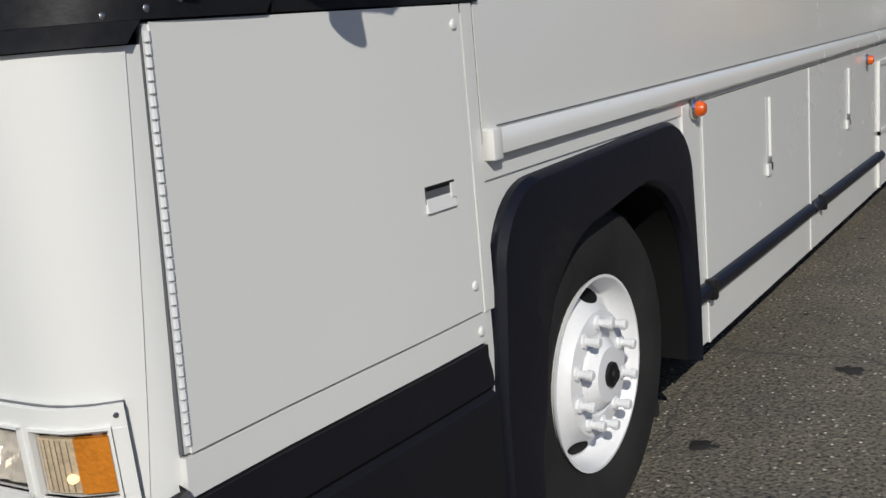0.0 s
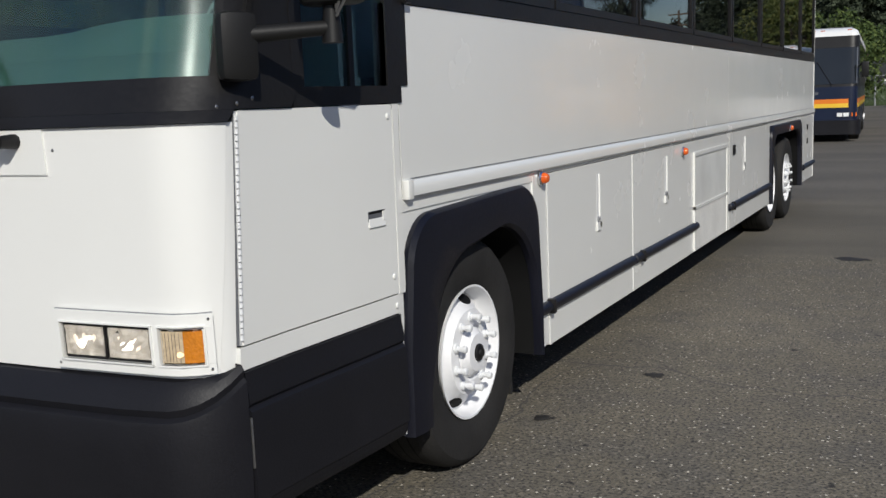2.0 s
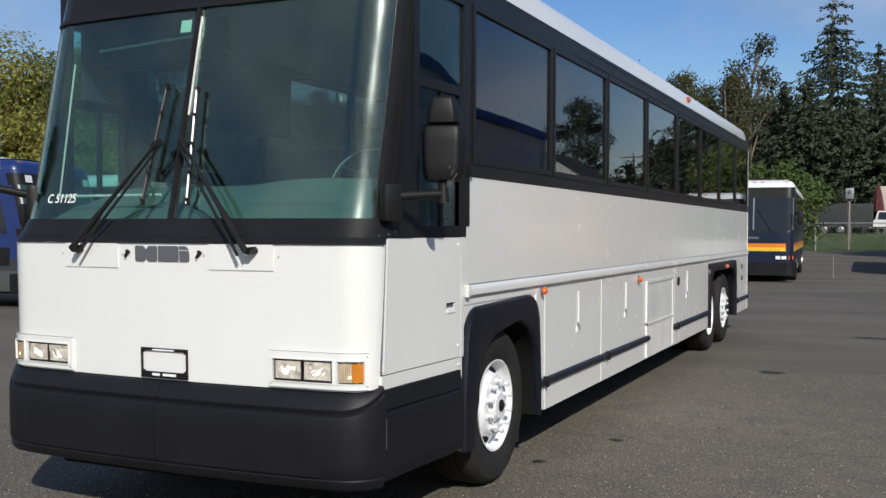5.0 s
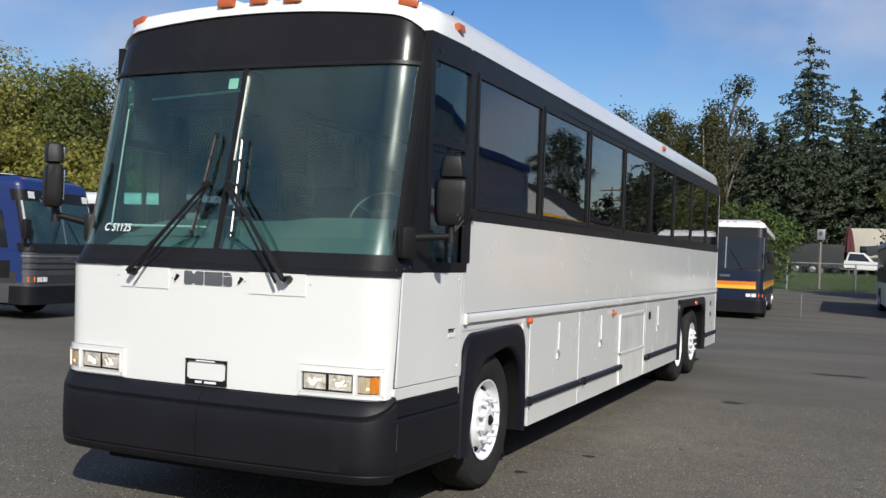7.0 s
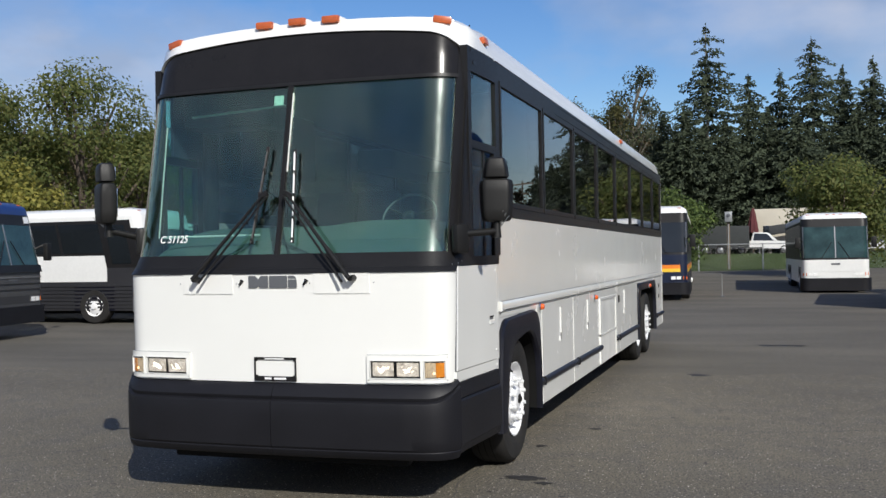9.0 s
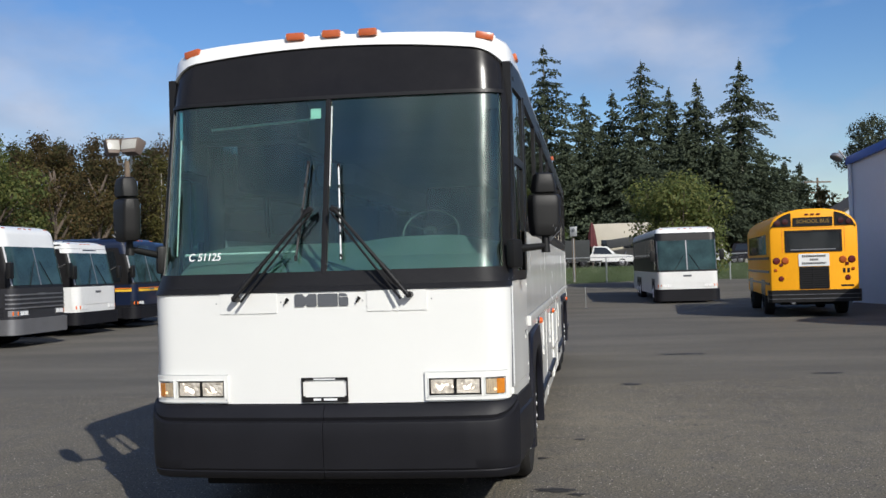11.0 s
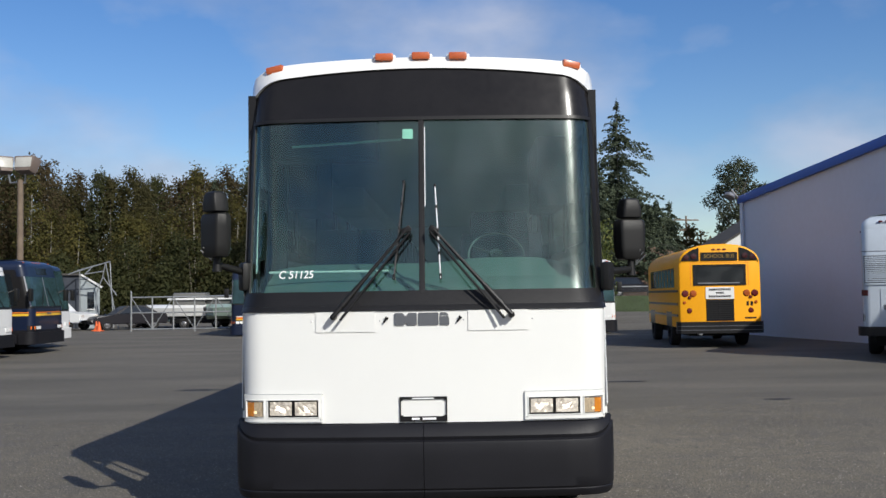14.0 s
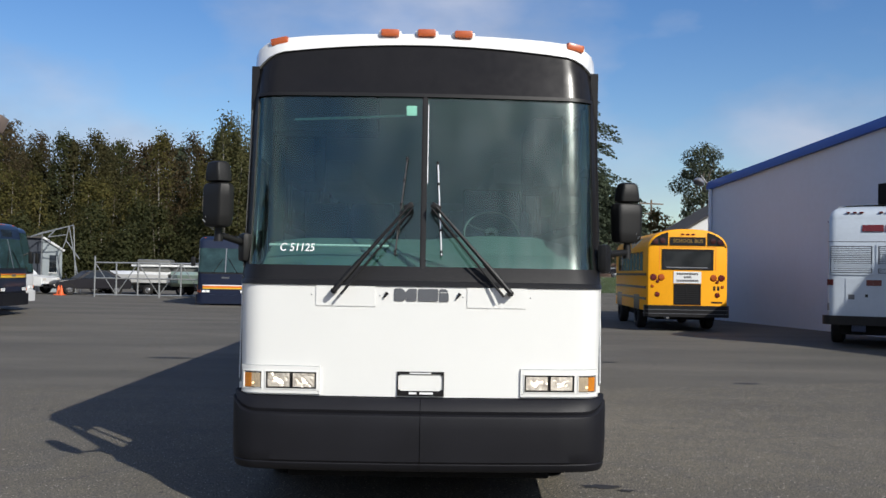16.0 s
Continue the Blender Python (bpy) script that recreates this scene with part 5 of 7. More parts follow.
def plain_wheel(parent, x, y, s, r=0.50, mat=RIM, wide=0.28):
    w = new("wheel")
    w.parent = parent
    w.matrix_basis = pose(s * x, y, r, 0, 0, 0 if s > 0 else 180)
    part("tyre", lathe(bmesh.new(), [(r * 0.56, -wide), (r * 0.9, -wide - 0.01), (r, -wide + 0.03), (r, -0.03), (r * 0.93, 0.012), (r * 0.7, 0.015), (r * 0.57, 0.0)], 32, None, False), RUBBER, w)
    rim = part("rim", lathe(bmesh.new(), [(r * 0.58, 0.0), (r * 0.56, 0.008), (r * 0.50, -0.04), (r * 0.36, 0.0), (r * 0.20, 0.01), (r * 0.16, 0.05), (0.001, 0.055)], 28, None, False), mat, w)
    for i in range(5):
        a = 2 * math.pi * i / 5
        hole = part("hand_hole", lathe(bmesh.new(), [(0.001, 0.004), (0.03, 0.0)], 10), DARK, rim)
        hole.matrix_basis = Matrix.Translation((-0.020, r * 0.44 * math.cos(a), r * 0.44 * math.sin(a)))


def parked_mirrors(sh, parent, z=2.1, y=-0.25):
    for s in (-1, 1):
        m = part("side_mirror", box(bmesh.new(), -0.10, 0.10, -0.06, 0.06, -0.22, 0.22, 0.03, pose(s * (sh.half + 0.18), y + 0.25, z)), MIRRORBLACK, parent)
        part("arm", tube(bmesh.new(), (s * (sh.half - 0.05), 0.25, z + 0.05), (s * (sh.half + 0.16), y + 0.25, z + 0.22), 0.025, None, 8), MIRRORBLACK, m)


def parked_coach(label, at, turn, lower, belt, top, *, length=12.2, roofmat=WHITE, bumper=BUMPER, stripes=(), front=None, header=None, glass=TEALGLASS, sidelower=None,
                 rimmat=RIM, lamps=True, corrugated=False, panel=None, zw=1.62, sign=False, axles=(1.75, 8.3, 9.5), height=3.30, grey_front=False, tall=1.0, lamp_z=0.86, low=0.36, wide=1.0, cab=None, nose_line=False, side_stripes=()):
    """A parked coach facing its own -y. lower, belt, top: paint of the skirt, the middle and the window band's pillars."""
    b = thing("parked_bus", label, "bus", at, turn, "buses parked in the yard")
    b.scale = (wide, 1, tall)
    sh = Shell(length)
    sh.ring("skirt", [0.38, 0.62, 0.86], lower, b)
    sh.ring("body", [0.86, 1.25, zw], belt, b)
    sh.ring("window_band", [zw, 2.3, 3.0], BLACK, b)
    sh.ring("cornice", [3.0, 3.05, height - 0.19], top, b, 0.004)
    sh.roof(roofmat, b, height - 0.19, 0.28)
    sh.patch("bumper", -1.62, 1.62, low, lamp_z - 0.08, bumper, b, 0.09)
    for s in (-1, 1):
        w = sh.patch("windshield", s * 0.02, s * 1.22, zw + 0.08, 2.76, glass, b, 0.01, "tinted windshield pane")
        part("wiper", tube(bmesh.new(), sh.at(s * 0.55, zw + 0.05, 0.03), sh.at(s * 0.12, zw + 0.75, 0.04), 0.014, 0.010, 6), BLACK, b)
        sh.patch("windshield_edge", s * 1.22, s * 1.26, zw + 0.08, 2.76, SILVER, b, 0.016)
        uc = sh.along(0.62, 2.2)
        if cab:
            door = sh.patch("cab_side", s * (uc - 0.30), s * (uc + 0.86), zw - 0.02, 3.0, cab, b, 0.006)
            sh.patch("cab_window", s * (uc + 0.06), s * (uc + 0.62), zw + 0.04, 2.52, FARGLASS, door)
            sh.patch("step_well", s * (uc + 0.02), s * (uc + 0.66), 0.96, 1.36, BLACK, b)
        else:
            sh.patch("cab_window", s * uc, s * (uc + 0.62), zw + 0.12, 2.86, FARGLASS, b)
        for z0, z1, mat in side_stripes:
            sh.patch("stripe", s * (uc + 0.90), s * sh.along(length - 0.05, 1.0), z0, z1, mat, b, 0.008)
        y, step = 1.45, 1.42
        while y + step < length - 0.3:
            u = sh.along(y, 2.4)
            sh.patch("side_window", s * (u + 0.05), s * (u + step - 0.05), 2.06, 2.90, FARGLASS, b)
            y += step
        hl = sh.patch("headlamp_panel", s * 0.66, s * 1.36, lamp_z, lamp_z + 0.160, SILVER if grey_front else lower if lower is not WHITE else WHITE, b, 0.016)
        for a in (0.70, 0.88):
            sh.patch("headlamp", s * a, s * (a + 0.15), lamp_z + 0.025, lamp_z + 0.135, LAMPSUNLIT, hl, 0.022)
        sh.patch("corner_lamp", s * 1.10, s * 1.26, lamp_z + 0.025, lamp_z + 0.135, CORNERLAMP, hl, 0.022)
        for y in axles:
            plain_wheel(b, 1.282, y, s, mat=rimmat)
            u = sh.along(y, 0.6)
            sh.patch("wheel_arch", s * (u - 0.66), s * (u + 0.66), 0.38, 1.08, FENDER, b, 0.006)
        if corrugated:
            for i in range(7):
                sh.patch("corrugation", s * sh.along(0.3, 0.8), s * sh.along(length - 0.2, 0.8), 0.45 + i * 0.105, 0.51 + i * 0.105, CORRUGATED, b, 0.02)
        if panel:
            sh.patch("side_panel", s * sh.along(1.35, 1.7), s * sh.along(length - 0.2, 1.7), 1.22, 1.98, panel, b, 0.012)
        for z0, z1, mat in stripes:
            sh.patch("stripe", 0.0, s * (sh.along(length - 0.05, 1.0)), z0, z1, mat, b, 0.008)
    sh.patch("mullion", -0.02, 0.02, zw + 0.08, 2.76, SILVER, b, 0.018)
    if front:
        sh.patch("front_panel", -1.38, 1.38, min(1.03, lamp_z + 0.18), zw - 0.02, front, b, 0.010)
    if header:
        sh.patch("header", -1.46, 1.46, 2.76, 3.02 if header is BLACK and nose_line else height - 0.20, header, b, 0.012)
        if nose_line:
            for x in (-1.08, 0.88):
                sh.patch("marker_plate", x, x + 0.20, 2.82, 2.98, WHITE, b, 0.02)
    if sign:
        sh.patch("destination_sign", -0.42, 0.42, 2.84, height - 0.22, FARGLASS, b, 0.02)
    if grey_front:
        for i in range(4):
            sh.patch("front_trim", -1.42, 1.42, 1.06 + i * 0.12, 1.10 + i * 0.12, SILVER, b, 0.03)
    if nose_line:
        sh.patch("rocker", 0.0, sh.along(length - 0.05, 1.0), 0.84, 1.11, CHARCOAL, b, 0.004)
        sh.patch("rocker", -sh.along(length - 0.05, 1.0), 0.0, 0.84, 1.11, CHARCOAL, b, 0.004)
        for z in (zw - 0.16, zw - 0.30, zw - 0.44):
            sh.patch("front_trim", -1.40, 1.40, z, z + (0.04 if z > zw - 0.2 else 0.015), SILVER if z > zw - 0.2 else CORRUGATED, b, 0.03, "thin bright trim line")
        sh.patch("cowl", -1.46, 1.46, zw - 0.02, zw + 0.16, BLACK, b, 0.05, "black cowl below the windshield")
        part("roof_pod", box(bmesh.new(), -0.5, 0.5, 1.3, 2.2, height + 0.02, height + 0.14, 0.04), WHITE, b, "white roof hatch")
    sh.patch("emblem", -0.17, 0.17, zw - 0.22, zw - 0.14, GREY, b, 0.016)
    if lamps:
        for x in (-1.0, -0.25, 0.0, 0.25, 1.0):
            p = sh.at(x, height - 0.06, -0.10)
            part("roof_lamp", box(bmesh.new(), x - 0.06, x + 0.06, p.y - 0.01, p.y + 0.07, height - 0.06, height - 0.01, 0.01), CAPLENS, b)
    parked_mirrors(sh, b)
    part("underbody", box(bmesh.new(), -0.8, 0.8, 0.5, length - 0.3, 0.30, 0.5), DARK, b)
    return b


parked_coach("navy coach with orange and yellow stripes and a white roof", (-0.72, 29.6, 0), 3.5, NAVY, NAVY, WHITE, stripes=((1.01, 1.13, YELLOW), (1.13, 1.26, ORANGE)),
             header=BLACK, glass=FARGLASS, front=None, lamp_z=0.72, low=0.22)
parked_coach("white coach with black bumper parked by the grass", (5.75, 35.8, 0), 2.0, WHITE, WHITE, WHITE, front=WHITE, header=BLACK, low=0.10, tall=0.945, wide=0.97, zw=1.38, lamp_z=0.70)
parked_coach("blue coach with white and orange stripes", (-8.90, 39.0, 0), 3, NAVYBLUE, NAVYBLUE, NAVY, stripes=((0.94, 0.99, WHITE), (0.84, 0.94, ORANGE), (0.795, 0.84, YELLOW)), header=NAVY, roofmat=NAVY, bumper=NAVYBLUE, lamp_z=0.60, low=0.08, tall=0.945, zw=1.52, glass=TEALGLASS)
parked_coach("blue coach with a silver and black front", (-12.90, 12.10, 0), 99.5, GUNMETAL, BLUE, BLUE, roofmat=BLUE, front=GUNMETAL, header=BLACK, nose_line=True, glass=TEALGLASS, cab=BLUE, side_stripes=((1.30, 1.36, WHITE), (1.20, 1.30, TAILRED), (1.12, 1.20, YELLOW)), tall=0.935)
parked_coach("older white coach with black windows and dark corrugated skirt", (-12.75, 18.3, 0), 90, CORRUGATED, CORRUGATED, WHITE, corrugated=True, panel=WHITE, front=CORRUGATED,
             header=WHITE, grey_front=True, rimmat=RIM, bumper=SILVER, tall=0.95)
parked_coach("small white transit bus with a black windshield", (-13.65, 23.1, 0), 90, WHITE, WHITE, WHITE, length=10.0, front=WHITE, header=WHITE, sign=True, height=3.1, axles=(1.75, 7.3), tall=0.92)
parked_coach("dark blue coach with an orange stripe and grey front", (-13.6, 26.9, 0), 90, BUMPER, NAVY, NAVY, roofmat=NAVY, stripes=((1.36, 1.44, YELLOW), (1.46, 1.50, ORANGE)), front=None,
             header=NAVY, sign=True, tall=0.925)
parked_coach("white coach with tall dark windows at the end of the row", (-14.75, 30.5, 0), 90, WHITE, WHITE, NAVY, roofmat=NAVY, bumper=WHITE, front=WHITE, header=TEALGLASS, lamps=False, tall=0.93, zw=1.45)


def text_mesh(body, size, bold=0.0):
    cu = bpy.data.curves.new("words", "FONT")
    cu.body, cu.size, cu.extrude, cu.offset = body, size, 0.002, bold
    cu.align_x, cu.align_y = "CENTER", "CENTER"
    tmp = new("words", cu)
    bpy.context.view_layer.update()
    me = bpy.data.meshes.new_from_object(tmp.evaluated_get(bpy.context.evaluated_depsgraph_get()))
    bpy.data.objects.remove(tmp)
    return me


def school_bus(at, turn):
    """A yellow school bus with its rear at local y = 0."""
    b = thing("school_bus", "yellow school bus seen from its rear, with black bumper", "bus", at, turn, "buses parked in the yard")
    sh = Shell(7.6, 1.21, 0.05, ((0.3, 0.0), (3.2, 0.0)))
    def arch_z(x):
        return 2.50 + 0.64 * (1 - min(1.0, abs(x) / 1.21) ** 2.6) ** (1 / 2.3)
    side = [(1.21, z) for z in (0.62, 1.2, 1.9, 2.5)] + [(x, arch_z(x)) for x in (1.205, 1.18, 1.13, 1.05, 0.94, 0.8, 0.6, 0.4, 0.2, 0.0)]
    loop = side + [(-x, z) for x, z in reversed(side[:-1])]
    bm = bmesh.new()
    rows = [[bm.verts.new((x * k, y, 1.6 + (z - 1.6) * k if z > 1.6 else z)) for x, z in loop] for y, k in ((0.0, 0.965), (0.015, 0.985), (0.05, 1.0), (7.5, 1.0), (7.6, 0.97))]
    for p, q in zip(rows, rows[1:]):
        for i in range(len(loop)):
            j = (i + 1) % len(loop)
            bm.faces.new((p[i], p[j], q[j], q[i]))
    bm.faces.new(rows[0])
    bm.faces.new(rows[-1])
    part("body", bm, SCHOOL, b, "yellow body with an arched roof")
    sh.patch("bumper", -1.44, 1.44, 0.45, 0.80, BLACK, b, 0.07)
    for z in (0.54, 0.66):
        sh.patch("bumper_rib", -1.44, 1.44, z, z + 0.018, GREY, b, 0.085)
    win = sh.patch("rear_window", -0.72, 0.72, 1.94, 2.46, FARGLASS, b, 0.010, "wide black-framed rear window")
    for r in ((-0.78, 0.78, 2.46, 2.52), (-0.78, 0.78, 1.89, 1.94), (-0.78, -0.72, 1.94, 2.46), (0.72, 0.78, 1.94, 2.46)):
        sh.patch("gasket", *r, BLACK, win, 0.022)
    for x, z in ((-0.72, 1.94), (0.72, 1.94), (-0.72, 2.46), (0.72, 2.46)):      # rounded corners of the gasket
        cx, cz = (1 if x < 0 else -1), (1 if z < 2.2 else -1)
        bm = bmesh.new()
        pts = [(x, z)] + [(x + cx * 0.12 * (1 - math.sin(a)), z + cz * 0.12 * (1 - math.cos(a))) for a in span(0, math.pi / 2, 5)]
        lo, hi = [bm.verts.new(sh.at(u, v, 0.0)) for u, v in pts], [bm.verts.new(sh.at(u, v, 0.021)) for u, v in pts]
        bm.faces.new(lo)
        bm.faces.new(hi)
        for i in range(len(pts)):
            bm.faces.new((lo[i], lo[(i + 1) % len(pts)], hi[(i + 1) % len(pts)], hi[i]))
        part("gasket_corner", bm, BLACK, win)
    sh.patch("wiper_rest", -0.64, 0.60, 1.945, 1.975, SILVER, win, 0.03)
    for r in ((-0.86, 0.86, 2.575, 2.59), (-0.86, -0.845, 1.88, 2.575), (0.845, 0.86, 1.88, 2.575)):
        sh.patch("panel_seam", *r, ORANGE, b, 0.004)
    sign = sh.patch("sign_panel", -0.54, 0.54, 2.64, 2.89, BLACK, b, 0.03)
    words = mesh_part("lettering", text_mesh("SCHOOL BUS", 0.150, 0.003), surf("faded_gold_letters", (0.20, 0.12, 0.02), 0.6), sign, "", False)
    words.matrix_basis = pose(0, sh.at(0, 2.77).y - 0.036, 2.77, 90, 0, 0)
    for s in (-1, 1):
        hood = part("lamp_surround", slab(bmesh.new(), lambda u, k, o: Vector((s * u, -o, 2.64 + (arch_z(u / 0.965) - 0.055 - 2.64) * k)), span(0.60, 1.155, 12), span(0, 1, 4), -0.01, 0.03),
                    BLACK, b, "black warning lamp panel")
        for u, mat in ((0.76, SMOKED), (0.98, SMOKED)):
            p = sh.at(s * u, 2.78 if u < 0.9 else 2.75, 0.03)
            part("warning_lamp", lathe(bmesh.new(), [(0.09, 0.0), (0.085, 0.03), (0.001, 0.04)], 18, Matrix.Translation(p) @ pose(0, 0, 0, 0, 0, -90)), mat, hood)
        for u, z, r, mat in ((0.79, 1.65, 0.095, TAILAMBER), (1.03, 1.65, 0.095, TAILRED), (0.90, 1.53, 0.045, TAILRED), (1.06, 1.38, 0.04, TAILAMBER), (0.91, 1.13, 0.07, TAILRED)):
            p = sh.at(s * u, z, 0.0)
            part("tail_lamp", lathe(bmesh.new(), [(r + 0.012, 0.0), (r, 0.02), (r * 0.8, 0.035), (0.001, 0.04)], 18, Matrix.Translation(p) @ pose(0, 0, 0, 0, 0, -90)), mat, b)
        y = 0.9
        while y < 6.6:
            u = sh.along(y, 2.0)
            sh.patch("side_window", s * (u + 0.04), s * (u + 0.68), 1.85, 2.45, FARGLASS, b, 0.008)
            y += 0.74
        for z in (0.95, 1.30, 1.70):
            sh.patch("rub_rail", s * sh.along(0.25, z), s * sh.along(7.3, z), z, z + 0.07, BLACK, b, 0.025)
        for y in (2.2, 6.4):
            plain_wheel(b, 1.20, y, s, r=0.48, mat=DARK)
            u = sh.along(y, 0.8)
            sh.patch("wheel_arch", s * (u - 0.6), s * (u + 0.6), 0.62, 1.08, BLACK, b, 0.006)
    for x in (-0.16, 0.0, 0.16):
        part("roof_lamp", box(bmesh.new(), x - 0.05, x + 0.05, -0.03, 0.06, 2.955, 3.0, 0.012), TAILRED, b)
    door = sh.patch("engine_hatch", -0.41, 0.41, 0.82, 1.46, BLACK, b, 0.014, "black louvred engine hatch")
    for i in range(9):
        sh.patch("slat", -0.38, 0.38, 0.84 + i * 0.065, 0.86 + i * 0.065, DARK, door, 0.018)
    for x in (-0.40, -0.04, 0.37):
        sh.patch("hatch_bar", x, x + 0.03, 0.83, 1.45, BLACK, door, 0.026)
    card = sh.patch("notice", -0.42, 0.42, 1.48, 1.84, WHITE, b, 0.02, "white notice board with black lettering")
    for i, (z, w) in enumerate(((1.765, 0.32), (1.665, 0.11), (1.56, 0.33))):
        x = -w
        while x < w:
            sh.patch("lettering_bar", x, min(w, x + 0.035), z - 0.030, z + 0.030, BLACK, card, 0.024)
            x += 0.05
    for u, z in ((0.78, 1.34), (0.90, 1.34)):
        sh.patch("marking_bar", u, u + 0.07, z - 0.07, z + 0.06, BLACK, b, 0.006)
    sh.patch("marking_bar", 0.72, 1.06, 0.88, 0.93, BLACK, b, 0.006)
    part("underbody", box(bmesh.new(), -0.9, 0.9, 0.3, 7.2, 0.36, 0.66), DARK, b)
    part("exhaust", tube(bmesh.new(), (-0.6, -0.05, 0.45), (-0.6, 0.6, 0.45), 0.06), STEEL, b)


school_bus((8.16, 23.5, 0), -4)


def coach_rear(at, turn):
    """A white coach that shows its rear, at local y = 0."""
    b = thing("parked_bus", "white coach seen from its rear, with slatted engine grilles", "bus", at, turn, "buses parked in the yard")
    sh = Shell(4.6, 1.28, 0.20, ((0.3, 0.0), (2.3, 0.0), (2.8, 0.08), (3.5, 0.34)))
    # whole body in the darkened white, as if standing in shade
    sh.ring("body", [0.60, 1.2, 2.0, 2.6, 3.0, 3.16], SHADEDWHITE, b)
    sh.roof(SHADEDWHITE, b, 3.16, 0.38)
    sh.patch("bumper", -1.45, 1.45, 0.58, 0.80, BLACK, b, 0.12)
    for u0, u1 in ((-1.22, -0.27), (-0.14, 0.14), (0.27, 1.22)):
        g = sh.patch("engine_grille", u0, u1, 1.84, 2.50, GREY, b, 0.006, "slatted engine grille")
        for i in range(14):
            sh.patch("slat", u0 + 0.03, u1 - 0.03, 1.865 + i * 0.045, 1.892 + i * 0.045, SHADEDWHITE, g, 0.022)
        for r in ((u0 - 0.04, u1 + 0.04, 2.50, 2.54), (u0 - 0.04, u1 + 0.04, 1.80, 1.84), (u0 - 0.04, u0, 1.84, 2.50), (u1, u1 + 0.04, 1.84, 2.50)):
            sh.patch("grille_frame", *r, SHADEDWHITE, g, 0.026)
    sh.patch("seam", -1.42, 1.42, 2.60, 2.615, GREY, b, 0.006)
    door = sh.patch("engine_door", -0.86, 0.86, 0.90, 1.70, SHADEDWHITE, b, 0.014, "white engine door with a latch")
    sh.patch("latch", -0.80, -0.66, 1.20, 1.32, GREY, door, 0.02)
    sh.patch("lock", -0.42, -0.36, 1.26, 1.33, BLACK, door, 0.02)
    for s in (-1, 1):
        for u0, u1, z0, z1, mat in ((0.06, 0.40, 1.54, 1.68, TAILRED), (1.14, 1.34, 1.54, 1.68, TAILRED), (0.02, 0.50, 2.86, 3.02, TAILRED)):
            sh.patch("tail_lamp", s * u0, s * u1, z0, z1, mat, b, 0.02)
        for u in (0.82, 0.67, 0.52, 0.08):
            p = sh.at(s * u, 3.24, 0.0)
            part("roof_lamp", box(bmesh.new(), p.x - 0.045, p.x + 0.045, p.y - 0.03, p.y + 0.05, 3.31, 3.35, 0.01), TAILRED, b)
        sh.patch("side_marker", s * 1.36, s * 1.42, 3.08, 3.13, TAILRED, b, 0.02)
        sh.patch("reflector", s * 1.25, s * 1.30, 0.92, 1.10, GREY, b, 0.02)
        sh.patch("side_band", s * sh.along(0.5, 2.4), s * sh.along(4.4, 2.4), 2.0, 2.9, BLACK, b, 0.006)
        for y in (2.6, 3.8):
            plain_wheel(b, 1.285, y, s, mat=RIM)
    part("tow_hook", box(bmesh.new(), -0.72, -0.40, -0.08, 0.05, 0.42, 0.57, 0.02), surf("dark_blue_plastic", (0.02, 0.03, 0.06), 0.6), b)
    part("underbody", box(bmesh.new(), -1.0, 1.0, 0.15, 4.3, 0.34, 0.62), DARK, b)


coach_rear((11.14, 16.92, 0), -25.5)


# ---- the warehouse ----
METALWALL = surf("pale_blue_grey_wall_paint", (0.51, 0.585, 0.69), 0.7, var=0.05, big=0.35, fine=5, bump=0.02)
BLUETRIM = surf("blue_roof_trim", (0.03, 0.10, 0.42), 0.45, var=0.1)
ROOFGREY = surf("grey_metal_roof", (0.32, 0.33, 0.35), 0.5, metal=0.3, var=0.1)


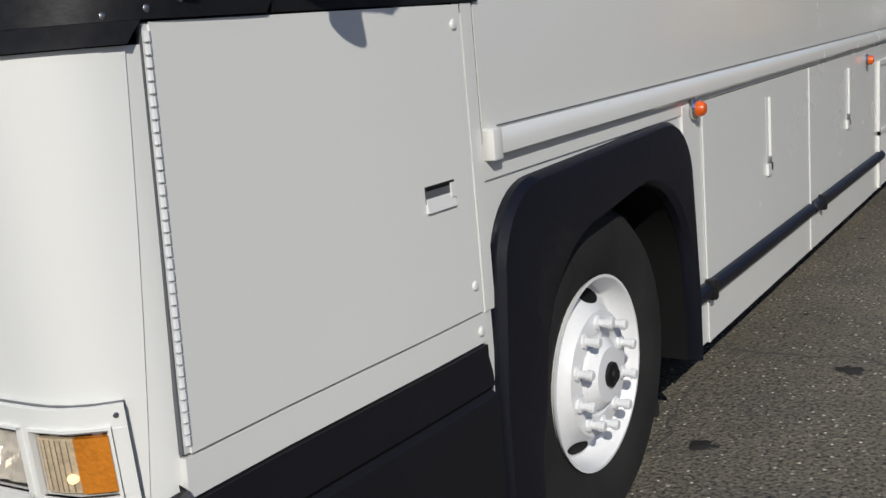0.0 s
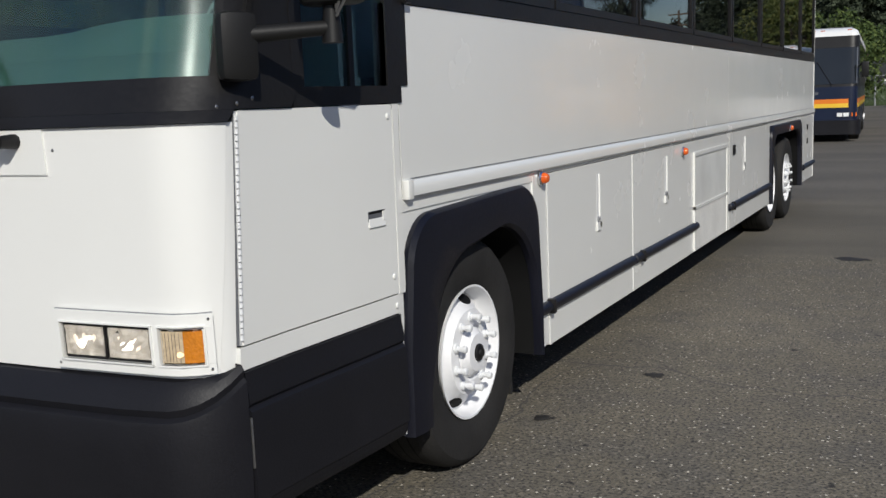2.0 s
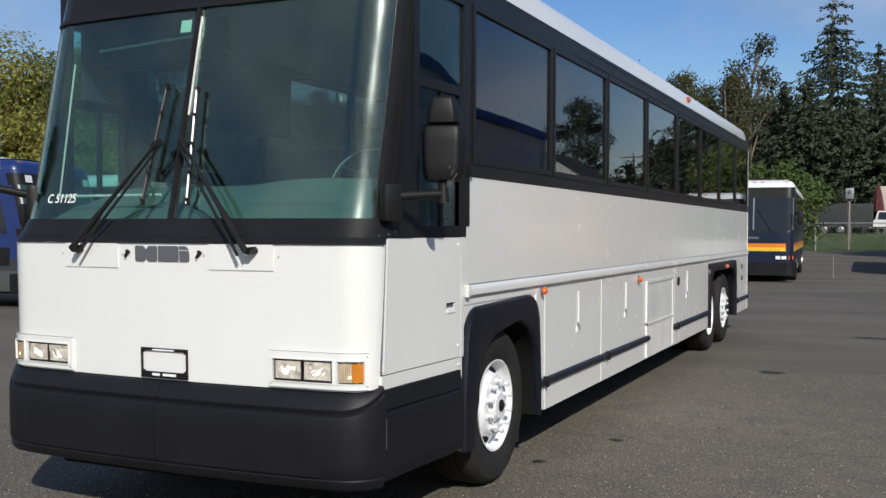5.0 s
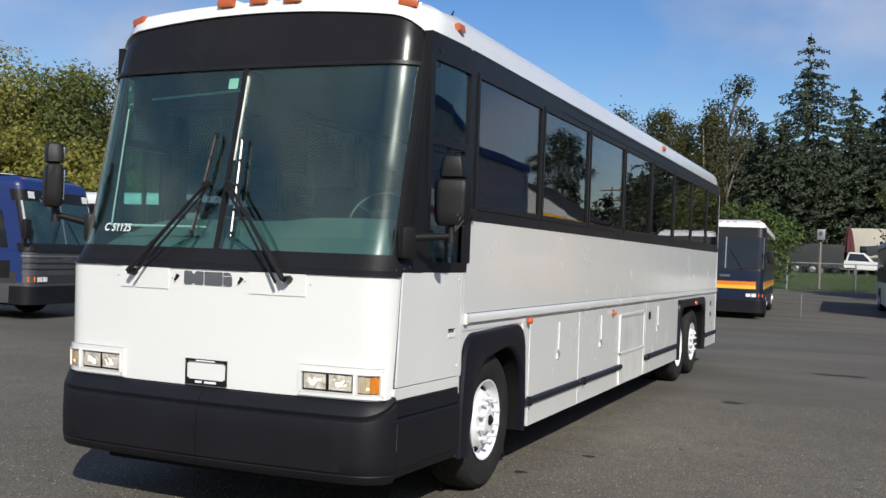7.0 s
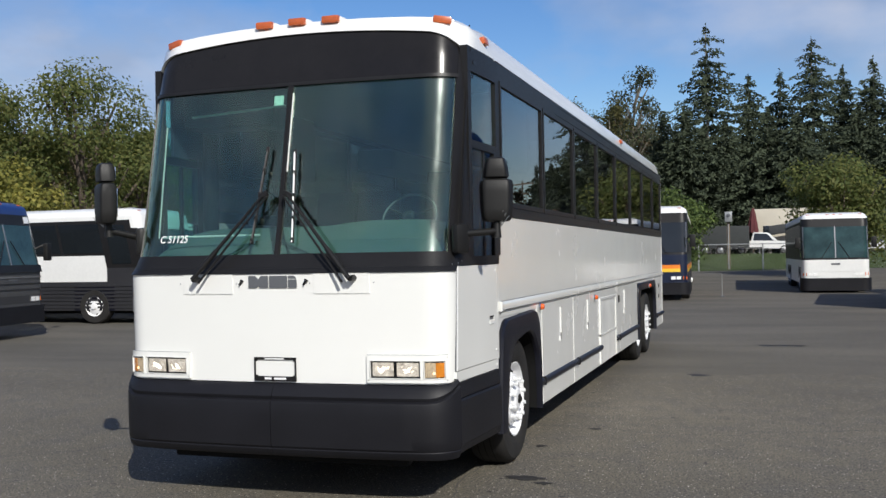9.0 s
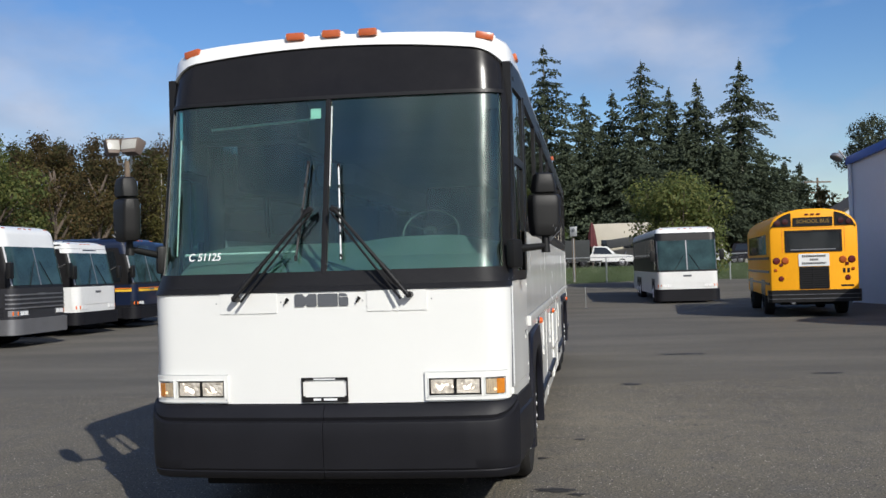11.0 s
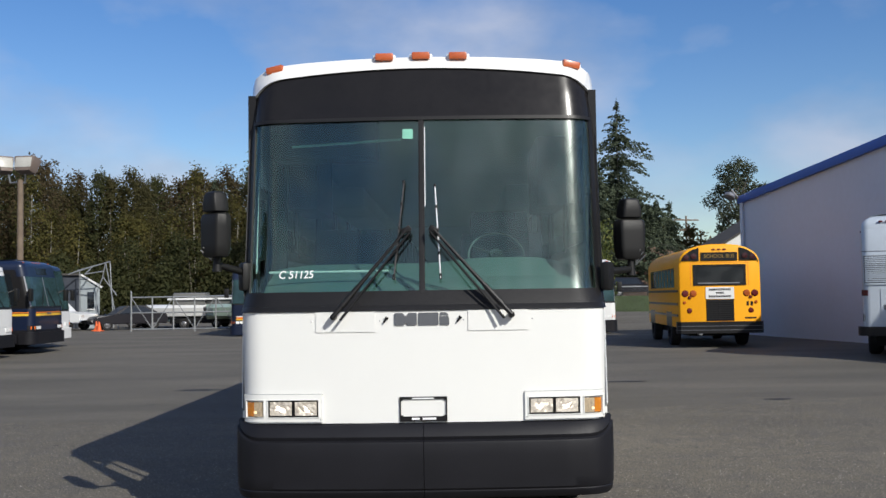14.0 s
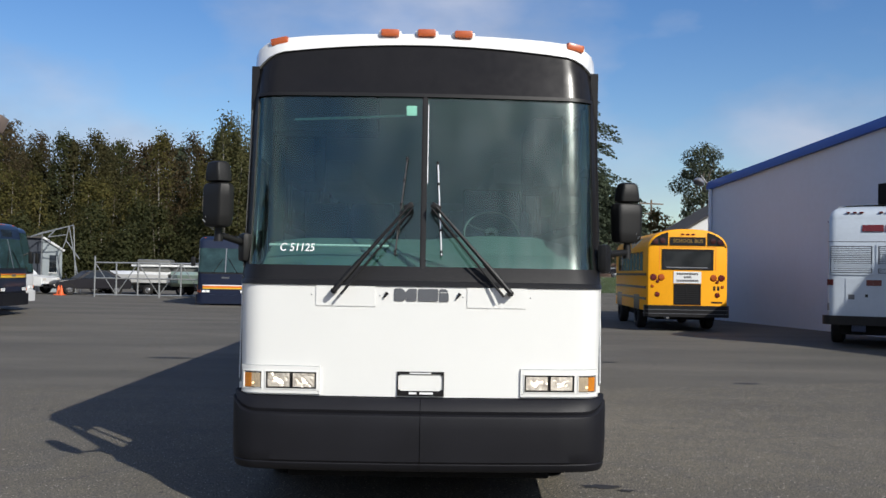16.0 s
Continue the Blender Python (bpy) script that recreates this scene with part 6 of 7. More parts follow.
def warehouse():
    w = thing("warehouse", "large pale grey metal warehouse with a blue roof edge", "building", (11.62, 32.95, 0), 11.0, kind="structure")
    # local: the gable wall runs along -y from the far corner, the building lies towards +x
    peak, far, near = 7.53, 5.4, 5.4
    length, depth = 46.0, 26.0
    bm = bmesh.new()
    prof = [(0, 0), (0, far), (-length / 2, peak), (-length, near), (-length, 0)]
    rows = [[bm.verts.new((x, y, z)) for y, z in prof] for x in (0, depth)]
    for i in range(len(prof)):
        j = (i + 1) % len(prof)
        bm.faces.new((rows[0][i], rows[0][j], rows[1][j], rows[1][i]))
    bm.faces.new(rows[0])
    bm.faces.new(rows[1])
    part("wall", bm, METALWALL, w, "smooth pale metal wall", False)
    for a, b in ((prof[1], prof[2]), (prof[2], prof[3])):
        d = Vector((0, b[0] - a[0], b[1] - a[1]))
        ang = math.degrees(math.atan2(d.z, d.y))
        m = pose(-0.10, (a[0] + b[0]) / 2, (a[1] + b[1]) / 2 - 0.05, ang, 0, 0)
        part("roof_trim", box(bmesh.new(), -0.05, 0.16, -d.length / 2 - 0.1, d.length / 2 + 0.1, -0.14, 0.16, 0.01, m), BLUETRIM, w, "blue metal roof edge")
        m = pose(depth / 2, (a[0] + b[0]) / 2, (a[1] + b[1]) / 2 + 0.06, ang, 0, 0)
        part("roof", box(bmesh.new(), -depth / 2, depth / 2, -d.length / 2, d.length / 2, -0.04, 0.06, 0.0, m), ROOFGREY, w)
    part("downpipe", tube(bmesh.new(), (-0.10, -0.15, 0.0), (-0.10, -0.15, far - 0.2), 0.07, None, 10), METALWALL, w)
    part("flood_lamp", lathe(bmesh.new(), [(0.04, 0.0), (0.20, 0.10), (0.24, 0.22), (0.22, 0.25), (0.001, 0.22)], 20, pose(-0.40, 0.10, far + 0.25, 0, 60, 200)), SILVER, w)
    part("lamp_bracket", tube(bmesh.new(), (-0.05, 0, far - 0.1), (-0.40, 0.05, far + 0.35), 0.03, None, 8), STEEL, w)
    for y in (-11.0, -22.0, -34.0):
        part("wall_vent", box(bmesh.new(), -0.03, 0.06, y - 0.45, y + 0.45, 3.65, 4.55, 0.01), DARK, w)
    part("hose_bib", tube(bmesh.new(), (-0.12, -8.6, 0.0), (-0.12, -8.6, 0.35), 0.035, None, 8), STEEL, w)
    part("hose_bib", tube(bmesh.new(), (-0.12, -8.6, 0.35), (-0.12, -9.3, 0.05), 0.02, None, 8), STEEL, w)


warehouse()

# ---- grass verge, fences and yard clutter ----
GALV = surf("galvanised_steel", (0.32, 0.33, 0.33), 0.5, metal=0.6, var=0.2, fine=40)
WOOD = surf("weathered_pole_wood", (0.16, 0.12, 0.085), 0.85, var=0.25, big=3, fine=30, bump=0.3)
CARWHITE = coat("car_white", (0.68, 0.68, 0.66))
CARDARK = coat("car_black", (0.010, 0.009, 0.012), 0.35, coat=0.05, spec=0.3)
CARGREEN = coat("car_pale_green", (0.28, 0.36, 0.30))
BOATGREY = coat("weathered_boat_cover", (0.13, 0.13, 0.12), 0.6, var=0.2)
CREAM = coat("cream_siding", (0.55, 0.50, 0.40))
PALEBOARD = surf("pale_board_siding", (0.25, 0.28, 0.29), 0.7, var=0.12, fine=6)
HOUSE = surf("white_board_siding", (0.60, 0.60, 0.58), 0.7, var=0.06, fine=6)
SHINGLE = surf("dark_shingle_roof", (0.06, 0.055, 0.05), 0.9, var=0.25, fine=15)


def verge():
    def edge(x):
        return 64.5 + 1.2 * math.sin(x * 0.21)
    xs = span(-7, 120, 64)
    offs = (0.0, 0.5, 2, 5, 9, 13)
    verts = [(x, edge(x) + d, ground_z(x, edge(x) + d) + (0.004 if not d else 0.03 + 0.004 * d)) for x in xs for d in offs]
    k = len(offs)
    faces = [(i * k + j, (i + 1) * k + j, (i + 1) * k + j + 1, i * k + j + 1) for i in range(len(xs) - 1) for j in range(k - 1)]
    tagged(mesh_part("grass_verge", mesh_of("grass_verge", verts, faces), GRASS, None), "strip of mown green grass behind the yard", "grass", kind="structure")
    rnd = random.Random(4)
    verts, faces = [], []
    for _ in range(9000):
        x = rnd.uniform(-6.8, 60)
        d = rnd.uniform(0.05, 12.5)
        y = edge(x) + d
        z = ground_z(x, y) + 0.03 + 0.004 * d - 0.02
        a, h, b = rnd.uniform(0, 6.28), rnd.uniform(0.05, 0.16), 0.03
        dx, dy = b * math.cos(a), b * math.sin(a)
        i = len(verts)
        verts += [(x - dx, y - dy, z), (x + dx, y + dy, z), (x + rnd.uniform(-0.05, 0.05), y + rnd.uniform(-0.05, 0.05), z + h)]
        faces.append((i, i + 1, i + 2))
    tagged(mesh_part("grass_blades", mesh_of("grass_blades", verts, faces), surf("grass_blades", (0.050, 0.080, 0.022), 0.8, var=0.2, island=0.35), None, "", False),
           "short green grass blades on the verge", "grass", kind="stuff")


verge()


def chain_fence(x0, x1, y, height, step=4.2):
    f = thing("chain_link_fence", "galvanised chain-link fence with thin posts", "fence", ((x0 + x1) / 2, y, 0))
    bm, z0 = bmesh.new(), ground_z((x0 + x1) / 2, y) + 0.1
    h = (x1 - x0) / 2
    x = -h
    while x <= h + 0.01:
        part("post", tube(bmesh.new(), (x, 0, ground_z(x + (x0 + x1) / 2, y)), (x, 0, z0 + height), 0.055, None, 8), GALV, f)
        x += step
    part("top_rail", tube(bmesh.new(), (-h, 0, z0 + height - 0.05), (h, 0, z0 + height - 0.05), 0.032, None, 8), GALV, f)
    n = int((x1 - x0) / 0.28)
    for i in range(n):
        for d in (-1, 1):
            xa = -h + i * 0.28
            xb = min(h, max(-h, xa + d * height))
            k = abs(xb - xa) / height
            if k > 0.02:
                tube(bm, (xa, 0, z0), (xb, 0, z0 + height * k), 0.0022, None, 3, False)
    wire = part("wire_mesh", bm, GALV, f, "thin diamond wire mesh", False)
    tagged(wire, kind="stuff")


chain_fence(-5.5, 38, 64.2, 1.75)


def rolling_gate():
    g = thing("rolling_gate", "galvanised steel rolling gate with diagonal braces", "gate", (-14.2, 47.9, 0))
    w, h = 3.5, 1.9
    for z in (0.15, 1.05, h):
        part("rail", tube(bmesh.new(), (-w, 0, z), (w, 0, z), 0.04, None, 8), GALV, g)
    for i in range(7):
        x = -w + i * 2 * w / 6
        part("post", tube(bmesh.new(), (x, 0, 0.0 if i in (0, 3, 6) else 0.12), (x, 0, h + (0.35 if i in (0, 6) else 0.0)), 0.045, None, 8), GALV, g)
        if i < 6:
            a, b = ((x, 0.15), (x + 2 * w / 6, h)) if i % 2 else ((x, h), (x + 2 * w / 6, 0.15))
            part("brace", tube(bmesh.new(), (a[0], 0, a[1]), (b[0], 0, b[1]), 0.025, None, 6), GALV, g)


rolling_gate()


def flood_pole():
    p = thing("flood_light_pole", "wooden pole with two grey floodlights on a bracket", "lamp post", (-16.4, 31.0, 0))
    part("pole", tube(bmesh.new(), (0, 0, 0), (0, 0, 6.4), 0.135, 0.11, 12), WOOD, p)
    housing, milky = surf("weathered_lamp_housing", (0.15, 0.115, 0.095), 0.6, var=0.25), surf("milky_lamp_glass", (0.42, 0.41, 0.37), 0.3, var=0.15)
    for s, w, turn, x in ((-1, 0.30, 40, -0.52), (1, 0.43, -10, 0.24)):
        part("bracket", tube(bmesh.new(), (0, 0, 6.30), (x * 0.75, 0, 6.28), 0.035, None, 8), STEEL, p)
        part("yoke", tube(bmesh.new(), (x * 0.75, 0, 6.28), (x * 0.85, -0.05, 6.62), 0.035, None, 8), STEEL, p)
        bm = box(bmesh.new(), -w, w, -0.26, 0.26, -0.30, 0.32, 0.05)
        for v in bm.verts:
            k = 1.0 - 0.28 * max(0.0, 0.1 - v.co.z) / 0.4
            v.co.x *= k
            v.co.y = v.co.y * k if v.co.y > 0 else v.co.y
        m = pose(x + s * 0.05, -0.1, 6.92, -16, 0, turn)
        bmesh.ops.transform(bm, matrix=m, verts=bm.verts[:])
        head = part("flood_head", bm, housing, p)
        part("lens", box(bmesh.new(), -w * 0.78, w * 0.78, -0.275, -0.25, -0.16, 0.25, 0.02, m), milky, head)


flood_pole()


def utility_pole(at, h):
    p = thing("utility_pole", "wooden utility pole with crossarms", "pole", at, 20)
    part("pole", tube(bmesh.new(), (0, 0, 0), (0, 0, h), 0.18, 0.12, 10), WOOD, p)
    for z, w in ((h - 0.5, 1.8), (h - 1.8, 1.0)):
        part("crossarm", box(bmesh.new(), -w, w, -0.07, 0.07, z - 0.08, z + 0.08, 0.01), WOOD, p)


utility_pole((29.5, 120, 0.45), 11.0)


def car(name, label, at, turn, paint, kind="sedan"):
    c = thing(name, label, "car" if kind != "pickup" else "pickup truck", at, turn, "vehicles beyond the fence")
    if kind == "pickup":
        low = [(-2.7, 0.45), (-2.72, 0.95), (-2.2, 1.05), (-1.15, 1.12), (0.85, 1.12), (0.9, 1.15), (2.65, 1.12), (2.68, 0.5)]
        cab = [(-1.25, 1.1), (-0.55, 1.80), (0.65, 1.85), (0.85, 1.1)]
        axles, r, w = (-1.75, 1.6), 0.38, 0.95
    else:
        low = [(-2.2, 0.35), (-2.25, 0.65), (-2.0, 0.80), (-0.9, 0.93), (1.5, 0.98), (2.15, 0.95), (2.25, 0.6), (2.2, 0.35)]
        cab = [(-1.0, 0.92), (-0.25, 1.42), (0.9, 1.45), (1.75, 0.96)]
        if kind == "suv":
            low = [(y, z * 1.15) for y, z in low]
            cab = [(-0.9, 1.05), (-0.3, 1.72), (1.9, 1.75), (2.15, 1.08)]
        axles, r, w = (-1.4, 1.35), 0.33, 0.88

    def solid(prof, half, taper):
        bm = bmesh.new()
        rows = []
        for s in (-1, 1):
            rows.append([bm.verts.new((s * half * (1 - taper * (z - prof[0][1]) / 0.7), y, z)) for y, z in prof])
        n = len(prof)
        for i in range(n):
            bm.faces.new((rows[0][i], rows[0][(i + 1) % n], rows[1][(i + 1) % n], rows[1][i]))
        bm.faces.new(rows[0])
        bm.faces.new(rows[1])
        bmesh.ops.bevel(bm, geom=bm.edges[:], offset=0.05, segments=2, affect="EDGES")
        return bm
    part("body", solid(low, w, 0.04), paint, c)
    body = part("cabin", solid(cab, w - 0.06, 0.14), paint, c)
    inner = [(y * 0.86 + 0.03, z * 0.94 + 0.06) for y, z in cab]
    part("window_glass", solid(inner, w - 0.045, 0.14), FARGLASS, body)
    for y in axles:
        for s in (-1, 1):
            plain_wheel(c, w - 0.02, y, s, r, SILVER, 0.2)
    for s in (-1, 1):
        part("headlamp", box(bmesh.new(), s * w * 0.75 - 0.14, s * w * 0.75 + 0.14, low[1][0] - 0.01, low[1][0] + 0.08, low[1][1] - 0.16, low[1][1] - 0.02, 0.02), REFLECT, c)
    if kind == "pickup":
        part("bumper", box(bmesh.new(), -w, w, -2.80, -2.66, 0.45, 0.62, 0.03), CHROME, c)
    return c


car("pickup_truck", "white pickup truck parked beyond the fence", (2.75, 80.6, 1.42), 90, CARWHITE, "pickup")
car("parked_car", "dark sedan parked beyond the gate", (-19.75, 53.4, 0), -56, CARDARK)
car("pickup_truck", "white pickup truck parked beyond the gate", (-24.5, 53.6, 0), 76, CARWHITE, "pickup")
car("parked_car", "pale green sedan parked behind the dark one", (-19.2, 57.6, 0), -84, CARGREEN)
car("parked_car", "dark car parked on the far road", (16.0, 82.0, 1.42), 80, CARDARK, "suv")
car("parked_car", "white car parked by the far trees", (13.2, 86.0, 1.42), 85, CARWHITE)
car("parked_car", "dark pickup truck parked on the far road", (20.5, 78.0, 1.42), 85, CARDARK, "pickup")


def box_trailer():
    t = thing("box_trailer", "dark covered cargo trailer beside the white pickup", "trailer", (0.6, 78.2, ground_z(0.6, 78.2)), 90, "vehicles beyond the fence")
    part("box_body", box(bmesh.new(), -1.0, 1.0, -1.2, 4.2, 0.55, 2.35, 0.05), surf("dark_green_canvas", (0.03, 0.033, 0.033), 0.8, var=0.25), t)
    part("drawbar", box(bmesh.new(), -0.06, 0.06, -2.2, -1.15, 0.5, 0.6, 0.01), DARK, t)
    part("jack", tube(bmesh.new(), (0, -2.0, 0.0), (0, -2.0, 0.55), 0.05, None, 8), STEEL, t)
    for y in (1.0, 2.2):
        for s in (-1, 1):
            plain_wheel(t, 1.02, y, s, 0.42, SILVER)


box_trailer()


def camper():
    t = thing("camper_trailer", "cream camper trailer with a dark boat beside it", "trailer", (5.6, 87.0, 1.42), 88, "vehicles beyond the fence")
    part("shell", box(bmesh.new(), -1.2, 1.2, -3.6, 3.6, 0.6, 4.0, 0.12), CREAM, t)
    for y in (-2.0, 0.2, 2.2):
        part("window", box(bmesh.new(), 1.18, 1.23, y - 0.5, y + 0.5, 1.7, 2.5, 0.02), FARGLASS, t)
        part("window", box(bmesh.new(), -1.23, -1.18, y - 0.5, y + 0.5, 1.7, 2.5, 0.02), FARGLASS, t)
    for s in (-1, 1):
        plain_wheel(t, 1.05, 0.6, s, 0.35, SILVER)


camper()


def yard_stake():
    s = thing("marker_stake", "thin pale stake standing in the asphalt", "stake", (1.56, 32.8, 0))
    part("rod", tube(bmesh.new(), (0, 0, 0), (0, 0, 0.85), 0.016, 0.013, 8), GALV, s)
    part("foot", box(bmesh.new(), -0.08, 0.08, -0.08, 0.08, 0, 0.03, 0.008), GREY, s)


yard_stake()


def meter_post():
    z = ground_z(0.63, 66.0)
    p = thing("meter_post", "wooden post with a pale electric meter box on top", "post", (0.63, 66.0, z))
    part("post", box(bmesh.new(), -0.10, 0.10, -0.10, 0.10, 0, 4.0, 0.01), WOOD, p)
    meter = part("meter_box", box(bmesh.new(), -0.22, 0.28, -0.30, -0.10, 3.35, 4.05, 0.03), GALV, p, "pale metal meter box")
    part("dial", lathe(bmesh.new(), [(0.13, 0.0), (0.12, 0.06), (0.001, 0.08)], 18, pose(0.03, -0.30, 3.8, 0, 0, -90)), GREY, meter)
    part("conduit", tube(bmesh.new(), (0.0, -0.14, 0.0), (0.0, -0.14, 3.2), 0.035, None, 8), GALV, p)


meter_post()


def closed_umbrella():
    u = thing("closed_umbrella", "closed maroon canvas umbrella on a pole", "umbrella", (2.05, 84.2, ground_z(2.05, 84.2)))
    cloth = surf("maroon_canvas", (0.085, 0.018, 0.020), 0.85, var=0.25)
    part("pole", tube(bmesh.new(), (0, 0, 0), (0, 0, 4.1), 0.04, None, 8), WOOD, u)
    bm = bmesh.new()
    rows = []
    for k in span(0, 1, 6):
        r = 0.08 + 0.34 * k ** 0.7
        rows.append([bm.verts.new((r * (1 + 0.22 * (i % 2)) * math.cos(math.pi * i / 8), r * (1 + 0.22 * (i % 2)) * math.sin(math.pi * i / 8), 4.0 - 2.1 * k)) for i in range(16)])
    for p, q in zip(rows, rows[1:]):
        for i in range(16):
            bm.faces.new((p[i], p[(i + 1) % 16], q[(i + 1) % 16], q[i]))
    bm.faces.new(rows[0])
    bm.faces.new(rows[-1])
    part("canopy", bm, cloth, u, "folded maroon canopy")
    part("base", tube(bmesh.new(), (0, 0, 0), (0, 0, 0.1), 0.3, 0.26, 16), GREY, u)


closed_umbrella()


def dump_trailer():
    t = thing("dump_trailer", "dark steel dump trailer with a raised bed", "trailer", (5.4, 83.6, ground_z(5.4, 83.6)), 90, "vehicles beyond the fence")
    steel = surf("dark_painted_steel", (0.035, 0.037, 0.038), 0.6, var=0.25)
    part("chassis", box(bmesh.new(), -0.9, 0.9, -2.0, 2.0, 0.5, 0.68, 0.03), steel, t)
    part("bed", box(bmesh.new(), -1.0, 1.0, -2.0, 2.0, 0.0, 0.75, 0.04, pose(0, 0, 1.9, -7, 0, 0)), steel, t, "raised dark bed")
    for s in (-1, 1):
        part("ram", tube(bmesh.new(), (s * 0.6, 0.8, 0.6), (s * 0.6, 0.4, 1.42), 0.06, None, 8), STEEL, t)
        plain_wheel(t, 0.95, 0.5, s, 0.38, SILVER, 0.2)
        plain_wheel(t, 0.95, -0.5, s, 0.38, SILVER, 0.2)


dump_trailer()


def small_house(at, turn, w, l, h, rise, wall, label):
    b = thing("small_house", label, "house", at, turn)
    part("wall", box(bmesh.new(), -w / 2, w / 2, -l / 2, l / 2, 0, h, 0.0), wall, b)
    bm = bmesh.new()
    rows = [[bm.verts.new((x, y, z)) for x, z in ((-w / 2 - 0.3, h - 0.05), (0, h + rise), (w / 2 + 0.3, h - 0.05), (w / 2 + 0.3, h + 0.10), (0, h + rise + 0.16), (-w / 2 - 0.3, h + 0.10))] for y in (-l / 2 - 0.3, l / 2 + 0.3)]
    for i in range(6):
        bm.faces.new((rows[0][i], rows[0][(i + 1) % 6], rows[1][(i + 1) % 6], rows[1][i]))
    bm.faces.new(rows[0])
    bm.faces.new(rows[1])
    part("roof", bm, SHINGLE, b)
    for y in (-l / 2, l / 2):
        bm = bmesh.new()
        rows = [[bm.verts.new((x, yy, z)) for x, z in ((-w / 2, h), (0, h + rise), (w / 2, h))] for yy in (y - 0.03, y + 0.03)]
        for i in range(3):
            bm.faces.new((rows[0][i], rows[0][(i + 1) % 3], rows[1][(i + 1) % 3], rows[1][i]))
        for r in rows:
            bm.faces.new(r)
        part("gable", bm, wall, b)
    for x in (-w / 4, w / 4):
        win = part("window", box(bmesh.new(), x - 0.45, x + 0.45, -l / 2 - 0.03, -l / 2 + 0.02, 1.1, 2.3, 0.01), FARGLASS, b)
        part("sill", box(bmesh.new(), x - 0.55, x + 0.55, -l / 2 - 0.08, -l / 2, 1.02, 1.1, 0.01), HOUSE, win)




def storage_shed():
    """A dark shed with a white lean-to end, its roof falling away to one side."""
    b = thing("storage_shed", "dark boarded shed with a pale lean-to end wall", "shed", (-24.05, 57.2, 0), 21)
    dark = surf("slate_blue_boards", (0.030, 0.036, 0.048), 0.8, var=0.2, big=2, fine=8)
    part("wall", box(bmesh.new(), -4.2, -0.02, 0.0, 3.0, 0, 3.42), dark, b, "dark boarded wall")
    part("roof", box(bmesh.new(), -4.4, 0.0, -0.2, 3.2, 3.42, 3.54, 0.02), SHINGLE, b)
    bm = bmesh.new()
    prof = ((0.0, 0.0), (1.18, 0.0), (1.18, 2.62), (0.0, 3.38))
    rows = [[bm.verts.new((x, y, z)) for x, z in prof] for y in (0.0, 3.0)]
    for i in range(4):
        bm.faces.new((rows[0][i], rows[0][(i + 1) % 4], rows[1][(i + 1) % 4], rows[1][i]))
    for r in rows:
        bm.faces.new(r)
    part("end_wall", bm, PALEBOARD, b, "pale boarded end wall", False)
    slope = math.degrees(math.atan2(0.76, 1.18))
    part("verge_board", box(bmesh.new(), -0.75, 0.80, -0.12, 3.1, -0.02, 0.11, 0.01, pose(0.62, 0, 3.03, 0, slope, 0)), HOUSE, b)
    win = part("window", box(bmesh.new(), 0.42, 0.84, -0.03, 0.02, 1.25, 2.35, 0.01), FARGLASS, b)
    part("sill", box(bmesh.new(), 0.38, 0.88, -0.07, 0.0, 1.18, 1.25, 0.01), HOUSE, win)


storage_shed()
small_house((28.0, 84.6, 1.42), 0, 11.0, 9.0, 3.8, 3.4, HOUSE, "far house with a dark roof behind the warehouse")
small_house((22.5, 107.5, 1.42), 0, 11.0, 9.0, 3.6, 2.1, surf("brown_roofed_wall", (0.20, 0.13, 0.10), 0.8, var=0.1), "long low brown house behind the far road")


def frame_rack():
    f = thing("awning_frame", "bare white metal awning frame leaning in the yard", "frame", (-21.9, 55.6, 0), 0)
    pts = [((-2.3, 0, 3.45), (0.05, 0, 4.15)), ((-1.9, 0.8, 3.75), (0.05, 0.8, 4.25)), ((-2.3, 0, 3.45), (-1.9, 0.8, 3.75)), ((-1.25, 0, 3.45), (-1.0, 0.8, 4.0)), ((0.05, 0, 4.15), (0.05, 0.8, 4.25)),
           ((-1.25, 0, 3.45), (-0.1, 0, 3.62)), ((0.05, 0, 4.15), (-0.15, 0, 3.2)), ((-0.15, 0, 3.2), (-0.5, 0, 2.3)), ((-0.15, 0, 3.3), (0.75, 0, 2.1)), ((0.05, 0, 4.15), (0.85, 0, 0.0)),
           ((-0.5, 0, 2.3), (-0.55, 0, 0.0)), ((-1.9, 0.8, 3.75), (-1.95, 0.9, 0.0)), ((0.05, 0.8, 4.25), (0.25, 0.9, 0.0))]
    for a, b in pts:
        part("bar", tube(bmesh.new(), a, b, 0.036, None, 6), GALV, f)


frame_rack()


def traffic_cone(at):
    c = thing("traffic_cone", "orange plastic traffic cone", "cone", at, 0, "cones by the gate")
    part("base", box(bmesh.new(), -0.22, 0.22, -0.22, 0.22, 0, 0.05, 0.01), CONE, c)
    part("body", tube(bmesh.new(), (0, 0, 0.05), (0, 0, 0.56), 0.14, 0.03, 16), CONE, c)


for at in ((-20.75, 51.0, 0), (-20.45, 50.6, 0)):
    traffic_cone(at)


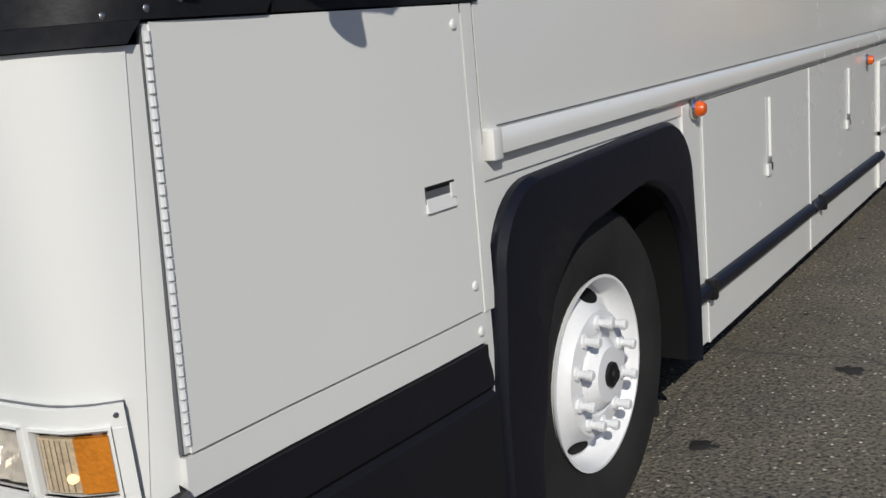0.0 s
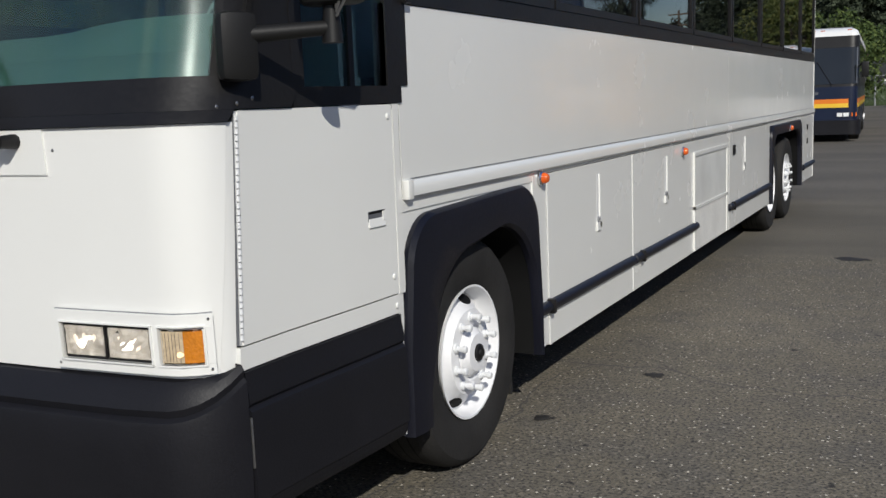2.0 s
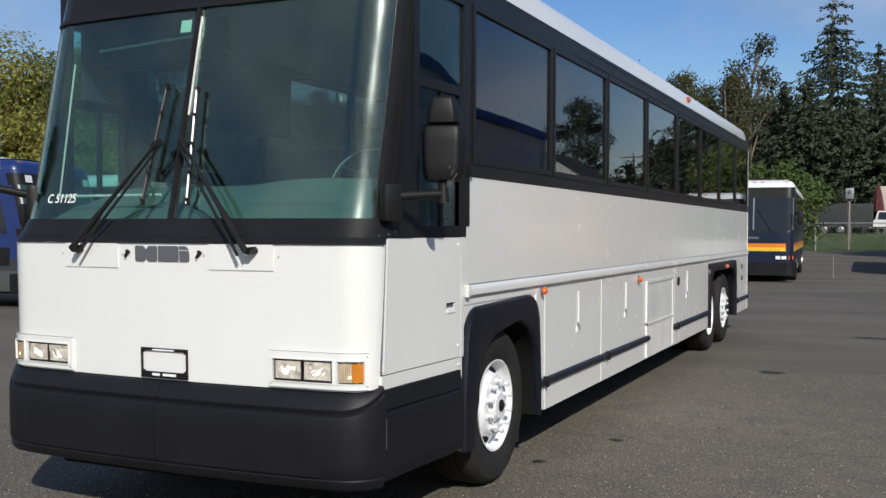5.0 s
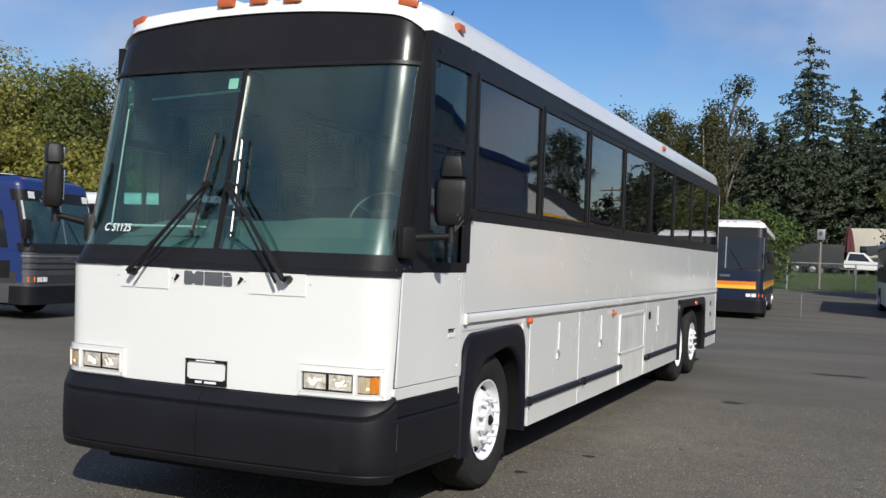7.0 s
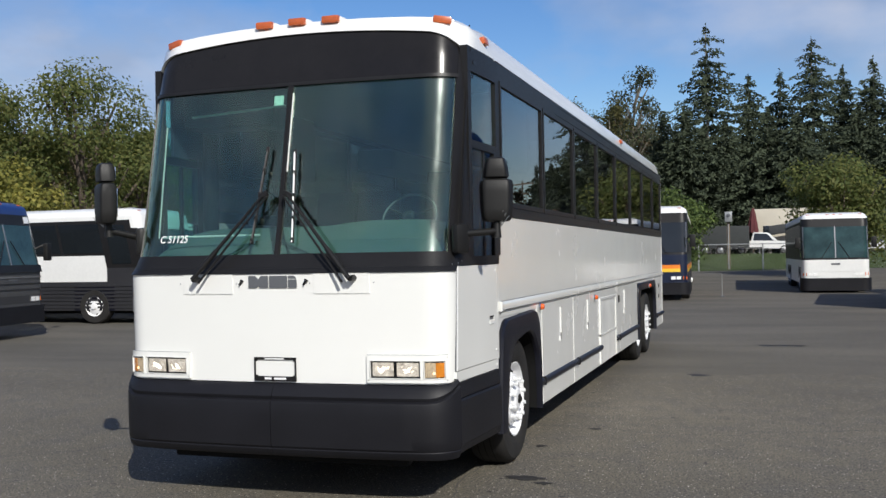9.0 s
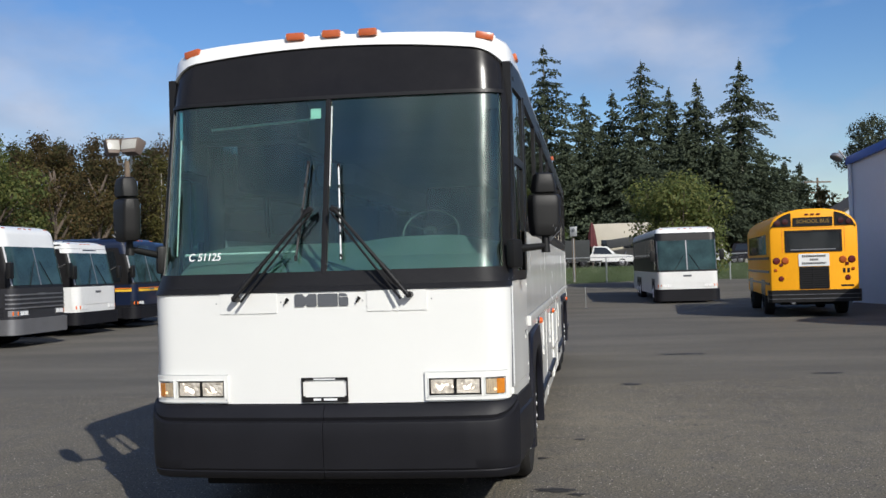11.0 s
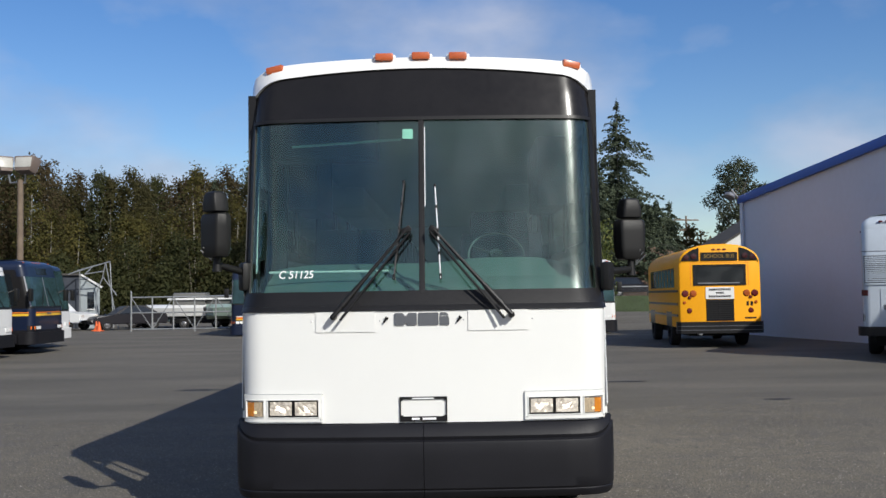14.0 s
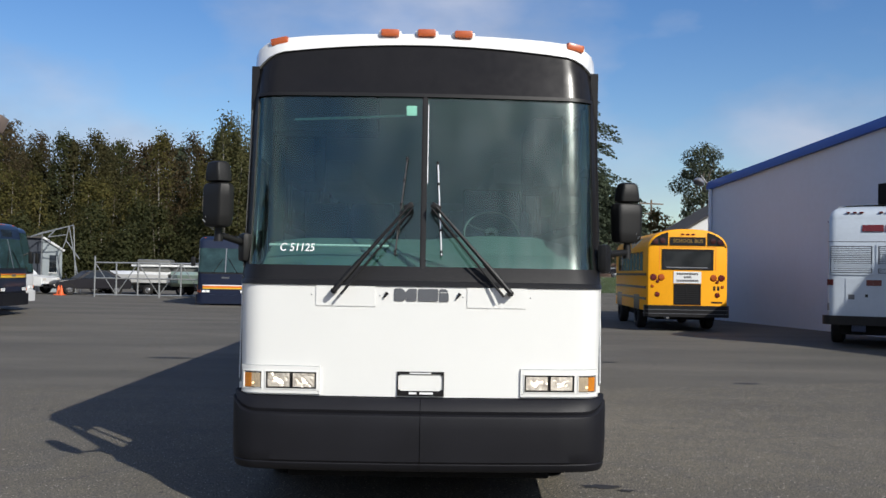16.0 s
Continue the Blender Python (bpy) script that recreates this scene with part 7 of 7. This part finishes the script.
def boat_clutter():
    """Boats and trailers stored behind the gate."""
    rnd = random.Random(11)
    for i in range(6):
        x, y = -16.4 + i * 2.0, 52.5 + rnd.uniform(0, 5)
        b = thing("stored_boat", "pale covered boat stored behind the gate", "boat", (x, y, 0), rnd.uniform(50, 120), "boats behind the gate")
        bm = bmesh.new()
        rows = []
        for k in span(0, 1, 8):
            w = 1.0 * math.sin(math.pi * min(1, 0.25 + 0.6 * (1 - k))) if k < 1 else 0.05
            rows.append([bm.verts.new((xx * w, -2.6 + 5.2 * k, zz)) for xx, zz in ((-1, 1.25), (-0.75, 0.75), (0, 0.55), (0.75, 0.75), (1, 1.25), (0.5, 1.45), (-0.5, 1.45))])
        for p, q in zip(rows, rows[1:]):
            for j in range(7):
                bm.faces.new((p[j], p[(j + 1) % 7], q[(j + 1) % 7], q[j]))
        bm.faces.new(rows[0])
        bm.faces.new(rows[-1])
        part("hull", bm, (WHITE, BOATGREY, CARGREEN)[i % 3], b)
        part("cuddy", box(bmesh.new(), -0.6, 0.6, -1.2, 0.8, 1.4, 1.4 + rnd.uniform(0.3, 0.8), 0.1), BOATGREY, b)
        if i < 4:
            part("hardtop", box(bmesh.new(), -0.75, 0.75, -1.6, 1.1, 1.72, 1.84, 0.04), WHITE, b, "white hardtop")
        part("trailer", box(bmesh.new(), -0.9, 0.9, -0.9, 0.9, 0.3, 0.6, 0.03), DARK, b)
        for s in (-1, 1):
            plain_wheel(b, 0.95, 0.0, s, 0.3, SILVER, 0.16)


boat_clutter()

# ---- trees ----
BARK = surf("grey_brown_bark", (0.11, 0.085, 0.065), 0.9, var=0.35, big=3, fine=22, bump=0.5, dist=0.03)
PALEBARK = surf("pale_alder_bark", (0.26, 0.24, 0.20), 0.85, var=0.3)
DIMBARK = surf("shaded_grey_bark", (0.13, 0.115, 0.09), 0.9, var=0.3)
NEEDLES = surf("dark_fir_needles", (0.062, 0.078, 0.052), 0.85, var=0.25, big=0.3, fine=2, island=0.08, tint=(0.078, 0.096, 0.060), translucent=0.25, spec=0.08)
LEAVES = surf("autumn_green_leaves", (0.108, 0.150, 0.045), 0.65, var=0.28, big=0.35, fine=2, island=0.12, tint=(0.180, 0.182, 0.056), translucent=0.52, spec=0.3)
MAPLE = surf("yellow_green_leaves", (0.200, 0.215, 0.050), 0.65, var=0.25, big=0.35, fine=2, island=0.18, tint=(0.350, 0.310, 0.075), translucent=0.52, spec=0.3)
DULL = surf("olive_brown_foliage", (0.096, 0.098, 0.042), 0.8, var=0.34, big=0.12, fine=0.5, island=0.06, tint=(0.172, 0.116, 0.053), translucent=0.62, spec=0.1)
GREYLEAF = surf("grey_green_leaves", (0.062, 0.080, 0.052), 0.75, var=0.3, big=0.3, fine=1, island=0.2, tint=(0.098, 0.108, 0.068), translucent=0.4, spec=0.15)
FRESH = surf("fresh_green_leaves", (0.060, 0.100, 0.028), 0.65, var=0.25, big=0.5, fine=3, island=0.25, tint=(0.110, 0.145, 0.040), translucent=0.35, spec=0.3)


def leaf_mesh(name, rng, c, size, out, pull, flat=0.2, aspect=0.62, face=0.0):
    """A mesh of bent four-cornered leaves at the places c: each leans along out by pull, or turns its face towards it."""
    n = len(c)
    d = rng.normal(size=(n, 3))
    if face:
        k = out * face + d * 0.45 + np.array((0.0, 0.0, 0.25))
        k /= np.linalg.norm(k, axis=1)[:, None] + 1e-9
        d = np.cross(k, rng.normal(size=(n, 3)))
        d /= np.linalg.norm(d, axis=1)[:, None] + 1e-9
        e = np.cross(k, d)
    else:
        d[:, 2] *= 1 - flat
        d = d * 0.55 + out * pull
        d /= np.linalg.norm(d, axis=1)[:, None] + 1e-9
        e = np.cross(d, rng.normal(size=(n, 3)))
        e /= np.linalg.norm(e, axis=1)[:, None] + 1e-9
        k = np.cross(d, e)
    l, w = (size * rng.uniform(0.6, 1.2, n))[:, None], (size * aspect * rng.uniform(0.6, 1.2, n))[:, None]
    v = np.stack([c - d * l * 0.5, c + e * w * 0.5 + k * l * 0.12, c + d * l * 0.5, c - e * w * 0.5 + k * l * 0.12], axis=1)
    return quad_mesh(name, v.reshape(-1, 3))


def quad_mesh(name, v):
    me = bpy.data.meshes.new(name)
    n = len(v) // 4
    me.vertices.add(4 * n)
    me.vertices.foreach_set("co", np.asarray(v, dtype=np.float32).ravel())
    me.loops.add(4 * n)
    me.loops.foreach_set("vertex_index", np.arange(4 * n, dtype=np.int32))
    me.polygons.add(n)
    me.polygons.foreach_set("loop_start", np.arange(0, 4 * n, 4, dtype=np.int32))
    me.update(calc_edges=True)
    return me


def conifer_points(rng, h, r, levels=34, bare=0.12, ragged=0.3, gap=0.30, taper=0.80, skip=0.15):
    """Places and leanings of a fir's sprays, whorl by whorl."""
    cs, os = [], []
    swell = rng.uniform(0.62, 1.22, levels // 3 + 2)
    lean = rng.uniform(0, 6.28, 2)
    for lv in range(levels):
        k = (lv + rng.uniform(-0.5, 0.5)) / levels
        z = h * (bare + (1 - bare) * k)
        reach = r * max(0.03, (1 - k) ** taper) * swell[lv // 3] * (0.55 + 0.45 * min(1, k * 6 + 0.3))
        nb = 9 if k < 0.8 else 6
        a0 = rng.uniform(0, 6.28)
        for b in range(nb):
            if rng.uniform() < skip:
                continue
            a = a0 + 6.283 * b / nb + rng.uniform(-0.35, 0.35)
            ln = reach * rng.uniform(1 - ragged, 1 + ragged) * (1 + 0.22 * math.cos(a - lean[0]) + 0.15 * math.cos(2 * a - lean[1] + 5 * k))
            steps = max(2, int(ln / gap))
            t = np.repeat((np.arange(steps) + 0.6) / steps, 3)
            off = rng.uniform(-1, 1, len(t)) * 0.30 * (1 - 0.5 * t) * min(1.5, ln)
            x = math.cos(a) * ln * t - math.sin(a) * off
            y = math.sin(a) * ln * t + math.cos(a) * off
            zz = z + rng.uniform(-0.25, 0.25) - 0.34 * ln * t * t + 0.14 * ln * t ** 4 + rng.uniform(-0.22, 0.16, len(t)) - 0.25 * np.abs(off)
            cs.append(np.stack([x, y, zz], axis=1))
            os.append(np.tile((math.cos(a), math.sin(a), -0.45), (len(t), 1)))
    tip = np.stack([np.zeros(8), np.zeros(8), h - np.arange(8) * 0.22], axis=1)
    cs.append(tip)
    os.append(np.tile((0.0, 0.0, 1.0), (8, 1)))
    return np.concatenate(cs), np.concatenate(os)


def trunk_mesh(seed, h, r, limbs=()):
    bm = bmesh.new()
    rng = random.Random(seed)
    pts = [Vector((0, 0, -0.1))]
    for i in range(1, 6):
        pts.append(Vector((rng.uniform(-0.1, 0.1) * r * 3, rng.uniform(-0.1, 0.1) * r * 3, h * i / 5)))
    for i, (a, b) in enumerate(zip(pts, pts[1:])):
        tube(bm, a, b, r * (1 - 0.18 * i), r * (1 - 0.18 * (i + 1)), 9)
    for a, b, rr in limbs:
        tube(bm, a, b, rr, rr * 0.35, 6)
    return bm


def conifer(seed, h, r, label, at, spray=0.45, mat=None, **kw):
    t = thing("fir_tree", label, "tree", at, seed * 37.0 % 360, "tall firs behind the yard")
    part("trunk", trunk_mesh(seed, h * 0.96, 0.0125 * h), PALEBARK if mat is None else BARK, t)
    rng = np.random.default_rng(seed)
    kw.setdefault("gap", 0.19)
    c, o = conifer_points(rng, h, r, **kw)
    mesh_part("crown", leaf_mesh("crown", rng, c, spray, o, 0.9, 0.3, 0.5), mat or NEEDLES, t, "", False)
    return t


def leafy_points(rng, h, r, count, low=0.28, lobes=13):
    cz, limbs, cen, rad = h * (low + (1 - low) * 0.52), [], [], []
    for i in range(lobes):
        a = 6.283 * i / lobes * 2.4 + rng.uniform(-0.4, 0.4)
        z = h * low + (h * (1 - low) * 0.82) * rng.uniform(0.0, 1.0) + h * 0.05
        wide = r * math.sqrt(max(0.05, 1 - ((z - cz) / (h * (1 - low) * 0.58)) ** 2)) * 0.72
        c = (math.cos(a) * wide * rng.uniform(0.45, 1.0), math.sin(a) * wide * rng.uniform(0.45, 1.0), z)
        cen.append(c)
        rad.append(r * rng.uniform(0.22, 0.46) * (13 / max(13, lobes)) ** 0.35)
        limbs.append(((0, 0, max(h * low * 0.6, z - r * 0.9)), c, 0.012 * h))
    cen += [(0.0, 0.0, h * 0.90), (0.1 * r, 0.0, h * 0.66)]
    rad += [r * 0.34, r * 0.5]
    cen, rad = np.array(cen), np.array(rad)
    pick = rng.choice(len(rad), size=count, p=rad ** 2 / (rad ** 2).sum())
    d = rng.normal(size=(count, 3))
    d /= np.linalg.norm(d, axis=1)[:, None]
    # leaves gather in small tufts, so that gaps stay open between them
    tuft = rng.normal(size=(count // 14 + 1, 3))
    tuft /= np.linalg.norm(tuft, axis=1)[:, None]
    d = d * 0.35 + tuft[rng.integers(0, len(tuft), count)] * 0.9
    d /= np.linalg.norm(d, axis=1)[:, None]
    reach = (rng.uniform(0.25, 1.0, count) ** 0.5 * rng.uniform(0.9, 1.2, count) * rad[pick])[:, None]
    return cen[pick] + d * reach * np.array((1, 1, 0.85)), d, limbs


def leafy(seed, h, r, label, at, mat, count=5200, leaf=0.30, group="leafy trees round the yard", **kw):
    t = thing("leafy_tree", label, "tree", at, seed * 53.0 % 360, group)
    rng = np.random.default_rng(seed)
    c, o, limbs = leafy_points(rng, h, r, count, **kw)
    part("trunk", trunk_mesh(seed, h * 0.78, (0.017 if h < 15 else 0.009) * h, [(a, b, q if h < 15 else 0.45 * q) for a, b, q in limbs]), BARK if h < 15 else DIMBARK, t)
    mesh_part("crown", leaf_mesh("crown", rng, c, leaf, o, 0.3, face=0.8), mat, t, "", False)
    return t


def far(az, dist, eye=(2.0, -6.3)):
    x, y = eye[0] + dist * math.sin(radians(az)), eye[1] + dist * math.cos(radians(az))
    return (x, y, min(0.45, ground_z(x, y)))


# tall firs behind the road, by bearing and distance
DARKFIR = "tall dark green fir with ragged drooping branches"
for seed, az, dist, h, r in ((1, -2.4, 104, 24.3, 7.3), (2, -0.2, 108, 19.6, 5.0), (3, 1.4, 112, 20.6, 5.2), (4, 3.1, 106, 22.6, 6.6), (5, 4.6, 113, 20.6, 5.6), (6, 6.1, 110, 20.8, 6.4),
                             (7, 8.4, 108, 22.4, 6.8), (8, -4.9, 112, 16.5, 5.6), (9, 0.8, 101, 15.0, 5.0), (14, -3.6, 99, 15.5, 5.4), (15, 7.2, 103, 14.5, 5.6), (16, 2.4, 99, 14.0, 5.2),
                             (17, 5.4, 103, 15.0, 5.2), (18, 9.4, 112, 13.0, 5.0), (19, -1.4, 100, 14.0, 5.0)):
    conifer(seed, h, r, DARKFIR, far(az, dist), bare=0.30 if seed > 8 or seed in (2, 3, 5, 6) else 0.16, ragged=0.50, gap=0.22, skip=0.08)
leafy(10, 17.2, 4.5, "tall grey-green cottonwood standing behind the warehouse", far(15.1, 118), GREYLEAF, 12500, 0.30, low=0.16, lobes=44)
conifer(11, 12.5, 5.0, DARKFIR, far(10.6, 121), ragged=0.5)
conifer(12, 13.5, 5.2, DARKFIR, far(11.4, 135), ragged=0.5)
leafy(21, 19.9, 3.6, "sparse tall tree with thin ragged crown", far(-6.4, 98), GREYLEAF, 2300, 0.36, lobes=30, low=0.42)
leafy(22, 6.4, 4.2, "round yellow-green maple behind the white coach", far(4.9, 62), LEAVES, 11500, 0.25, low=0.22, lobes=26)
leafy(23, 5.2, 2.6, "low bright green leafy tree behind the navy coach", far(-4.0, 60), FRESH, 6000, 0.24, low=0.22)
leafy(24, 4.2, 2.3, "low bright green leafy tree behind the navy coach", far(-6.6, 57), FRESH, 4000, 0.22, low=0.2)
# leafy trees behind the buses parked in a row
for seed, az, dist, h, r, mat in ((31, -36.6, 47, 10.8, 4.2, LEAVES), (32, -41.0, 45, 9.2, 3.8, LEAVES), (33, -40.0, 36, 5.0, 2.8, MAPLE), (34, -45.0, 46, 9.8, 4.4, MAPLE), (35, -33.8, 50, 9.0, 3.6, LEAVES),
                                  (36, -49.0, 44, 9.4, 4.2, MAPLE), (37, -54.0, 46, 8.6, 4.0, LEAVES), (38, -43.2, 38, 5.6, 3.0, MAPLE), (39, -47.6, 38, 5.8, 3.0, LEAVES)):
    leafy(seed, h, r, "leafy green tree turning yellow behind the parked buses", far(az, dist), mat, 13500, 0.205, low=0.12, lobes=25)
for seed, az, dist, h in ((41, -29.8, 88, 13.5), (42, -27.6, 92, 12.8), (43, -31.8, 86, 11.5)):
    leafy(seed, h, 2.8, "slender pale-trunked tree with an open crown", far(az, dist), DULL, 3500, 0.32, lobes=18, low=0.22)


def column_points(rng, h, r, count, low=0.06):
    """A slender woodland tree: small clumps of leaves stacked up a pointed, uneven column."""
    n = count // 22
    k = rng.uniform(low, 1.0, n) ** 0.9
    a = rng.uniform(0, 6.283, n)
    lean = rng.uniform(0, 6.283, 3)
    wide = r * np.clip(1.03 - k, 0.02, 1.0) ** 0.55 * np.clip(0.45 + 2.2 * k, 0, 1) * (1 + 0.28 * np.cos(a - lean[0] + 4 * k) + 0.2 * np.sin(9 * k + lean[1]))
    rad = wide * rng.uniform(0.35, 1.0, n) ** 0.6
    cen = np.stack([np.cos(a) * rad, np.sin(a) * rad, h * k], axis=1)
    pick = rng.integers(0, n, count)
    d = rng.normal(size=(count, 3))
    c = cen[pick] + d * np.array((0.34, 0.34, 0.42))
    out = np.stack([np.cos(a), np.sin(a), np.full(n, 0.5)], axis=1)[pick] + d * 0.35
    return c, out / (np.linalg.norm(out, axis=1)[:, None] + 1e-9)


def woods(name, label, seed, mat, trees, needle=False, leaf=0.5, count=1500, bark=None):
    """Far woods: many trees in one mesh, and their trunks in another."""
    rng = np.random.default_rng(seed)
    cs, os, tv, tf = [], [], [], []
    for x, y, h, r in trees:
        z0 = min(0.45, ground_z(x, y))
        if needle:
            c, o = conifer_points(rng, h, r, levels=24, gap=0.5)
        else:
            c, o = column_points(rng, h, r, count)
        cs.append(c + np.array((x, y, z0)))
        os.append(o)
        i, rr = len(tv), 0.0075 * h
        dx, dy = rng.uniform(-0.6, 0.6, 2)
        for a in range(5):
            c, s = math.cos(a * 1.2566), math.sin(a * 1.2566)
            tv += [(x + rr * c, y + rr * s, z0), (x + dx + 0.4 * rr * c, y + dy + 0.4 * rr * s, z0 + h * 0.9)]
        tf += [(i + 2 * a, i + 2 * ((a + 1) % 5), i + 2 * ((a + 1) % 5) + 1, i + 2 * a + 1) for a in range(5)]
    me = leaf_mesh(name, rng, np.concatenate(cs), leaf, np.concatenate(os), 0.9 if needle else 0.3, face=0.0 if needle else 0.9)
    ob = tagged(mesh_part(name, me, mat, None, "", False), label, "woods", kind="stuff")
    mesh_part("trunks", mesh_of("trunks", tv, tf), bark or DIMBARK, ob, "", False)


def belt(seed, n, az0, az1, d0, d1, h0, h1, r0, r1):
    rnd = random.Random(seed)
    out = []
    for i in range(n):
        az = az0 + (az1 - az0) * (i + rnd.uniform(0.1, 0.9)) / n
        x, y, _ = far(az, rnd.uniform(d0, d1), (0.0, -6.5))
        out.append((x, y, rnd.uniform(h0, h1), rnd.uniform(r0, r1)))
    return out


def woodland(name, col, tint):
    return surf(name, col, 0.8, var=0.24, big=0.10, fine=0.7, island=0.05, tint=tint, translucent=0.60, spec=0.1)


WOODGREEN = woodland("woodland_green", (0.068, 0.080, 0.035), (0.096, 0.096, 0.042))
WOODOLIVE = woodland("woodland_olive", (0.088, 0.085, 0.038), (0.114, 0.100, 0.045))
WOODBROWN = woodland("woodland_brown", (0.098, 0.080, 0.043), (0.122, 0.090, 0.048))
WOODGOLD = woodland("woodland_gold", (0.108, 0.110, 0.038), (0.155, 0.128, 0.044))
woods("woods_green", "dark green slender trees in the woods behind the yard", 51, WOODGREEN, belt(51, 46, -60, -3.5, 114, 142, 15.0, 18.3, 3.0, 4.3), leaf=0.36, count=4400)
woods("woods_olive", "olive slender trees in the woods behind the yard", 61, WOODOLIVE, belt(61, 50, -60, -4, 112, 140, 14.6, 18.0, 2.9, 4.1), leaf=0.36, count=4200)
woods("woods_brown", "brown autumn trees in the woods behind the yard", 62, WOODBROWN, belt(62, 44, -60, -5, 110, 136, 14.0, 17.4, 2.7, 3.8), leaf=0.35, count=3800)
woods("woods_edge", "yellow-green trees with pale trunks at the wood's edge", 52, WOODGOLD, belt(52, 34, -58, -6, 102, 110, 9.0, 15.5, 1.8, 2.8), leaf=0.32, count=2300, bark=PALEBARK)
woods("woods_shrubs", "low green shrubs at the foot of the woods", 57, WOODGREEN, belt(57, 60, -60, -7, 96, 103, 3.5, 8.0, 2.2, 3.4), leaf=0.34, count=2000)
woods("woods_near", "dull green and brown trees near the end of the gate", 58, woodland("dull_edge_green", (0.092, 0.100, 0.042), (0.130, 0.118, 0.052)), belt(58, 7, -11.5, -6.0, 92, 100, 13.5, 17.0, 2.6, 3.4), leaf=0.32, count=3400, bark=PALEBARK)
woods("fir_woods", "dark firs standing among the woods", 53, NEEDLES, belt(53, 26, -60, -9, 120, 142, 13.8, 18.0, 3.0, 4.2) + belt(54, 20, -5, 9.5, 112, 135, 11.0, 17.0, 4.6, 6.0), True, leaf=0.8)
woods("low_woods", "low dark trees behind the far road", 55, DULL, belt(55, 36, -7, 24, 122, 150, 6.0, 9.0, 3.0, 4.4), leaf=0.55, count=1200)
woods("woods_behind", "distant woods on the other side of the yard", 56, DULL, belt(56, 90, 40, 285, 130, 170, 9.0, 15.0, 4.0, 6.0), leaf=1.2, count=400)
